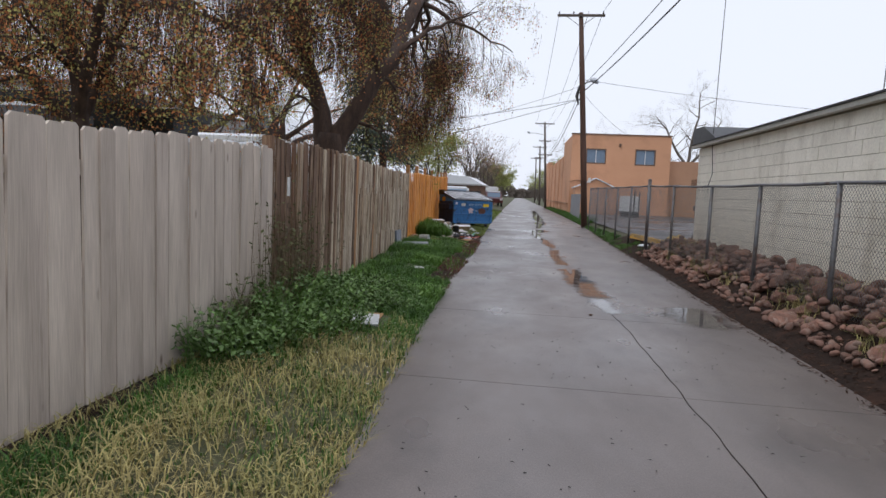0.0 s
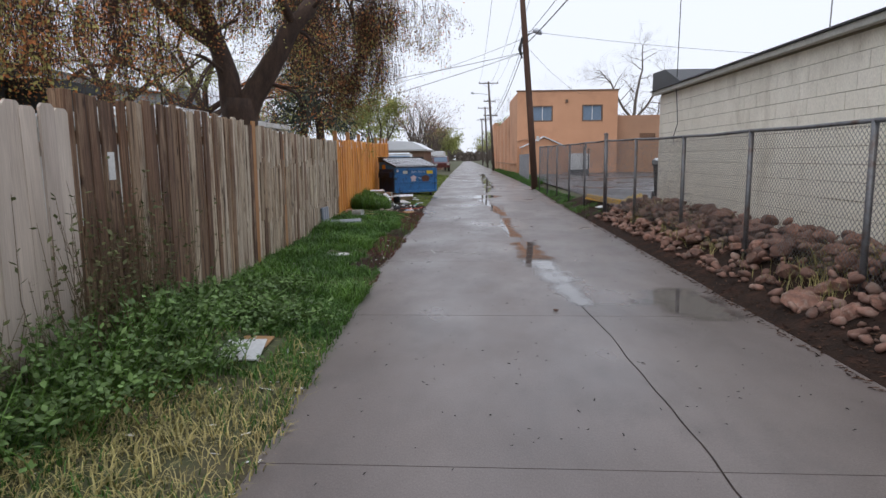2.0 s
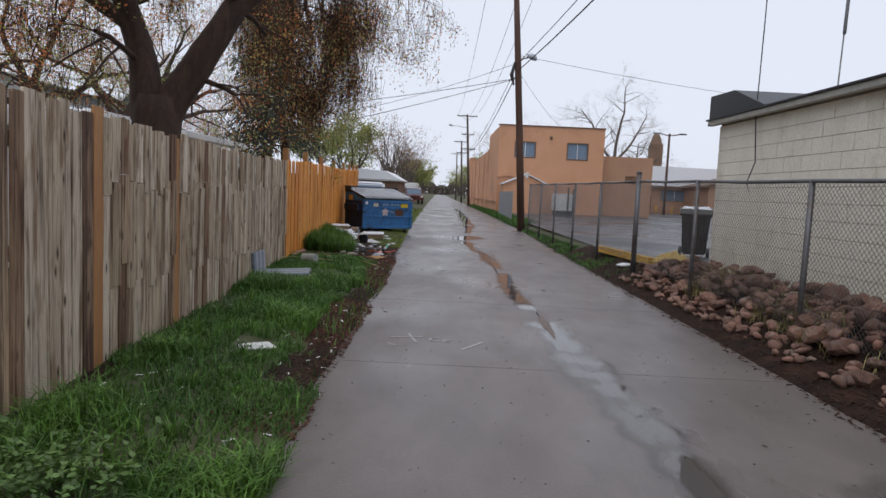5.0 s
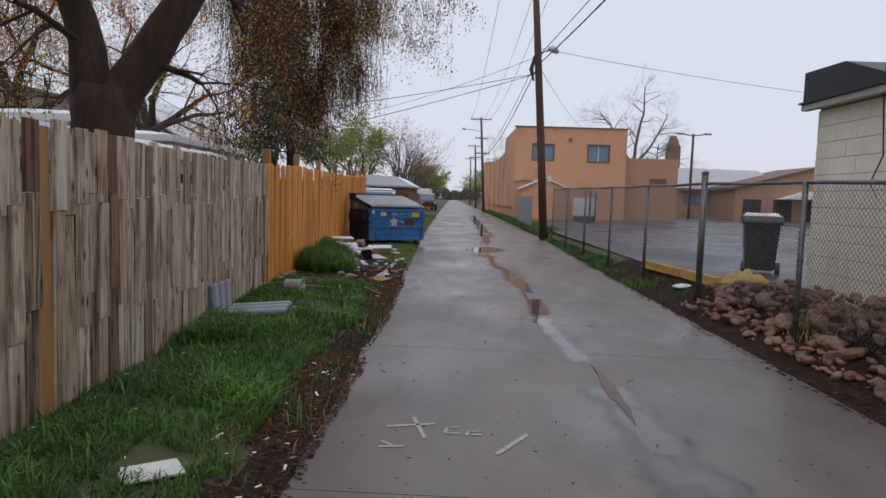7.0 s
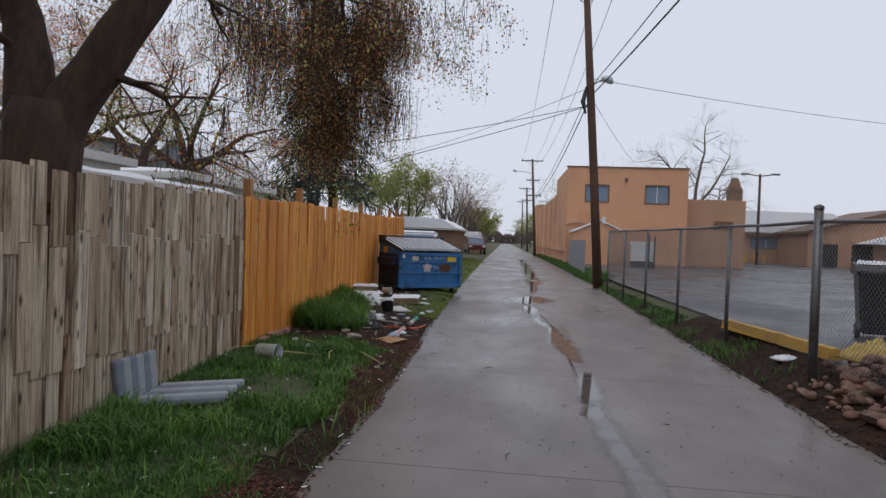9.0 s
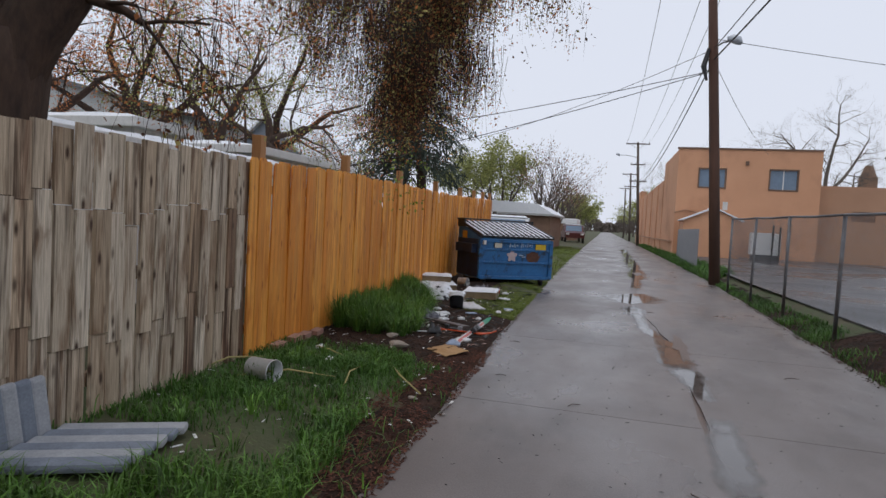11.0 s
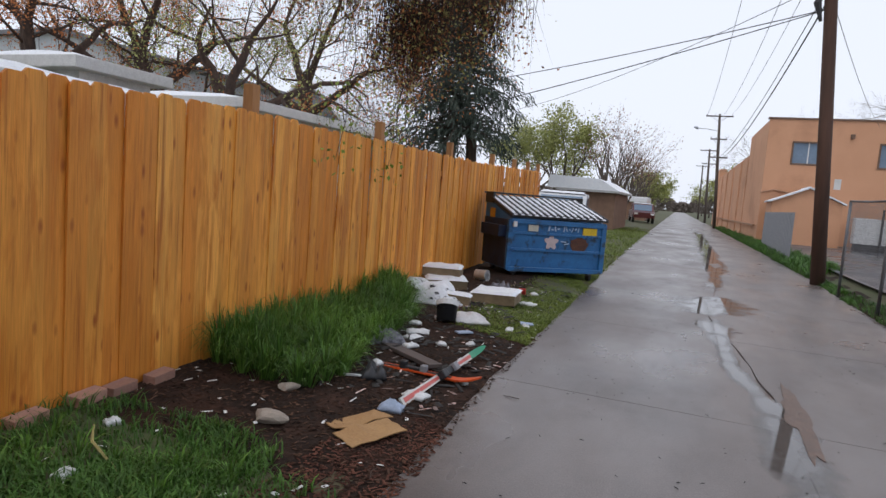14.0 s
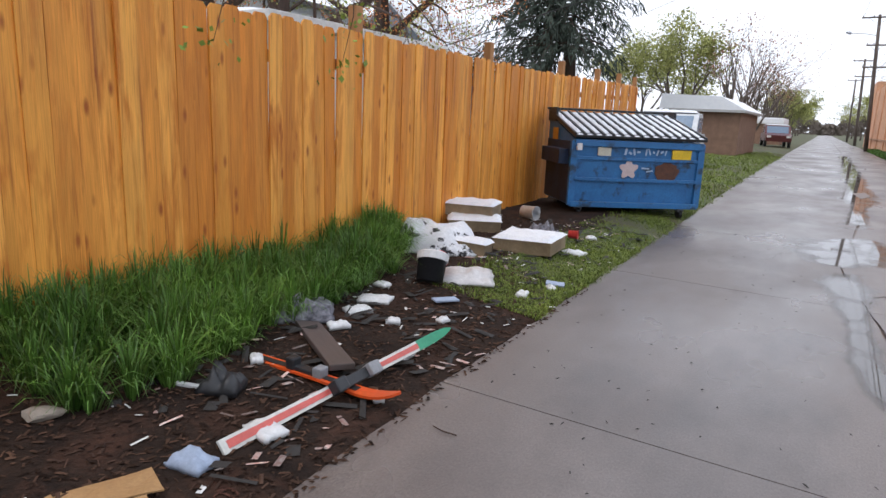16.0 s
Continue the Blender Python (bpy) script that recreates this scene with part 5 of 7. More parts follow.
# ---- vehicles ----
def pickup(x, y, turn, paint, label):
    th = group_thing("pickup_truck", pose(x, y, 0.1, 0, 0, turn), label, "truck")
    prof = [(-2.7, 0.45), (2.6, 0.45), (2.65, 0.95), (1.3, 1.08), (0.75, 1.72), (-0.75, 1.78), (-0.95, 1.1), (-2.7, 1.08)]
    turnm = Matrix(((0, 0, 1, 0), (1, 0, 0, 0), (0, 1, 0, 0), (0, 0, 0, 1)))
    part("body", prism(bmesh.new(), prof, -0.95, 0.95, turnm), paint, th)
    o = part("windscreen", boxm(-0.8, 0.8, 0, 0.02, 0, 0.72), M_GLASS, th)
    o.matrix_basis = pose(0, 1.26, 1.1, 40, 0, 0)
    part("rear_window", boxm(-0.7, 0.7, -0.93, -0.86, 1.25, 1.65), M_GLASS, th)
    for s in (-1, 1):
        part("side_window", boxm(s * 0.955 - 0.01, s * 0.955 + 0.01, -0.6, 0.75, 1.15, 1.62), M_GLASS, th)
        part("headlight", boxm(s * 0.72 - 0.16, s * 0.72 + 0.16, 2.62, 2.68, 0.75, 0.92), M_WHITE, th)
        for yy in (-1.7, 1.75):
            wh = part("wheel", tubem([(s * 0.78, yy, 0.36), (s * 0.98, yy, 0.36)], 0.37, 18), M_BLACKPL, th)
            part("rim", tubem([(s * 0.97, yy, 0.36), (s * 0.995, yy, 0.36)], 0.2, 12), M_GALV, wh)
    part("snow", snow_pad(-0.85, 0.85, -0.75, 0.72, 1.765, 0.09, 3), M_SNOW, th, "snow on the cab roof")
    return th


pickup(-4.35, 41.8, 186, plain("white_car_paint", (0.55, 0.57, 0.6), 0.25), "white pickup truck with snow on its cab")
pickup(-4.3, 80, 190, plain("dark_red_car_paint", (0.12, 0.03, 0.03), 0.3), "dark red truck parked by the alley")

# ---- across the lot ----
low = group_thing("low_building", pose(26, 80, 0.2), "long low tan building with snow-covered roofs", "building")
part("wall", wall_with_holes(bmesh.new(), -6.2, 9, 0, 3.2, 0, 0.3, [(-3.9, -2.7, 0.0, 2.1), (-1.6, 1.4, 1.6, 2.7)]), M_STUCCO2, low)
door = part("door", boxm(-3.9, -2.7, 0.1, 0.16, 0.02, 2.1), M_RUST, low, "dark red-brown door")
part("door_handle", boxm(-2.9, -2.83, 0.04, 0.1, 0.95, 1.1), M_GALV, door)
window(low, -1.6, 1.4, 1.6, 2.7, 0.0)
part("body", boxm(-6.2, 9, 0.3, 12, 0, 3.1), M_STUCCO2, low)
part("snow", prism(bmesh.new(), [(-6.6, 3.2), (9.4, 3.2), (6, 5.4), (-6.3, 5.5)], -12, 0.5, pose(0, 0, 0, 90)), M_SNOW, low, "broad snow-covered roof slope")
part("fascia", boxm(-6.6, 9.4, -0.55, -0.5, 3.0, 3.25), M_TRIMBR, low)
lamp_on = part("wall_lamp", boxm(-5.0, -4.7, -0.16, 0.0, 2.3, 2.6, bevel=0.03), plain("lit_lamp", (1.0, 0.72, 0.4), 0.4, emit=9.0), low, "lit wall lamp")
part("air_conditioner", boxm(2.0, 2.8, -0.35, 0.0, 2.1, 2.6, bevel=0.02), M_WHITE, low)
for k in range(3):
    part("bollard", tubem([(-2.4 + 0.9 * k, -0.9, 0), (-2.4 + 0.9 * k, -0.9, 0.95)], 0.12, 10), M_YELLOW, low)
low2 = group_thing("low_building", pose(33, 73, 0.2), "tan gabled building with snow on its porch", "building")
part("wall", prism(bmesh.new(), [(-6, 0), (9, 0), (9, 3.4), (2, 5.4), (-6, 3.2)], -9, 0, pose(0, 0, 0, 90)), M_STUCCO2, low2)
part("roof", prism(bmesh.new(), [(9.5, 3.3), (9.5, 3.5), (2, 5.65), (-6.6, 3.3), (-6.6, 3.1), (2, 5.4)], -9.3, 0.4, pose(0, 0, 0, 90)), M_TRIMBR, low2)
part("porch_roof", prism(bmesh.new(), [(-2, 2.3), (6, 2.3), (6, 3.1), (0.5, 3.1)], 0.0, 2.0, pose(0, 0, 0, 90)), M_SNOW, low2, "snowy porch roof")
for k in range(3):
    part("opening", boxm(-5.2 + 3 * k, -3.4 + 3 * k, -0.05, 0.02, 0.1, 2.2), M_DARK, low2)
tower = group_thing("tower", pose(61, 200, 0), "distant brick tower above the roofs", "tower")
part("shaft", boxm(-1.7, 1.7, 0, 3.4, 0, 19), M_BRICKW, tower)
part("top", tubem([(0, 1.7, 19), (0, 1.7, 22)], [1.9, 0.9], 6), M_BRICKW, tower)

lotlamp = group_thing("street_lamp", pose(21.5, 70, 0.25), "tall twin-headed parking-lot lamp post", "street lamp")
part("pole", tubem([(0, 0, 0), (0, 0, 8.1)], [0.14, 0.1], 10), M_POLE, lotlamp, "", True)
part("arm", tubem([(-1.15, 0, 8.1), (0, 0, 7.9), (1.35, 0, 8.1)], 0.05, 6), M_POLE, lotlamp)
for s in (-1.25, 1.3):
    part("lamp_head", boxm(s - 0.35, s + 0.35, -0.15, 0.15, 8.02, 8.16, bevel=0.03), M_GALV, lotlamp)


mast = group_thing("antenna_mast", pose(19.8, 39.8, LOT_Z), "slender tall grey mast in the parking lot", "mast")
part("pole", tubem([(0, 0, 0), (0.2, 0, 10.2)], [0.05, 0.035], 8), M_GALV, mast, "", True)
part("upper_section", tubem([(0.2, 0, 10.2), (0.22, 0, 10.3), (0.26, 0, 12.6), (0.26, 0, 12.7)], [0.04, 0.085, 0.085, 0.03], 8), M_GALV, mast, "", True)


# wheeled bin, parking bumpers, loose snow
def wheelie_bin(x, y, z, turn):
    th = group_thing("wheelie_bin", pose(x, y, z, 0, 0, turn), "dark wheeled rubbish bin with snow on its lid", "bin")
    bm = bmesh.new()
    lo = [bm.verts.new(p) for p in ((-0.26, -0.28, 0.06), (0.26, -0.28, 0.06), (0.26, 0.28, 0.06), (-0.26, 0.28, 0.06))]
    hi_ = [bm.verts.new(p) for p in ((-0.32, -0.36, 1.0), (0.32, -0.36, 1.0), (0.32, 0.36, 1.0), (-0.32, 0.36, 1.0))]
    for i in range(4):
        bm.faces.new((lo[i], lo[(i + 1) % 4], hi_[(i + 1) % 4], hi_[i]))
    bm.faces.new(lo[::-1])
    bm.faces.new(hi_)
    bmesh.ops.bevel(bm, geom=list(bm.edges), offset=0.03, segments=2, affect="EDGES")
    part("body", bm, M_BLACKPL, th)
    part("rim", boxm(-0.36, 0.36, -0.4, 0.4, 0.97, 1.03, bevel=0.015), M_BLACKPL, th)
    lid = part("lid", prism(bmesh.new(), [(-0.4, 1.03), (0.42, 1.03), (0.36, 1.12), (-0.3, 1.16)], -0.36, 0.36, Matrix(((0, 0, 1, 0), (1, 0, 0, 0), (0, 1, 0, 0), (0, 0, 0, 1)))), M_BLACKPL, th)
    part("snow", snow_pad(-0.32, 0.32, -0.28, 0.32, 1.135, 0.06, 5), M_SNOW, lid)
    part("handle", tubem([(-0.28, 0.42, 0.98), (-0.28, 0.47, 1.0), (0.28, 0.47, 1.0), (0.28, 0.42, 0.98)], 0.016, 6), M_BLACKPL, th)
    for s in (-1, 1):
        part("wheel", tubem([(s * 0.27, 0.3, 0.12), (s * 0.34, 0.3, 0.12)], 0.12, 14), M_BLACKPL, th)
    return th


wheelie_bin(6.3, 21.5, LOT_Z + 0.02, 160)


def bumper(x0, y0, x1, y1, worn_mat):
    d = Vector((x1 - x0, y1 - y0, 0))
    L = d.length
    bm = prism(bmesh.new(), [(-0.09, 0), (0.09, 0), (0.06, 0.14), (-0.06, 0.14)], 0, L, pose(0, 0, 0, 90))
    ob = part("parking_bumper", bm, worn_mat)
    ob.matrix_world = Matrix.Translation((x0, y0, LOT_Z + 0.02)) @ (-d).to_track_quat("Y", "Z").to_matrix().to_4x4()
    return tagged(ob, "worn yellow concrete parking bumper", "parking bumper", "bumpers by the fence")


bumper(4.12, 21.75, 4.36, 20.2, M_YELLOW)
bumper(4.37, 20.1, 4.52, 18.98, M_YELLOW)
bumper(4.6, 18.85, 5.5, 18.5, M_YELLOW)


def litter(name, x, y, w, d, h, turn, material, label, category, seed=0, tilt=0.0, z=0.02, flat=True):
    """A crumpled low lump of something soft: sheet, rag, bag or snow."""
    bm = bmesh.new()
    n = 10
    grid = []
    for j in range(n + 1):
        row = []
        for i in range(n + 1):
            u, v = 2 * i / n - 1, 2 * j / n - 1
            r = max(abs(u), abs(v))
            k = 1.0 if r == 0 else r / math.hypot(u, v) if not flat else 1.0
            px, py = u * w / 2 * k, v * d / 2 * k
            px += 0.10 * w * wob(u * 2, v * 2, 1.0, seed)
            py += 0.10 * d * wob(u * 2, v * 2, 1.0, seed + 5)
            e = max(0.0, 1 - r ** 3)
            row.append(bm.verts.new((px, py, h * e * (0.65 + 0.9 * wob(u * 2.4, v * 2.4, 1.0, seed + 9)) + 0.004)))
        grid.append(row)
    for A, B in zip(grid, grid[1:]):
        for i in range(n):
            bm.faces.new((A[i], A[i + 1], B[i + 1], B[i]))
    low_edge = [grid[0][i] for i in range(n + 1)] + [grid[j][n] for j in range(1, n + 1)] + [grid[n][i] for i in range(n - 1, -1, -1)] + [grid[j][0] for j in range(n - 1, 0, -1)]
    base_ = [bm.verts.new((v.co.x * 0.97, v.co.y * 0.97, -0.02)) for v in low_edge]
    m_ = len(low_edge)
    for i in range(m_):
        bm.faces.new((low_edge[i], base_[i], base_[(i + 1) % m_], low_edge[(i + 1) % m_]))
    bm.faces.new(base_)
    bmesh.ops.recalc_face_normals(bm, faces=bm.faces)
    ob = part(name, bm, material, smooth=True)
    ob.matrix_world = pose(x, y, ground_z(x, y) + z, tilt, 0, turn)
    return tagged(ob, label, category)


litter("snow_lump", 4.1, 19.35, 0.3, 0.2, 0.05, 20, M_SNOW, "small lump of old snow by the fence post", "snow", 3)
litter("torn_sheet", 4.85, 18.75, 0.75, 0.4, 0.24, 15, mat("torn_yellow_sheet", (0.62, 0.42, 0.10), (0.42, 0.30, 0.10), 0.7, 14.0, fine=60, bump=0.4), "crumpled yellowed sheet on the broken bumper", "litter", 13, z=0.12)

# distant woods that close the view
rngw = random.Random(99)
v, f = [], []
for i in range(9000):
    x = rngw.uniform(-160, 170)
    y = 420 + rngw.uniform(-20, 20)
    hmax = 8 + 5 * wob(x, 0, 0.06) + 3 * wob(x, 4, 0.3)
    c = Vector((x, y, rngw.uniform(0, 1) ** 0.8 * hmax))
    aa = Vector((rngw.gauss(0, 1), rngw.gauss(0, 0.4), rngw.gauss(0, 1))).normalized() * rngw.uniform(0.6, 1.5)
    bb = aa.cross(Vector((rngw.gauss(0, 0.4), 1, rngw.gauss(0, 0.4)))).normalized() * 0.7
    k = len(v)
    v += [c - aa, c + bb, c + aa, c - bb]
    f.append((k, k + 1, k + 2, k + 3))
tagged(raw("woods", v, f, M_BARK2), "grey-brown distant trees closing the alley", "woods", kind="stuff")


# ---- grass ----
COVERED = [(-0.84, 7.1, 0.22, 0.34), (-1.19, 11.84, 0.18, 0.16), (-2.0, 15.95, 0.42, 0.5), (-1.165, 20.07, 0.25, 0.28)]


def covered(x, y):
    return any(abs(x - a) < c and abs(y - b) < d for a, b, c, d in COVERED)


def blades(name, n, xr_, yr_, keep, height, width, lean, material, label, seed, shape=None):
    """Single bent blades of grass, thinned out by keep(x, y)."""
    r = np.random.RandomState(seed)
    V, F = [], []
    count = 0
    tries = 0
    while count < n and tries < n * 6:
        tries += 1
        y = r.uniform(*yr_)
        a, b = xr_(y)
        x = r.uniform(a, b)
        if r.rand() > keep(x, y) or covered(x, y):
            continue
        z = ground_z(x, y) - 0.01
        h = height * r.uniform(0.45, 1.25) * (0.75 + 0.6 * max(0, wob(x, y, 1.6, seed) + 0.2))
        if shape:
            h *= shape(x, y)
        ang = r.uniform(0, 2 * math.pi)
        l_ = lean * r.uniform(0.3, 1.4) * h
        w = width * r.uniform(0.6, 1.3)
        dx, dy = math.cos(ang), math.sin(ang)
        px, py = -dy * w / 2, dx * w / 2
        k = len(V)
        V += [(x - px, y - py, z), (x + px, y + py, z), (x + dx * l_ * 0.35 + px * 0.8, y + dy * l_ * 0.35 + py * 0.8, z + h * 0.6), (x + dx * l_ * 0.35 - px * 0.8, y + dy * l_ * 0.35 - py * 0.8, z + h * 0.6), (x + dx * l_, y + dy * l_, z + h * (1 - 0.25 * min(lean, 1)))]
        F += [(k, k + 1, k + 2, k + 3), (k + 3, k + 2, k + 4)]
        count += 1
    return tagged(raw(name, V, F, material), label, "grass", kind="stuff")


def tufts(name, n, per, xr_, yr_, height, width, material, label, seed):
    """Tussocks: blades that spring from one foot and arch outwards."""
    r = np.random.RandomState(seed)
    V, F = [], []
    for _ in range(n):
        y = r.uniform(*yr_)
        a, b = xr_(y)
        u = r.uniform(0, 1)
        x = a + (b - a) * u
        if covered(x, y):
            continue
        tall = height * r.uniform(0.6, 1.2) * (1.0 - 0.35 * u * u)
        for _ in range(per):
            ang, out = r.uniform(0, 2 * math.pi), abs(r.normal(0, 0.75))
            dx, dy = math.cos(ang), math.sin(ang)
            px, py = x + dx * 0.035 * out, y + dy * 0.035 * out
            h = tall * r.uniform(0.5, 1.1)
            l_ = h * min(out, 1.3) * 0.75
            w = width * r.uniform(0.6, 1.3)
            sx, sy = -dy * w / 2, dx * w / 2
            z = ground_z(px, py) - 0.01
            k = len(V)
            V += [(px - sx, py - sy, z), (px + sx, py + sy, z), (px + dx * l_ * 0.3 + sx, py + dy * l_ * 0.3 + sy, z + h * 0.55), (px + dx * l_ * 0.3 - sx, py + dy * l_ * 0.3 - sy, z + h * 0.55), (px + dx * l_ * 0.7 + sx * 0.7, py + dy * l_ * 0.7 + sy * 0.7, z + h * (0.88 - 0.15 * min(out, 1.3))), (px + dx * l_ * 0.7 - sx * 0.7, py + dy * l_ * 0.7 - sy * 0.7, z + h * (0.88 - 0.15 * min(out, 1.3))), (px + dx * l_ * 1.1, py + dy * l_ * 1.1, z + h * (1.0 - 0.4 * min(out, 1.3)))]
            F += [(k, k + 1, k + 2, k + 3), (k + 3, k + 2, k + 4, k + 5), (k + 5, k + 4, k + 6)]
    return tagged(raw(name, V, F, material), label, "grass", kind="stuff")


def verge(y):
    return lerp(y, FENCE_L) + 0.03, edge_l(y) + 0.06


def patch(s, seed, lo=0.0, gain=2.2):
    return lambda x, y: min(1.0, max(0.0, lo + gain * (wob(x, y, s, seed) + 0.25)))


def keep_fresh(x, y):
    p = patch(1.1, 3.0, 0.45, 1.4)(x, y)
    if y < 6.5:
        d = edge_l(y) - x
        p *= 0.25 if d < 1.0 else 0.8
    return p * (0.04 if is_soil(x, y) else 1.0)


def keep_dry(x, y):
    d = edge_l(y) - x
    return patch(1.3, 13.0, 0.5, 1.5)(x, y) * (1.0 if y < 5.6 else max(0, 1 - (y - 5.6) / 2)) * (1.0 if d < 1.1 else 0.5)


blades("grass", 42000, verge, (1.2, 19.3), keep_fresh, 0.105, 0.009, 0.8, M_GRASS, "fresh green grass between fence and concrete", 1)
blades("grass", 9000, verge, (7.5, 17.5), lambda x, y: keep_fresh(x, y) * (1 if wob(x, y, 0.8, 5.0) > 0.12 else 0.02), 0.2, 0.01, 0.9, M_GRASST, "longer tufts of wet green grass", 2)
blades("grass", 12000, verge, (1.2, 7.8), keep_dry, 0.11, 0.008, 1.1, M_DRY, "pale straw-coloured dry grass", 3)
TALL = [(19.9, 0.75), (20.3, 1.05), (20.8, 1.12), (21.3, 0.98), (22.9, 0.92), (23.5, 0.72), (24.3, 0.3)]
tufts("grass", 240, 95, lambda y: (lerp(y, FENCE_L) + 0.04, lerp(y, FENCE_L) + lerp(y, TALL)), (20.42, 24.2), 0.43, 0.0075, M_GRASST, "thick clump of tall lush grass at the fence", 4)
M_MOSS = mat("low_lime_grass", (0.17, 0.22, 0.03), (0.12, 0.17, 0.025), 0.7, 1.5, fine=10, bump=0, island=0.3)
blades("grass", 9000, lambda y: (-1.85, edge_l(y)), (23.2, 26.2), patch(2.0, 27.0, 0.6, 1.4), 0.05, 0.009, 0.8, M_MOSS, "short lime-green grass among the litter", 15)
blades("grass", 16000, lambda y: (-2.1 if y > 23.7 else -1.5, edge_l(y) + 0.05), (23.2, 31.5), lambda x, y: patch(1.2, 17.0, 0.35, 1.6)(x, y) * min(1, max(0.05, (x + 2.2) / 0.8)), 0.05, 0.009, 0.8, M_MOSS, "short lime-green grass by the dumpster", 5)
blades("grass", 14000, lambda y: (lerp(y, FENCE_L) + 0.1 if y > 38 else -3.2, edge_l(y) + 0.1), (31.5, 62), patch(0.6, 19.0, 0.5, 1.2), 0.11, 0.02, 0.8, M_MOSS, "short grass verge beyond the dumpster", 6)
blades("grass", 9000, lambda y: (edge_r(y) - 0.03, lerp(y, FENCE_R) + 0.25), (17.5, 44), lambda x, y: patch(0.8, 23.0, 0.0, 1.8)(x, y) * min(1, (y - 17) / 8), 0.12, 0.012, 0.9, M_GRASS, "sparse weeds along the wire fence", 7)
blades("grass", 14000, lambda y: (edge_r(y) - 0.03, edge_r(y) + 0.75), (36, 85), patch(0.4, 29.0, 0.6, 1.0), 0.3, 0.025, 0.8, M_GRASS, "rank green weeds below the stucco wall", 8)
blades("grass", 2500, lambda y: (4.0, 4.75), (6, 16), patch(1.0, 31.0, -0.2, 1.6), 0.3, 0.006, 1.0, M_DRY, "dry stalks among the rubble", 9)
tufts("grass", 150, 26, lambda y: (lerp(y, FENCE_L) + 0.3, edge_l(y) - 0.35), (8.5, 19.4), 0.16, 0.008, M_GRASST, "scattered tussocks of wet green grass", 12)
blades("grass", 4000, lambda y: (lerp(y, FENCE_L) + 0.25, -1.3), (18.3, 19.5), patch(1.6, 37.0, 0.1, 2.0), 0.1, 0.009, 0.8, M_GRASS, "patchy green grass on soil", 10)


# ---- leafy weeds ----
M_VINESTEM = mat("brown_stems", (0.16, 0.11, 0.06), (0.10, 0.07, 0.04), 0.8, 3.0, bump=0)
def weed(x, y, h, w, n, size, seed, label, material, wall=False):
    rng = random.Random(seed)
    th = group_thing("weed", pose(x, y, ground_z(x, y)), label, "weed")
    bm = bmesh.new()
    v, f = [], []
    for i in range(n):
        a = rng.uniform(0, 2 * math.pi)
        p = Vector((rng.gauss(0, w * 0.25), rng.gauss(0, w * 0.25), 0))
        tip = p + Vector((math.cos(a) * w * rng.uniform(0.1, 0.5), math.sin(a) * w * rng.uniform(0.1, 0.5), h * rng.uniform(0.5, 1.1)))
        if wall:
            p.x, tip.x = p.x * 0.25, tip.x * 0.3
        mid = p.lerp(tip, 0.5) + Vector((rng.gauss(0, 0.03), rng.gauss(0, 0.03), 0.02))
        tube(bm, [p, mid, tip], [0.004, 0.003, 0.0015], 3, cap=False)
        for q in range(9):
            u = rng.uniform(0.15, 1.0)
            c = (p.lerp(mid, u * 2) if u < 0.5 else mid.lerp(tip, u * 2 - 1))
            d = Vector((rng.gauss(0, 1), rng.gauss(0, 1), rng.gauss(0.2, 0.5))).normalized() * size * rng.uniform(0.6, 1.3)
            s = d.cross(Vector((rng.gauss(0, 0.4), rng.gauss(0, 0.4), 1))).normalized() * size * 0.32
            k = len(v)
            v += [c, c + d * 0.5 + s, c + d, c + d * 0.5 - s]
            f.append((k, k + 1, k + 2, k + 3))
    tagged(part("stem", bm, M_VINESTEM if wall else M_GRASST, th), kind="stuff")
    raw("foliage", v, f, material, th)
    return th


M_WEED = mat("dark_weed_leaves", (0.135, 0.22, 0.058), (0.07, 0.13, 0.035), 0.6, 2.0, fine=10, bump=0, island=0.45)
M_VINE = mat("olive_vine_leaves", (0.13, 0.14, 0.05), (0.09, 0.11, 0.035), 0.7, 2.0, fine=10, bump=0, island=0.35)
for x, y, h, w, n, s in ((-1.45, 4.95, 0.4, 0.7, 130, 0.05), (-1.25, 5.4, 0.3, 0.6, 80, 0.05), (-1.45, 5.8, 0.5, 0.8, 140, 0.05), (-1.1, 6.0, 0.24, 0.6, 70, 0.045), (-1.35, 6.6, 0.5, 0.9, 140, 0.05), (-1.0, 6.5, 0.2, 0.6, 70, 0.045), (-1.45, 7.4, 0.36, 0.9, 170, 0.05), (-1.1, 7.9, 0.22, 0.9, 150, 0.05), (-1.6, 8.2, 0.26, 0.8, 130, 0.045), (-0.75, 7.9, 0.14, 0.6, 80, 0.04), (-1.3, 8.9, 0.18, 0.7, 90, 0.045)):
    weed(x, y, h, w, n, s, int(x * 100 + y * 1000), "bushy dark green weed with small leaves", M_WEED)
weed(-1.6, 6.35, 1.15, 0.8, 48, 0.045, 76, "thin olive creeper climbing the fence", M_VINE, True)
weed(-1.62, 6.95, 1.3, 0.9, 60, 0.045, 77, "thin olive creeper climbing the fence", M_VINE, True)
weed(-1.68, 7.5, 1.1, 1.0, 30, 0.045, 78, "thin olive creeper climbing the fence", M_VINE, True)
weed(-1.6, 5.6, 0.55, 0.8, 26, 0.04, 79, "dry brownish weed against the grey fence", M_VINE, True)
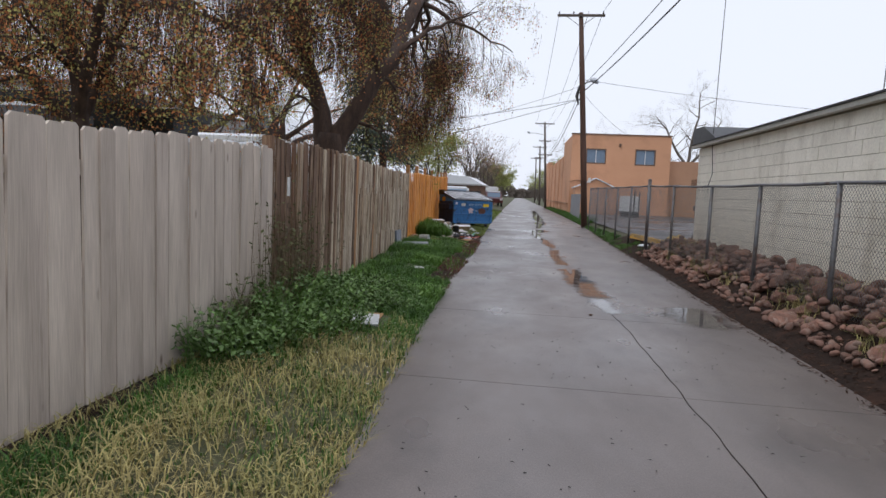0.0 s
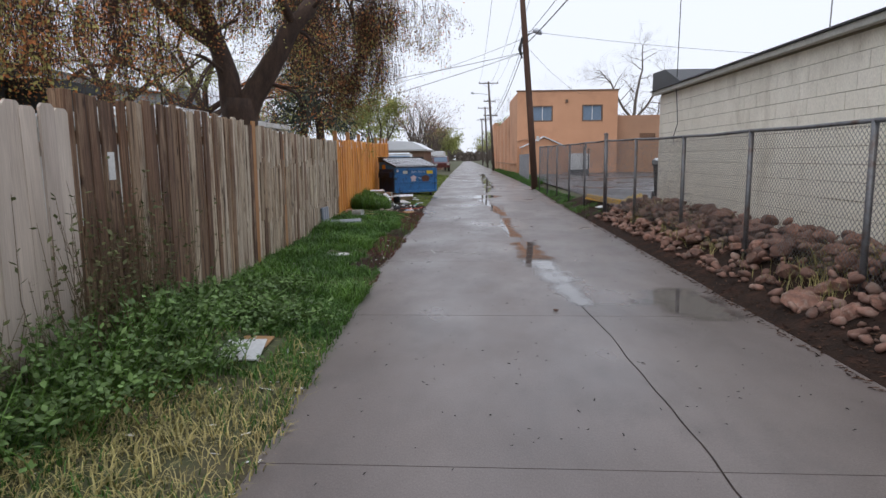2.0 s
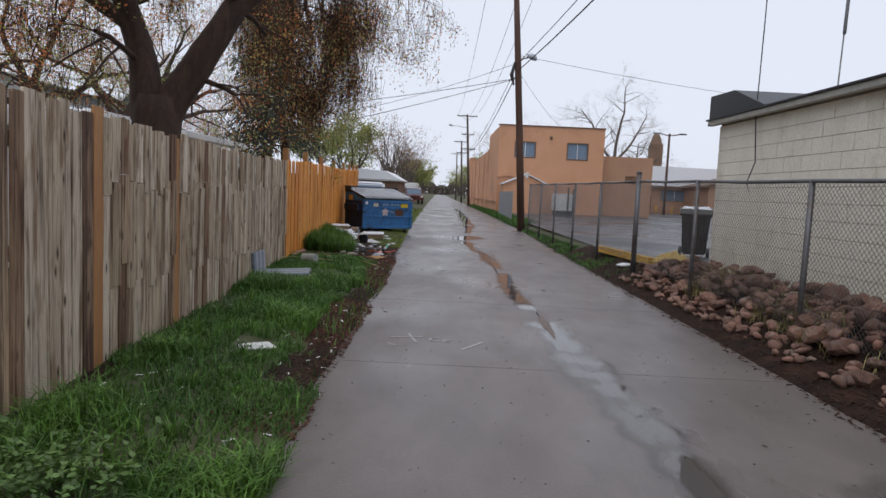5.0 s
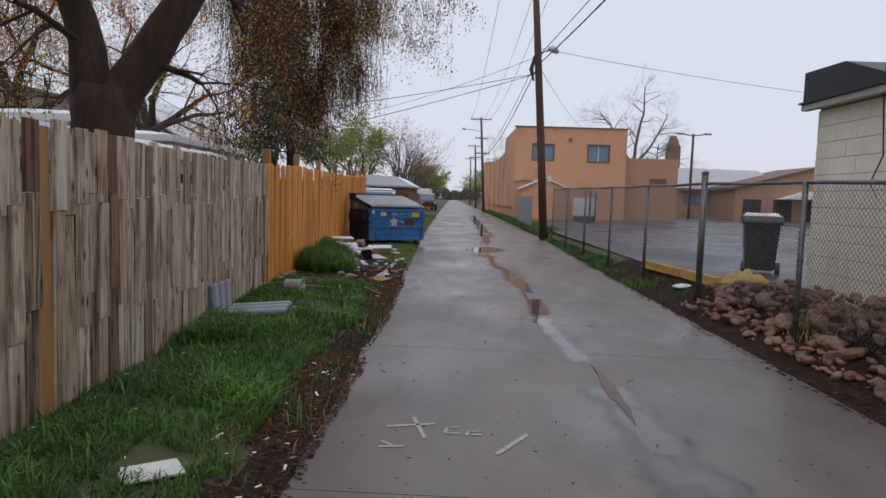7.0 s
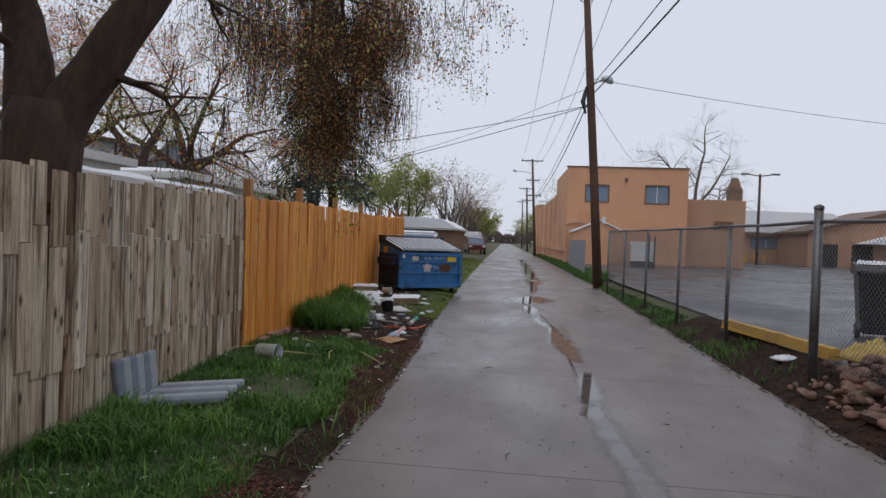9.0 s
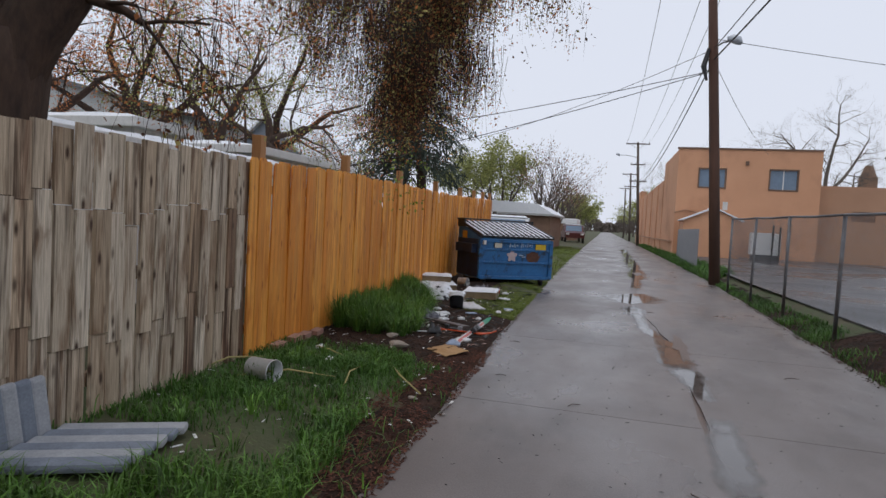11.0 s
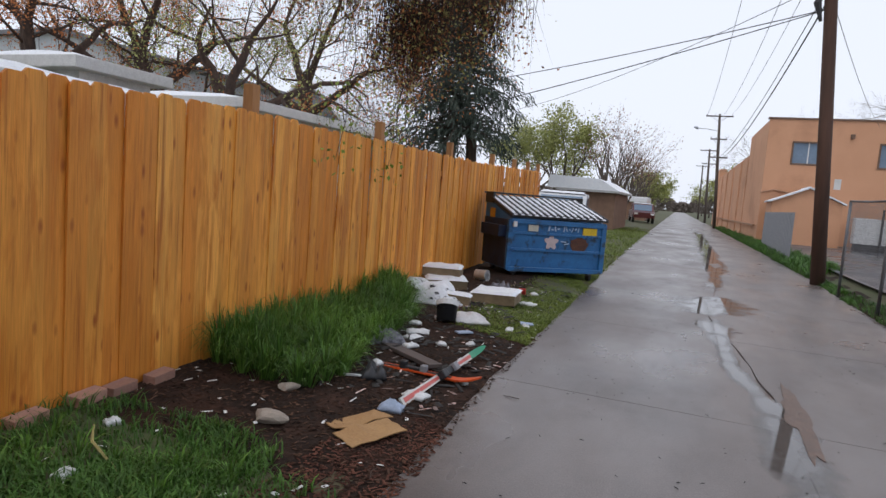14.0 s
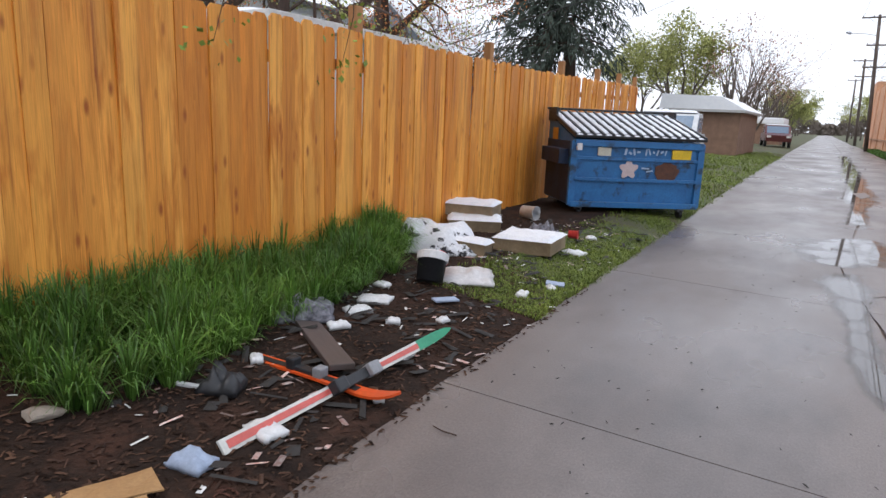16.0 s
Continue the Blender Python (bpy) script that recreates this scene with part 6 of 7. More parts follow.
for x, y, s in ((-2.78, 22.0, 91), (-2.9, 23.3, 92)):
    tw = group_thing("twig", pose(x + 0.25, y, 2.75), "fresh green leafy twig hanging over the fence", "twig")
    rngt = random.Random(s)
    pts = [(0, 0, 0), (0.02, -0.15, -0.3), (0.05, -0.2, -0.6), (0.03, -0.3, -0.95)]
    part("stem", tubem(pts, [0.008, 0.006, 0.004, 0.002], 5), M_BARK, tw)
    v, f, _, _ = leaf_cloud([(Vector(p), Vector((0, 0, -1))) for p in pts[1:]], rngt, 22, 0.1, 0.05)
    raw("foliage", v, f, mat("fresh_leaves", (0.22, 0.3, 0.04), (0.16, 0.24, 0.03), 0.6, 3.0, bump=0, island=0.3), tw)


# ---- wood chips, fallen leaves and crumbs on the soil ----
def crumbs(n, xr_, yr_, keep, size, material, label, seed, thick=0.3):
    r = np.random.RandomState(seed)
    V, F = [], []
    while n > 0:
        y = r.uniform(*yr_)
        a, b = xr_(y)
        x = r.uniform(a, b)
        n -= 1
        if not keep(x, y):
            continue
        z = max(ground_z(x, y), 0.0 if edge_l(y) < x < edge_r(y) else -1) + 0.004
        L, W, a = size * r.uniform(0.4, 1.6), size * r.uniform(0.12, 0.5), r.uniform(0, math.pi)
        c, s = math.cos(a), math.sin(a)
        h = W * thick + 0.002
        k = len(V)
        t = r.uniform(-0.25, 0.25) * L
        V += [(x + c * L / 2 - s * W / 2, y + s * L / 2 + c * W / 2, z + max(t, 0)), (x - c * L / 2 - s * W / 2, y - s * L / 2 + c * W / 2, z + max(-t, 0)), (x - c * L / 2 + s * W / 2, y - s * L / 2 - c * W / 2, z + max(-t, 0)), (x + c * L / 2 + s * W / 2, y + s * L / 2 - c * W / 2, z + max(t, 0)), (x, y, z + h + abs(t) / 2)]
        F += [(k, k + 1, k + 4), (k + 1, k + 2, k + 4), (k + 2, k + 3, k + 4), (k + 3, k, k + 4)]
    return tagged(raw("debris", V, F, material), label, "debris", kind="stuff")


M_CHIP = mat("brown_chips", (0.085, 0.047, 0.03), (0.03, 0.018, 0.014), 0.9, 3.0, fine=20, bump=0, island=0.8, spec=0.15)
M_CHIPR = mat("red_leaf_litter", (0.13, 0.054, 0.036), (0.055, 0.027, 0.02), 0.9, 3.0, fine=20, bump=0, island=0.6, spec=0.15)
crumbs(22000, verge, (10, 27), is_soil, 0.032, M_CHIP, "wood chips and dead leaves on the soil", 41)
crumbs(9000, lambda y: (edge_r(y) - 0.12, 4.6), (3.5, 30), is_soil, 0.04, M_CHIP, "dead leaves and gravel along the wire fence", 42)
crumbs(11000, lambda y: (edge_l(y) - 0.5, edge_l(y) + 0.08), (10, 20.5), lambda x, y: wob(x, y, 0.7, 2.0) > -0.05, 0.03, M_CHIPR, "reddish leaf litter at the concrete's edge", 43)
crumbs(900, lambda y: (edge_l(y), edge_r(y)), (3, 28), lambda x, y: True, 0.02, M_DARK, "scattered dark crumbs on the concrete", 44)
M_SCRAP = mat("mixed_scraps", (0.5, 0.45, 0.42), (0.30, 0.12, 0.09), 0.6, 30.0, fine=20, bump=0, island=0.7)
crumbs(230, lambda y: (-2.2, edge_l(y)), (20.5, 27.5), lambda x, y: wob(x, y, 1.2, 6.0) > -0.1, 0.065, M_SCRAP, "torn scraps of paper, plastic and cloth on the soil", 46, 0.15)
crumbs(260, lambda y: (-2.4, edge_l(y) - 0.1), (20.5, 27.5), lambda x, y: True, 0.12, M_DARK, "black scraps and wet leaves on the soil", 47, 0.2)
crumbs(500, verge, (5, 27), lambda x, y: True, 0.05, M_WHITE, "scraps of pale litter in the grass", 45, 0.1)


# ---- rubble rocks along the wall ----
def rock_mesh(seed):
    rng = random.Random(seed)
    bm = bmesh.new()
    bmesh.ops.create_icosphere(bm, subdivisions=2, radius=0.5)
    sx, sy, sz = rng.uniform(0.8, 1.2), rng.uniform(0.75, 1.1), rng.uniform(0.5, 0.75)
    planes = [(Vector((rng.gauss(0, 1), rng.gauss(0, 1), rng.gauss(0, 1))).normalized(), rng.uniform(0.3, 0.42)) for _ in range(9)]
    for v in bm.verts:
        for axis, reach in planes:
            over = v.co.dot(axis) - reach
            if over > 0:
                v.co -= axis * over * 0.92
        k = 1 + 0.2 * noise.noise(v.co * 1.6 + Vector((seed * 7.1, 0, 0))) + 0.12 * noise.noise(v.co * 4 + Vector((0, seed * 3.3, 0)))
        c = v.co * k
        v.co = Vector((c.x * sx, c.y * sy, max(c.z, -0.35) * sz))
    me = bpy.data.meshes.new("rock")
    bm.to_mesh(me)
    bm.free()
    for p in me.polygons:
        p.use_smooth = False
    me.materials.append(M_ROCK)
    return me


rocks = [rock_mesh(i) for i in range(10)]
rrng = random.Random(17)


def wall_x(y):
    return 4.8 + (16.8 - y) * 0.0314


for layer, count in ((0, 130), (1, 110), (2, 58)):
    for i in range(count):
        y = rrng.uniform(4.2, 18.0)
        w0, w1 = 3.84 + 0.012 * (17 - y) + 0.12 * wob(1, y, 0.8), (wall_x(y) if y < 16.8 else 4.75) - 0.12
        if layer:
            w0 += 0.2 * layer
        x = rrng.uniform(w0, w1)
        s = rrng.choice((0.13, 0.17, 0.2, 0.25, 0.31)) * rrng.uniform(0.85, 1.15)
        z = ground_z(x, y) + s * 0.1 + layer * 0.075
        ob = new("rock", rocks[rrng.randrange(10)])
        ob.matrix_world = pose(x, y, z, rrng.uniform(-25, 25), rrng.uniform(-25, 25), rrng.uniform(0, 360)) @ Matrix.Diagonal((s, s, s, 1))
        tagged(ob, "rough reddish-brown sandstone rubble rock", "rock", "rubble along the wall")


# smaller broken pieces between them
v, f = [], []
for i in range(1300):
    y = rrng.uniform(3.8, 18.4)
    w0, w1 = 3.74 + 0.012 * (17 - y), (wall_x(y) if y < 16.8 else 4.85) - 0.05
    x = rrng.uniform(w0, w1)
    s = rrng.uniform(0.04, 0.16)
    me = rocks[rrng.randrange(10)]
    m_ = pose(x, y, ground_z(x, y) + s * 0.25 + rrng.uniform(0, 0.16) * (x > 4.1), rrng.uniform(-40, 40), rrng.uniform(-40, 40), rrng.uniform(0, 360)) @ Matrix.Diagonal((s, s, s, 1))
    k = len(v)
    v += [m_ @ q.co for q in me.vertices]
    f += [tuple(k + q for q in p.vertices) for p in me.polygons]
tagged(raw("rubble", v, f, M_ROCKS, smooth=True), "small broken sandstone rubble between the rocks", "rubble", kind="stuff")


# ---- things lying on the verge ----
def slab_thing(name, x, y, w, d, h, turn, material, label, category, tilt=(0, 0), z=0.0, top=None, bend=0.0):
    th = part(name, boxm(-w / 2, w / 2, -d / 2, d / 2, 0, h, bevel=min(0.006, h * 0.3)), material)
    th.matrix_world = pose(x, y, ground_z(x, y) + z, tilt[0], tilt[1], turn)
    if top:
        part("snow", snow_pad(-w / 2 - 0.015, w / 2 + 0.015, -d / 2 - 0.015, d / 2 + 0.015, h + 0.002, 0.045, x * 7), top, th, "thin cover of snow")
    return tagged(th, label, category)


M_CARD = mat("wet_cardboard", (0.42, 0.25, 0.11), (0.34, 0.19, 0.08), 0.8, 4.0, fine=60, bump=0.1)
M_FOAM = mat("dirty_tan_foam", (0.30, 0.23, 0.14), (0.17, 0.125, 0.075), 0.85, 5.0, fine=50, bump=0.2)
M_PLANK = mat("dark_wet_plank", (0.11, 0.085, 0.08), (0.075, 0.06, 0.055), 0.5, 5.0, (1, 0.2, 1), 40, 0.2)
M_WHITEPL = plain("white_plastic", (0.72, 0.73, 0.74), 0.4)
M_GREYPL = mat("grey_plastic", (0.27, 0.28, 0.30), (0.19, 0.195, 0.21), 0.5, 4.0, fine=50, bump=0.1)
M_REDPL = plain("red_plastic", (0.6, 0.05, 0.05), 0.35)
M_BLUECL = plain("pale_blue_cloth", (0.35, 0.42, 0.55), 0.9)
M_PLAID = mat("dark_plaid_cloth", (0.02, 0.02, 0.03), (0.3, 0.3, 0.34), 0.95, 22.0, fine=60, bump=0.2)
M_SKIO = plain("orange_ski_top", (0.72, 0.10, 0.02), 0.3)
M_SKIR = plain("red_ski_edge", (0.62, 0.12, 0.10), 0.35)
M_SKIW = plain("white_ski_base", (0.66, 0.66, 0.62), 0.35)
M_SKIG = plain("green_ski_tip", (0.03, 0.30, 0.16), 0.35)


def ski(a, b, za, zb, tip_len, w, body, tip_mat, side, label, roll):
    """A ski from tail a to tip b with an upturned tip and a binding."""
    a, b = Vector((*a, za)), Vector((*b, zb))
    d = b - a
    L = d.length
    th = group_thing("ski", Matrix.Translation(a) @ d.to_track_quat("Y", "Z").to_matrix().to_4x4() @ pose(0, 0, 0, 0, roll, 0), label, "ski", "a pair of skis")
    def strip_(y0, y1, m, name, z_off=0.0, hh=0.014, narrow=0.0, n=10):
        bm = bmesh.new()
        rows = []
        for i in range(n + 1):
            y = y0 + (y1 - y0) * i / n
            u = y / L
            half = (w / 2) * (1 - 0.18 * math.sin(math.pi * min(u, 1))) - narrow
            rise = 0.0
            if y > L - tip_len:
                t = (y - (L - tip_len)) / tip_len
                rise = 0.07 * t * t
                half *= max(0.12, math.sqrt(max(0.0, 1 - (max(t - 0.35, 0) / 0.65) ** 2)))
            z = 0.02 + rise + 0.015 * math.sin(math.pi * u) + z_off
            rows.append([bm.verts.new(p) for p in ((-half, y, z), (half, y, z), (half, y, z + hh), (-half, y, z + hh))])
        for A, B in zip(rows, rows[1:]):
            for k in range(4):
                bm.faces.new((A[k], A[(k + 1) % 4], B[(k + 1) % 4], B[k]))
        bm.faces.new(rows[0][::-1])
        bm.faces.new(rows[-1])
        bmesh.ops.recalc_face_normals(bm, faces=bm.faces)
        return part(name, bm, m, th)
    strip_(0, L - tip_len, body, "base")
    strip_(L - tip_len, L, tip_mat, "tip")
    strip_(0.03, L - tip_len, side, "stripe", 0.0145, 0.003, w * 0.22)
    bnd = part("binding", boxm(-0.028, 0.028, L * 0.42, L * 0.56, 0.04, 0.07, bevel=0.008), M_BLACKPL, th)
    part("toe_piece", boxm(-0.035, 0.035, L * 0.54, L * 0.59, 0.04, 0.1, bevel=0.012), M_GREYPL, bnd)
    part("heel_piece", boxm(-0.035, 0.035, L * 0.38, L * 0.43, 0.04, 0.11, bevel=0.012), M_BLACKPL, bnd)
    return th


ski((-1.19, 20.62), (-1.17, 22.27), 0.05, 0.09, 0.28, 0.066, M_SKIW, M_SKIG, M_SKIR, "white and red ski with a green tip leaning on another", 50)
ski((-1.97, 21.34), (-0.84, 21.4), 0.05, 0.02, 0.25, 0.1, M_SKIO, M_SKIO, M_BLACKPL, "orange ski lying on the soil with its binding up", 0)
slab_thing("plank", -1.61, 21.69, 0.14, 0.8, 0.035, 58, M_PLANK, "short dark wet plank beside the skis", "plank", (0, 3), 0.02)
card = group_thing("cardboard", pose(-1.165, 20.07, ground_z(-1.165, 20.07) + 0.012, 0, 0, -21), "flattened wet brown cardboard box, creased down its middle", "cardboard")
for side, seed in ((-1, 3.0), (1, 8.0)):
    top_, low_ = [], []
    for j in range(9):
        for i in range(5):
            u, w_ = i / 4, j / 8 - 0.5
            x = side * (0.004 + 0.19 * u + 0.012 * wob(w_ * 6, seed, 1.0) * u)
            yy = 0.44 * w_ + side * -0.03 + 0.012 * wob(u * 5, seed, 1.0) * (abs(w_) > 0.45)
            z = 0.035 * (1 - u) * (0.6 + 0.8 * wob(w_ * 3, seed, 1.0)) + 0.012 * wob(u * 3, w_ * 5, 1.0, seed) + 0.012
            top_.append((x, yy, z))
            low_.append((x, yy, z - 0.006))
    q = [(j * 5 + i, j * 5 + i + 1, j * 5 + i + 6, j * 5 + i + 5) for j in range(8) for i in range(4)]
    rim = [i for i in range(5)] + [5 * j + 4 for j in range(1, 9)] + [40 + i for i in range(3, -1, -1)] + [5 * j for j in range(7, 0, -1)]
    faces = q + [tuple(45 + k for k in reversed(c)) for c in q] + [(a, a + 45, b + 45, b) for a, b in zip(rim, rim[1:] + rim[:1])]
    raw("flap", top_ + low_, faces, M_CARD, card)
blk = [(-3.02, 25.95, 0.6, 0.5, 0.14, 15, 0.15, (0, 0)), (-2.86, 25.7, 0.62, 0.3, 0.14, 30, 0.0, (4, 0)), (-2.28, 24.5, 0.46, 0.34, 0.12, 14, 0.0, (-5, 4)), (-1.86, 25.12, 0.62, 0.5, 0.14, 4, 0.0, (2, -2))]
for x, y, w, d, h, tn, z, tl in blk:
    slab_thing("foam_cushion", x, y, w, d, h, tn, M_FOAM, "tan foam cushion block under a cover of snow", "cushion", tl, z, M_SNOW)
litter("snowy_blanket", -2.62, 24.45, 0.85, 0.75, 0.34, 25, mat("snowy_blanket_cloth", (0.78, 0.79, 0.82), (0.62, 0.64, 0.68), 0.8, 6.0, fine=50, bump=0.3, c3=(0.03, 0.03, 0.035), s3=7.0, t3=(0.56, 0.6)), "crumpled dark blanket mostly covered in snow", "blanket", 5)
litter("cloth", -2.0, 25.8, 0.36, 0.3, 0.16, 10, M_PLAID, "dark patterned rag with snow", "cloth", 8)
litter("shirt", -2.05, 21.98, 0.4, 0.35, 0.12, 40, M_PLAID, "crumpled dark plaid shirt", "shirt", 9)
litter("rag", -1.19, 20.5, 0.17, 0.12, 0.05, 10, M_BLUECL, "crumpled pale blue rag", "rag", 11)
for x, y, w, s in ((-1.73, 21.97, 0.22, 21), (-1.2, 21.94, 0.2, 22), (-1.0, 21.44, 0.14, 23), (-1.16, 20.85, 0.3, 24), (-1.94, 22.61, 0.4, 25), (-1.85, 22.3, 0.3, 26), (-1.23, 23.61, 0.2, 27), (-1.14, 23.98, 0.16, 28), (-1.48, 25.41, 0.4, 29), (-1.6, 26.3, 0.2, 30), (-2.3, 19.2, 0.14, 31), (-1.9, 18.6, 0.16, 32), (-1.72, 21.3, 0.16, 33), (-2.1, 22.9, 0.2, 34), (-1.55, 22.3, 0.16, 35), (-1.35, 22.6, 0.14, 36)):
    litter("paper_scrap", x, y, w * 0.6, w * 0.42, 0.025, s * 37, M_WHITEPL, "crumpled scrap of pale paper and plastic", "litter", s)
litter("plastic_bag", -1.76, 23.62, 0.46, 0.5, 0.08, 30, plain("translucent_bag", (0.62, 0.6, 0.6), 0.35), "torn pale plastic bag", "bag", 41)
litter("rag", -1.58, 20.96, 0.2, 0.16, 0.1, 30, M_BLACKPL, "black crumpled scrap on the soil", "rag", 42)
slab_thing("white_stick", -1.7, 20.87, 0.16, 0.03, 0.015, 18, M_WHITEPL, "white plastic strip on the soil", "litter")
for x, y, w, d, tn in ((-1.15, 24.1, 0.16, 0.1, 20), (-1.55, 22.95, 0.2, 0.08, 60)):
    slab_thing("blue_wrapper", x, y, w, d, 0.015, tn, M_BLUECL, "small pale blue wrapper", "litter", (4, 3), 0.02)


def can(name, x, y, r, h, material, label, category, rx, rz, z=0.0, band=None):
    """An open-topped round vessel lying or standing."""
    bm = bmesh.new()
    prof = [(0.0, 0.0), (r * 0.9, 0.0), (r, h), (r * 1.05, h), (r * 1.05, h * 0.95), (r * 0.97, h * 0.97), (r * 0.86, 0.02), (0.0, 0.02)]
    seg = 20
    rings = [[bm.verts.new((q * math.cos(2 * math.pi * k / seg), q * math.sin(2 * math.pi * k / seg), zz)) for k in range(seg)] for q, zz in prof[1:-1]]
    for A, B in zip(rings, rings[1:]):
        for k in range(seg):
            bm.faces.new((A[k], A[(k + 1) % seg], B[(k + 1) % seg], B[k]))
    bm.faces.new(rings[0][::-1])
    bm.faces.new(rings[-1])
    ob = part(name, bm, material, smooth=True)
    ob.matrix_world = pose(x, y, ground_z(x, y) + z, rx, 0, rz)
    return tagged(ob, label, category)


can("bucket", -2.2, 17.75, 0.09, 0.26, M_WHITEPL, "white plastic pail lying on its side", "bucket", 90, 76, 0.09)
binb = can("waste_bin", -1.86, 23.2, 0.12, 0.22, M_BLACKPL, "small black waste bin with a white liner", "bin", 28, 200, 0.02)
part("liner", tubem([(0, 0, 0.17), (0, 0, 0.225), (0, 0, 0.24)], [0.128, 0.134, 0.11], 16), M_WHITEPL, binb, "white liner folded over the rim")
can("cup", -2.03, 23.5, 0.075, 0.14, M_REDPL, "red plastic tub on its side", "tub", 75, 60, 0.14)
can("cup", -1.79, 26.05, 0.05, 0.11, M_REDPL, "red paper cup on its side", "cup", 90, 100, 0.06)
can("cup", -2.78, 26.9, 0.09, 0.22, M_WHITEPL, "white plastic jug on its side", "jug", 90, 80, 0.1)
can("cup", -2.66, 26.98, 0.07, 0.16, M_WHITEPL, "white plastic cup on its side", "cup", 90, 30, 0.08)

# striped padded lounger cushion, its back propped on the fence
M_PAD = mat("blue_grey_padding", (0.23, 0.26, 0.31), (0.16, 0.18, 0.22), 0.85, 6.0, fine=70, bump=0.3)
M_PADL = mat("pale_grey_padding", (0.40, 0.41, 0.43), (0.30, 0.31, 0.33), 0.85, 6.0, fine=70, bump=0.3)
cushion = group_thing("lounger_cushion", pose(-2.31, 15.76, ground_z(-2.1, 15.76) + 0.03), "blue-grey striped lounger cushion, its back propped on the fence", "cushion")
for k in range(6):
    o = part("back_pad", boxm(-0.048, 0.048, -0.025, 0.025, 0, 0.37, bevel=0.02), M_PADL if k % 2 else M_PAD, cushion)
    o.matrix_basis = pose(-0.07, -0.25 + 0.088 * k, 0.0, 0, -9, 86)
    o = part("seat_pad", boxm(-0.06, 0.06, 0, 0.7, 0, 0.05, bevel=0.02), M_PADL if k % 2 else M_PAD, cushion)
    o.matrix_basis = pose(0.03 - 0.018 * k, -0.27 + 0.112 * k, 0.0, 1, 0, -65)
slab_thing("white_board", -0.85, 7.0, 0.31, 0.5, 0.012, 12, M_WHITEPL, "white rectangular board lying in the grass", "board", (1, 2), 0.012)
slab_thing("cardboard", -0.86, 7.25, 0.28, 0.28, 0.01, 4, M_CARD, "damp tan cardboard sheet under a white board", "cardboard", (1, 2), 0.0)
slab_thing("white_board", -1.17, 11.72, 0.3, 0.19, 0.015, 38, M_WHITE, "pale broken panel lying in the grass", "board", (2, 2), 0.012)
pale_rock = rock_mesh(31)
pale_rock.materials[0] = mat("pale_stone", (0.36, 0.31, 0.26), (0.27, 0.23, 0.19), 0.8, 6.0, fine=50, bump=0.3)
for x, y, s, tn in ((-1.62, 19.72, 0.3, 20), (-1.9, 20.3, 0.22, 70), (-0.9, 18.1, 0.12, 10)):
    ob = new("stone", pale_rock)
    ob.matrix_world = pose(x, y, ground_z(x, y) + s * 0.12, 0, 0, tn) @ Matrix.Diagonal((s, s * 0.7, s * 0.5, 1))
    tagged(ob, "pale flat stone on the soil", "stone")
M_BRICKP = mat("pink_brick", (0.40, 0.22, 0.16), (0.32, 0.18, 0.14), 0.9, 8.0, fine=60, bump=0.4, obj=0.2)
for i, y in enumerate((18.95, 19.35, 19.6, 19.95)):
    o = slab_thing("brick", lerp(y, FENCE_L) + 0.09, y, 0.1, 0.21, 0.065, 6 + 14 * wob(3, y, 3.0), M_BRICKP, "loose pinkish brick at the fence's foot", "brick", (2, 3), 0.0)
    o["group"] = "bricks along the fence"
for i in range(16):
    y = rrng.uniform(10, 27)
    x = rrng.uniform(edge_l(y) - 0.5, edge_l(y) + 0.5) if i % 2 else rrng.uniform(edge_l(y), edge_r(y))
    a, L = rrng.uniform(0, 180), rrng.uniform(0.05, 0.2)
    z = max(ground_z(x, y), 0) + 0.006
    ob = part("stick", tubem([(-L / 2, 0, 0), (0, 0.02, 0.006), (L / 2, 0, 0)], [0.003, 0.004, 0.002], 5), M_BARK)
    ob.matrix_world = pose(x, y, z, 0, 0, a)
    tagged(ob, "thin dead stick lying on the ground", "stick", "fallen sticks")
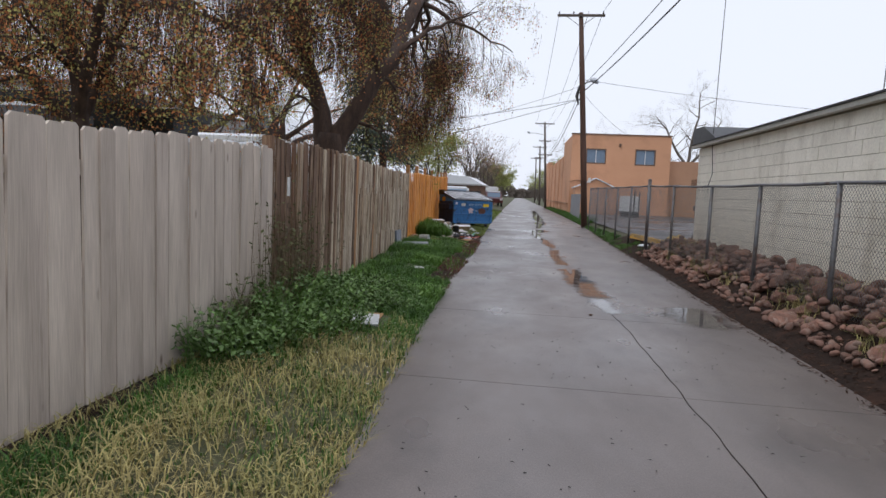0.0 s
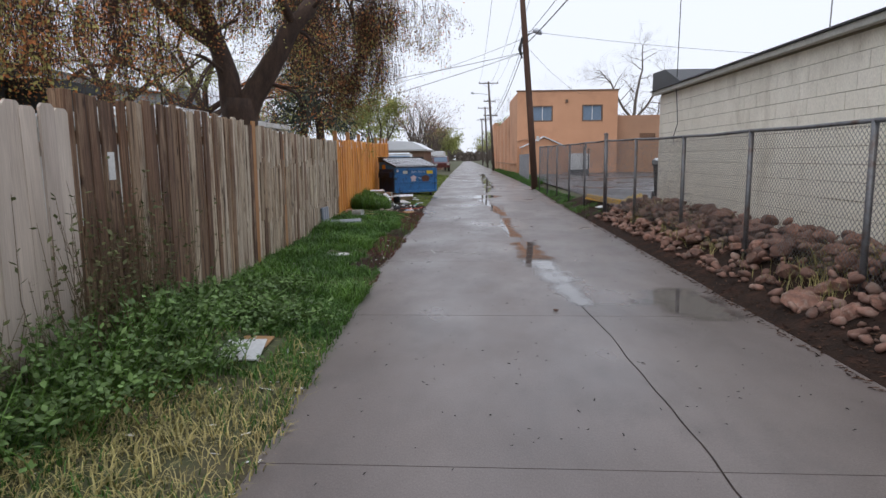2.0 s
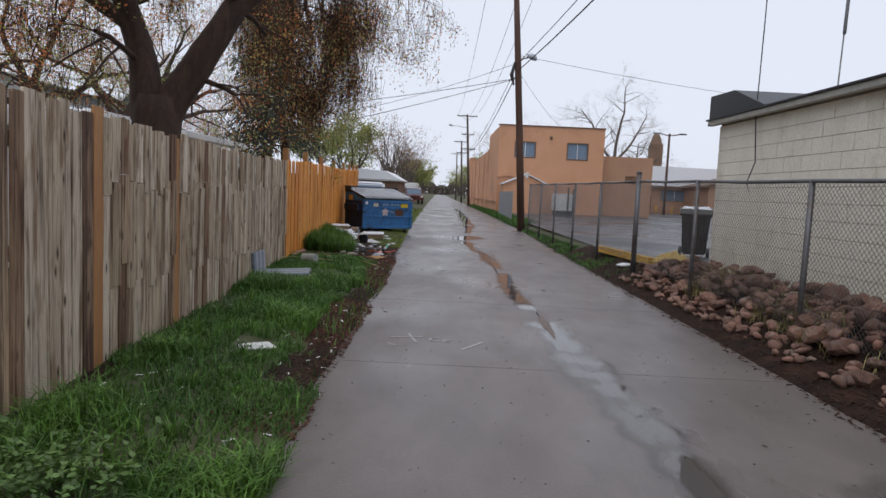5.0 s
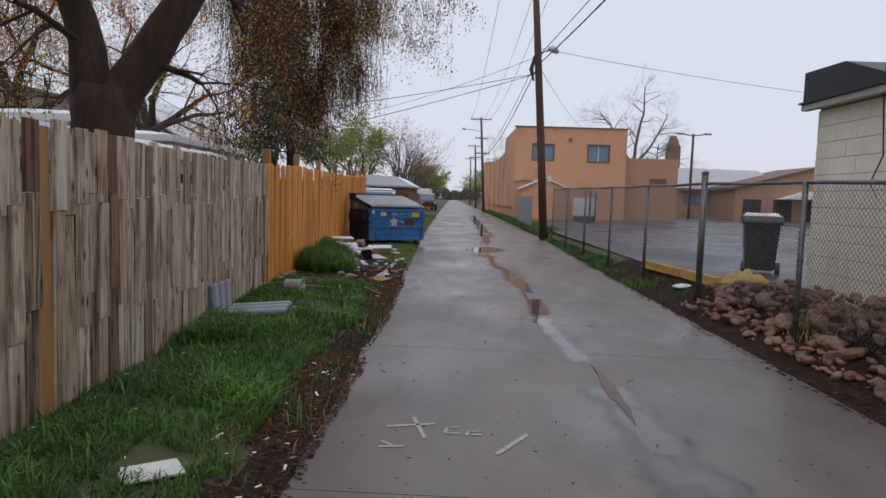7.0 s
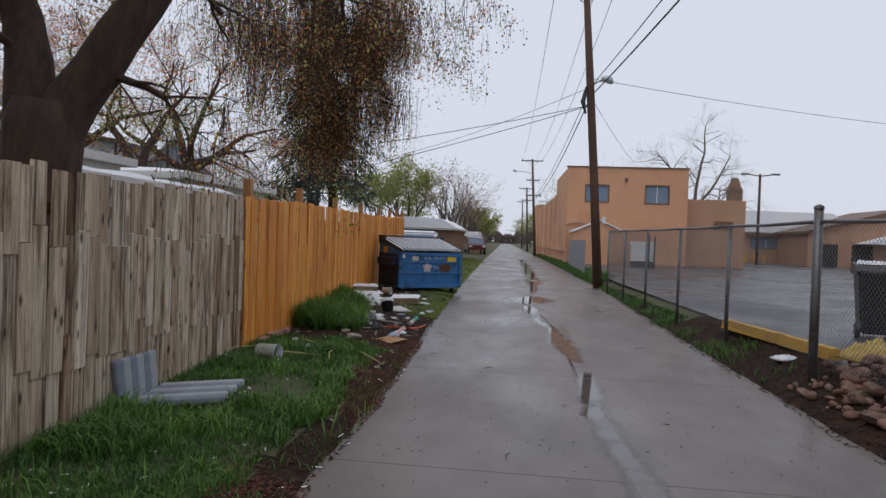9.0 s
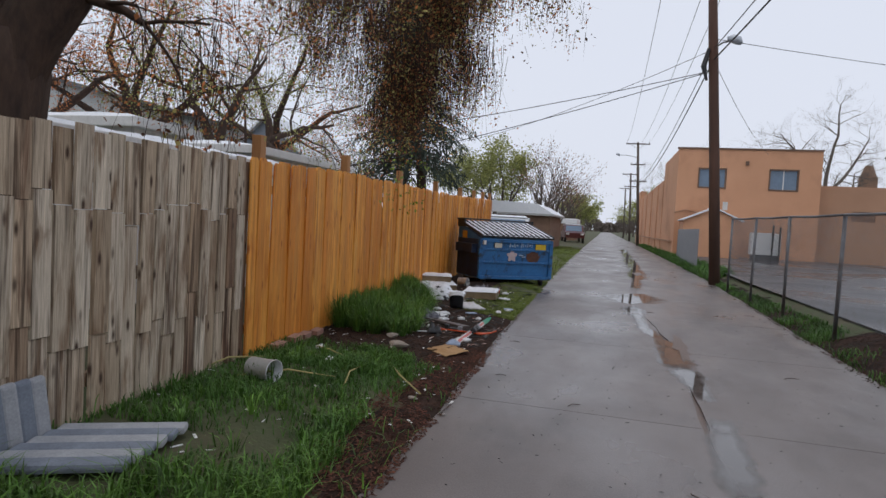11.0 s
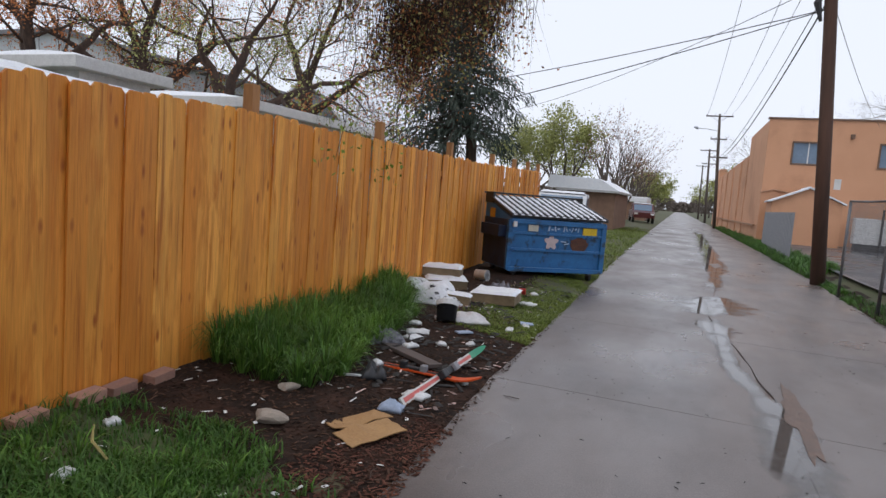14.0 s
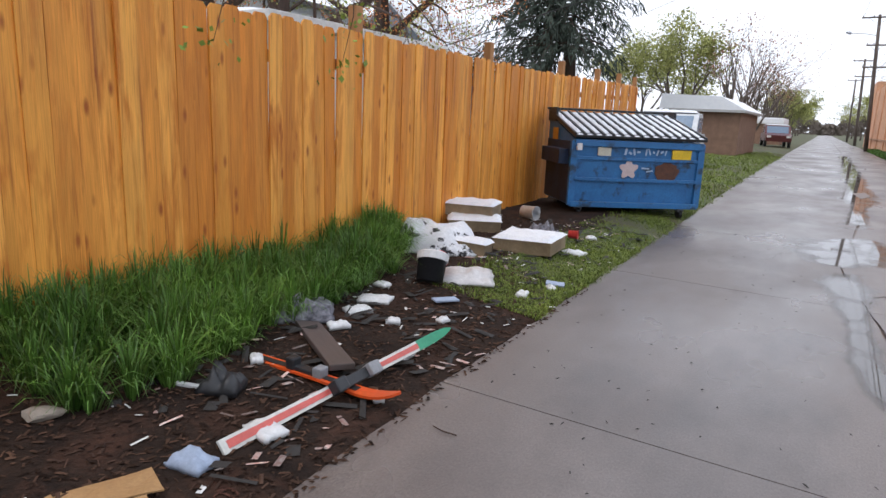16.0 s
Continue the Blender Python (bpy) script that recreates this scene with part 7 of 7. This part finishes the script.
for x, y, L, a in ((-1.45, 18.2, 1.0, 100), (-1.1, 18.5, 0.9, 125), (-2.55, 18.0, 0.7, 70), (-1.9, 17.8, 0.8, 20), (-2.0, 18.9, 0.6, 150)):
    ob = part("stick", tubem([(-L / 2, 0, 0.0), (0, 0.06, 0.05), (L / 2, 0, 0.02)], [0.007, 0.008, 0.004], 5), M_DRY)
    ob.matrix_world = pose(x, y, ground_z(x, y) + 0.02, 0, 0, a)
    tagged(ob, "long pale dead stalk on the soil", "stick", "fallen sticks")
ob = new("pebble", rocks[2])
ob.matrix_world = pose(1.7, 8.75, 0.012) @ Matrix.Diagonal((0.05, 0.045, 0.05, 1))
tagged(ob, "small dark stone on the concrete", "stone")

# pale spray-paint strokes on the concrete
M_SPRAY = mat("pale_spray_paint", (0.46, 0.44, 0.42), (0.34, 0.32, 0.31), 0.6, 20.0, fine=90, bump=0)
marks = group_thing("paint_mark", pose(0.35, 12.8, 0.001), "faded pale spray-paint marks on the concrete", "paint mark", kind="structure")
for x, y, L, w, a in ((-0.27, 0.1, 0.34, 0.03, 15), (-0.21, 0.06, 0.4, 0.03, 105), (-0.02, 0.04, 0.12, 0.025, 80), (0.03, -0.02, 0.1, 0.02, 5), (0.02, 0.09, 0.1, 0.02, 10), (0.13, 0.0, 0.1, 0.025, 70), (0.18, -0.03, 0.08, 0.02, 5), (0.17, 0.03, 0.08, 0.02, 20), (0.42, -0.16, 0.42, 0.035, 58), (-0.36, -0.29, 0.16, 0.025, 10), (-0.4, -0.24, 0.1, 0.02, -40)):
    o = part("stroke", boxm(-L / 2, L / 2, -w / 2, w / 2, 0.0, 0.002), M_SPRAY, marks)
    o.matrix_basis = pose(x, y, 0.002, 0, 0, a)

# short grey slatted fence by the pole
slat = group_thing("slat_fence", pose(3.75, 41.5, 0.1), "grey slatted fence in front of the stucco building", "fence")
for k in range(26):
    part("slat", boxm(-0.01, 0.01, 0.4 * k, 0.4 * k + 0.3, 0.0, 1.7 + 0.05 * wob(k, 1, 1.0)), M_GREYPL, slat)
tag = part("tag", boxm(-0.004, 0.004, -0.045, 0.045, -0.1, 0.1), M_WHITE)
tag.matrix_world = pose(lerp(6.95, FENCE_L) + 0.022, 6.95, 1.5, 0, 0, 5)
tagged(tag, "white plastic tag nailed to the old planks", "tag")
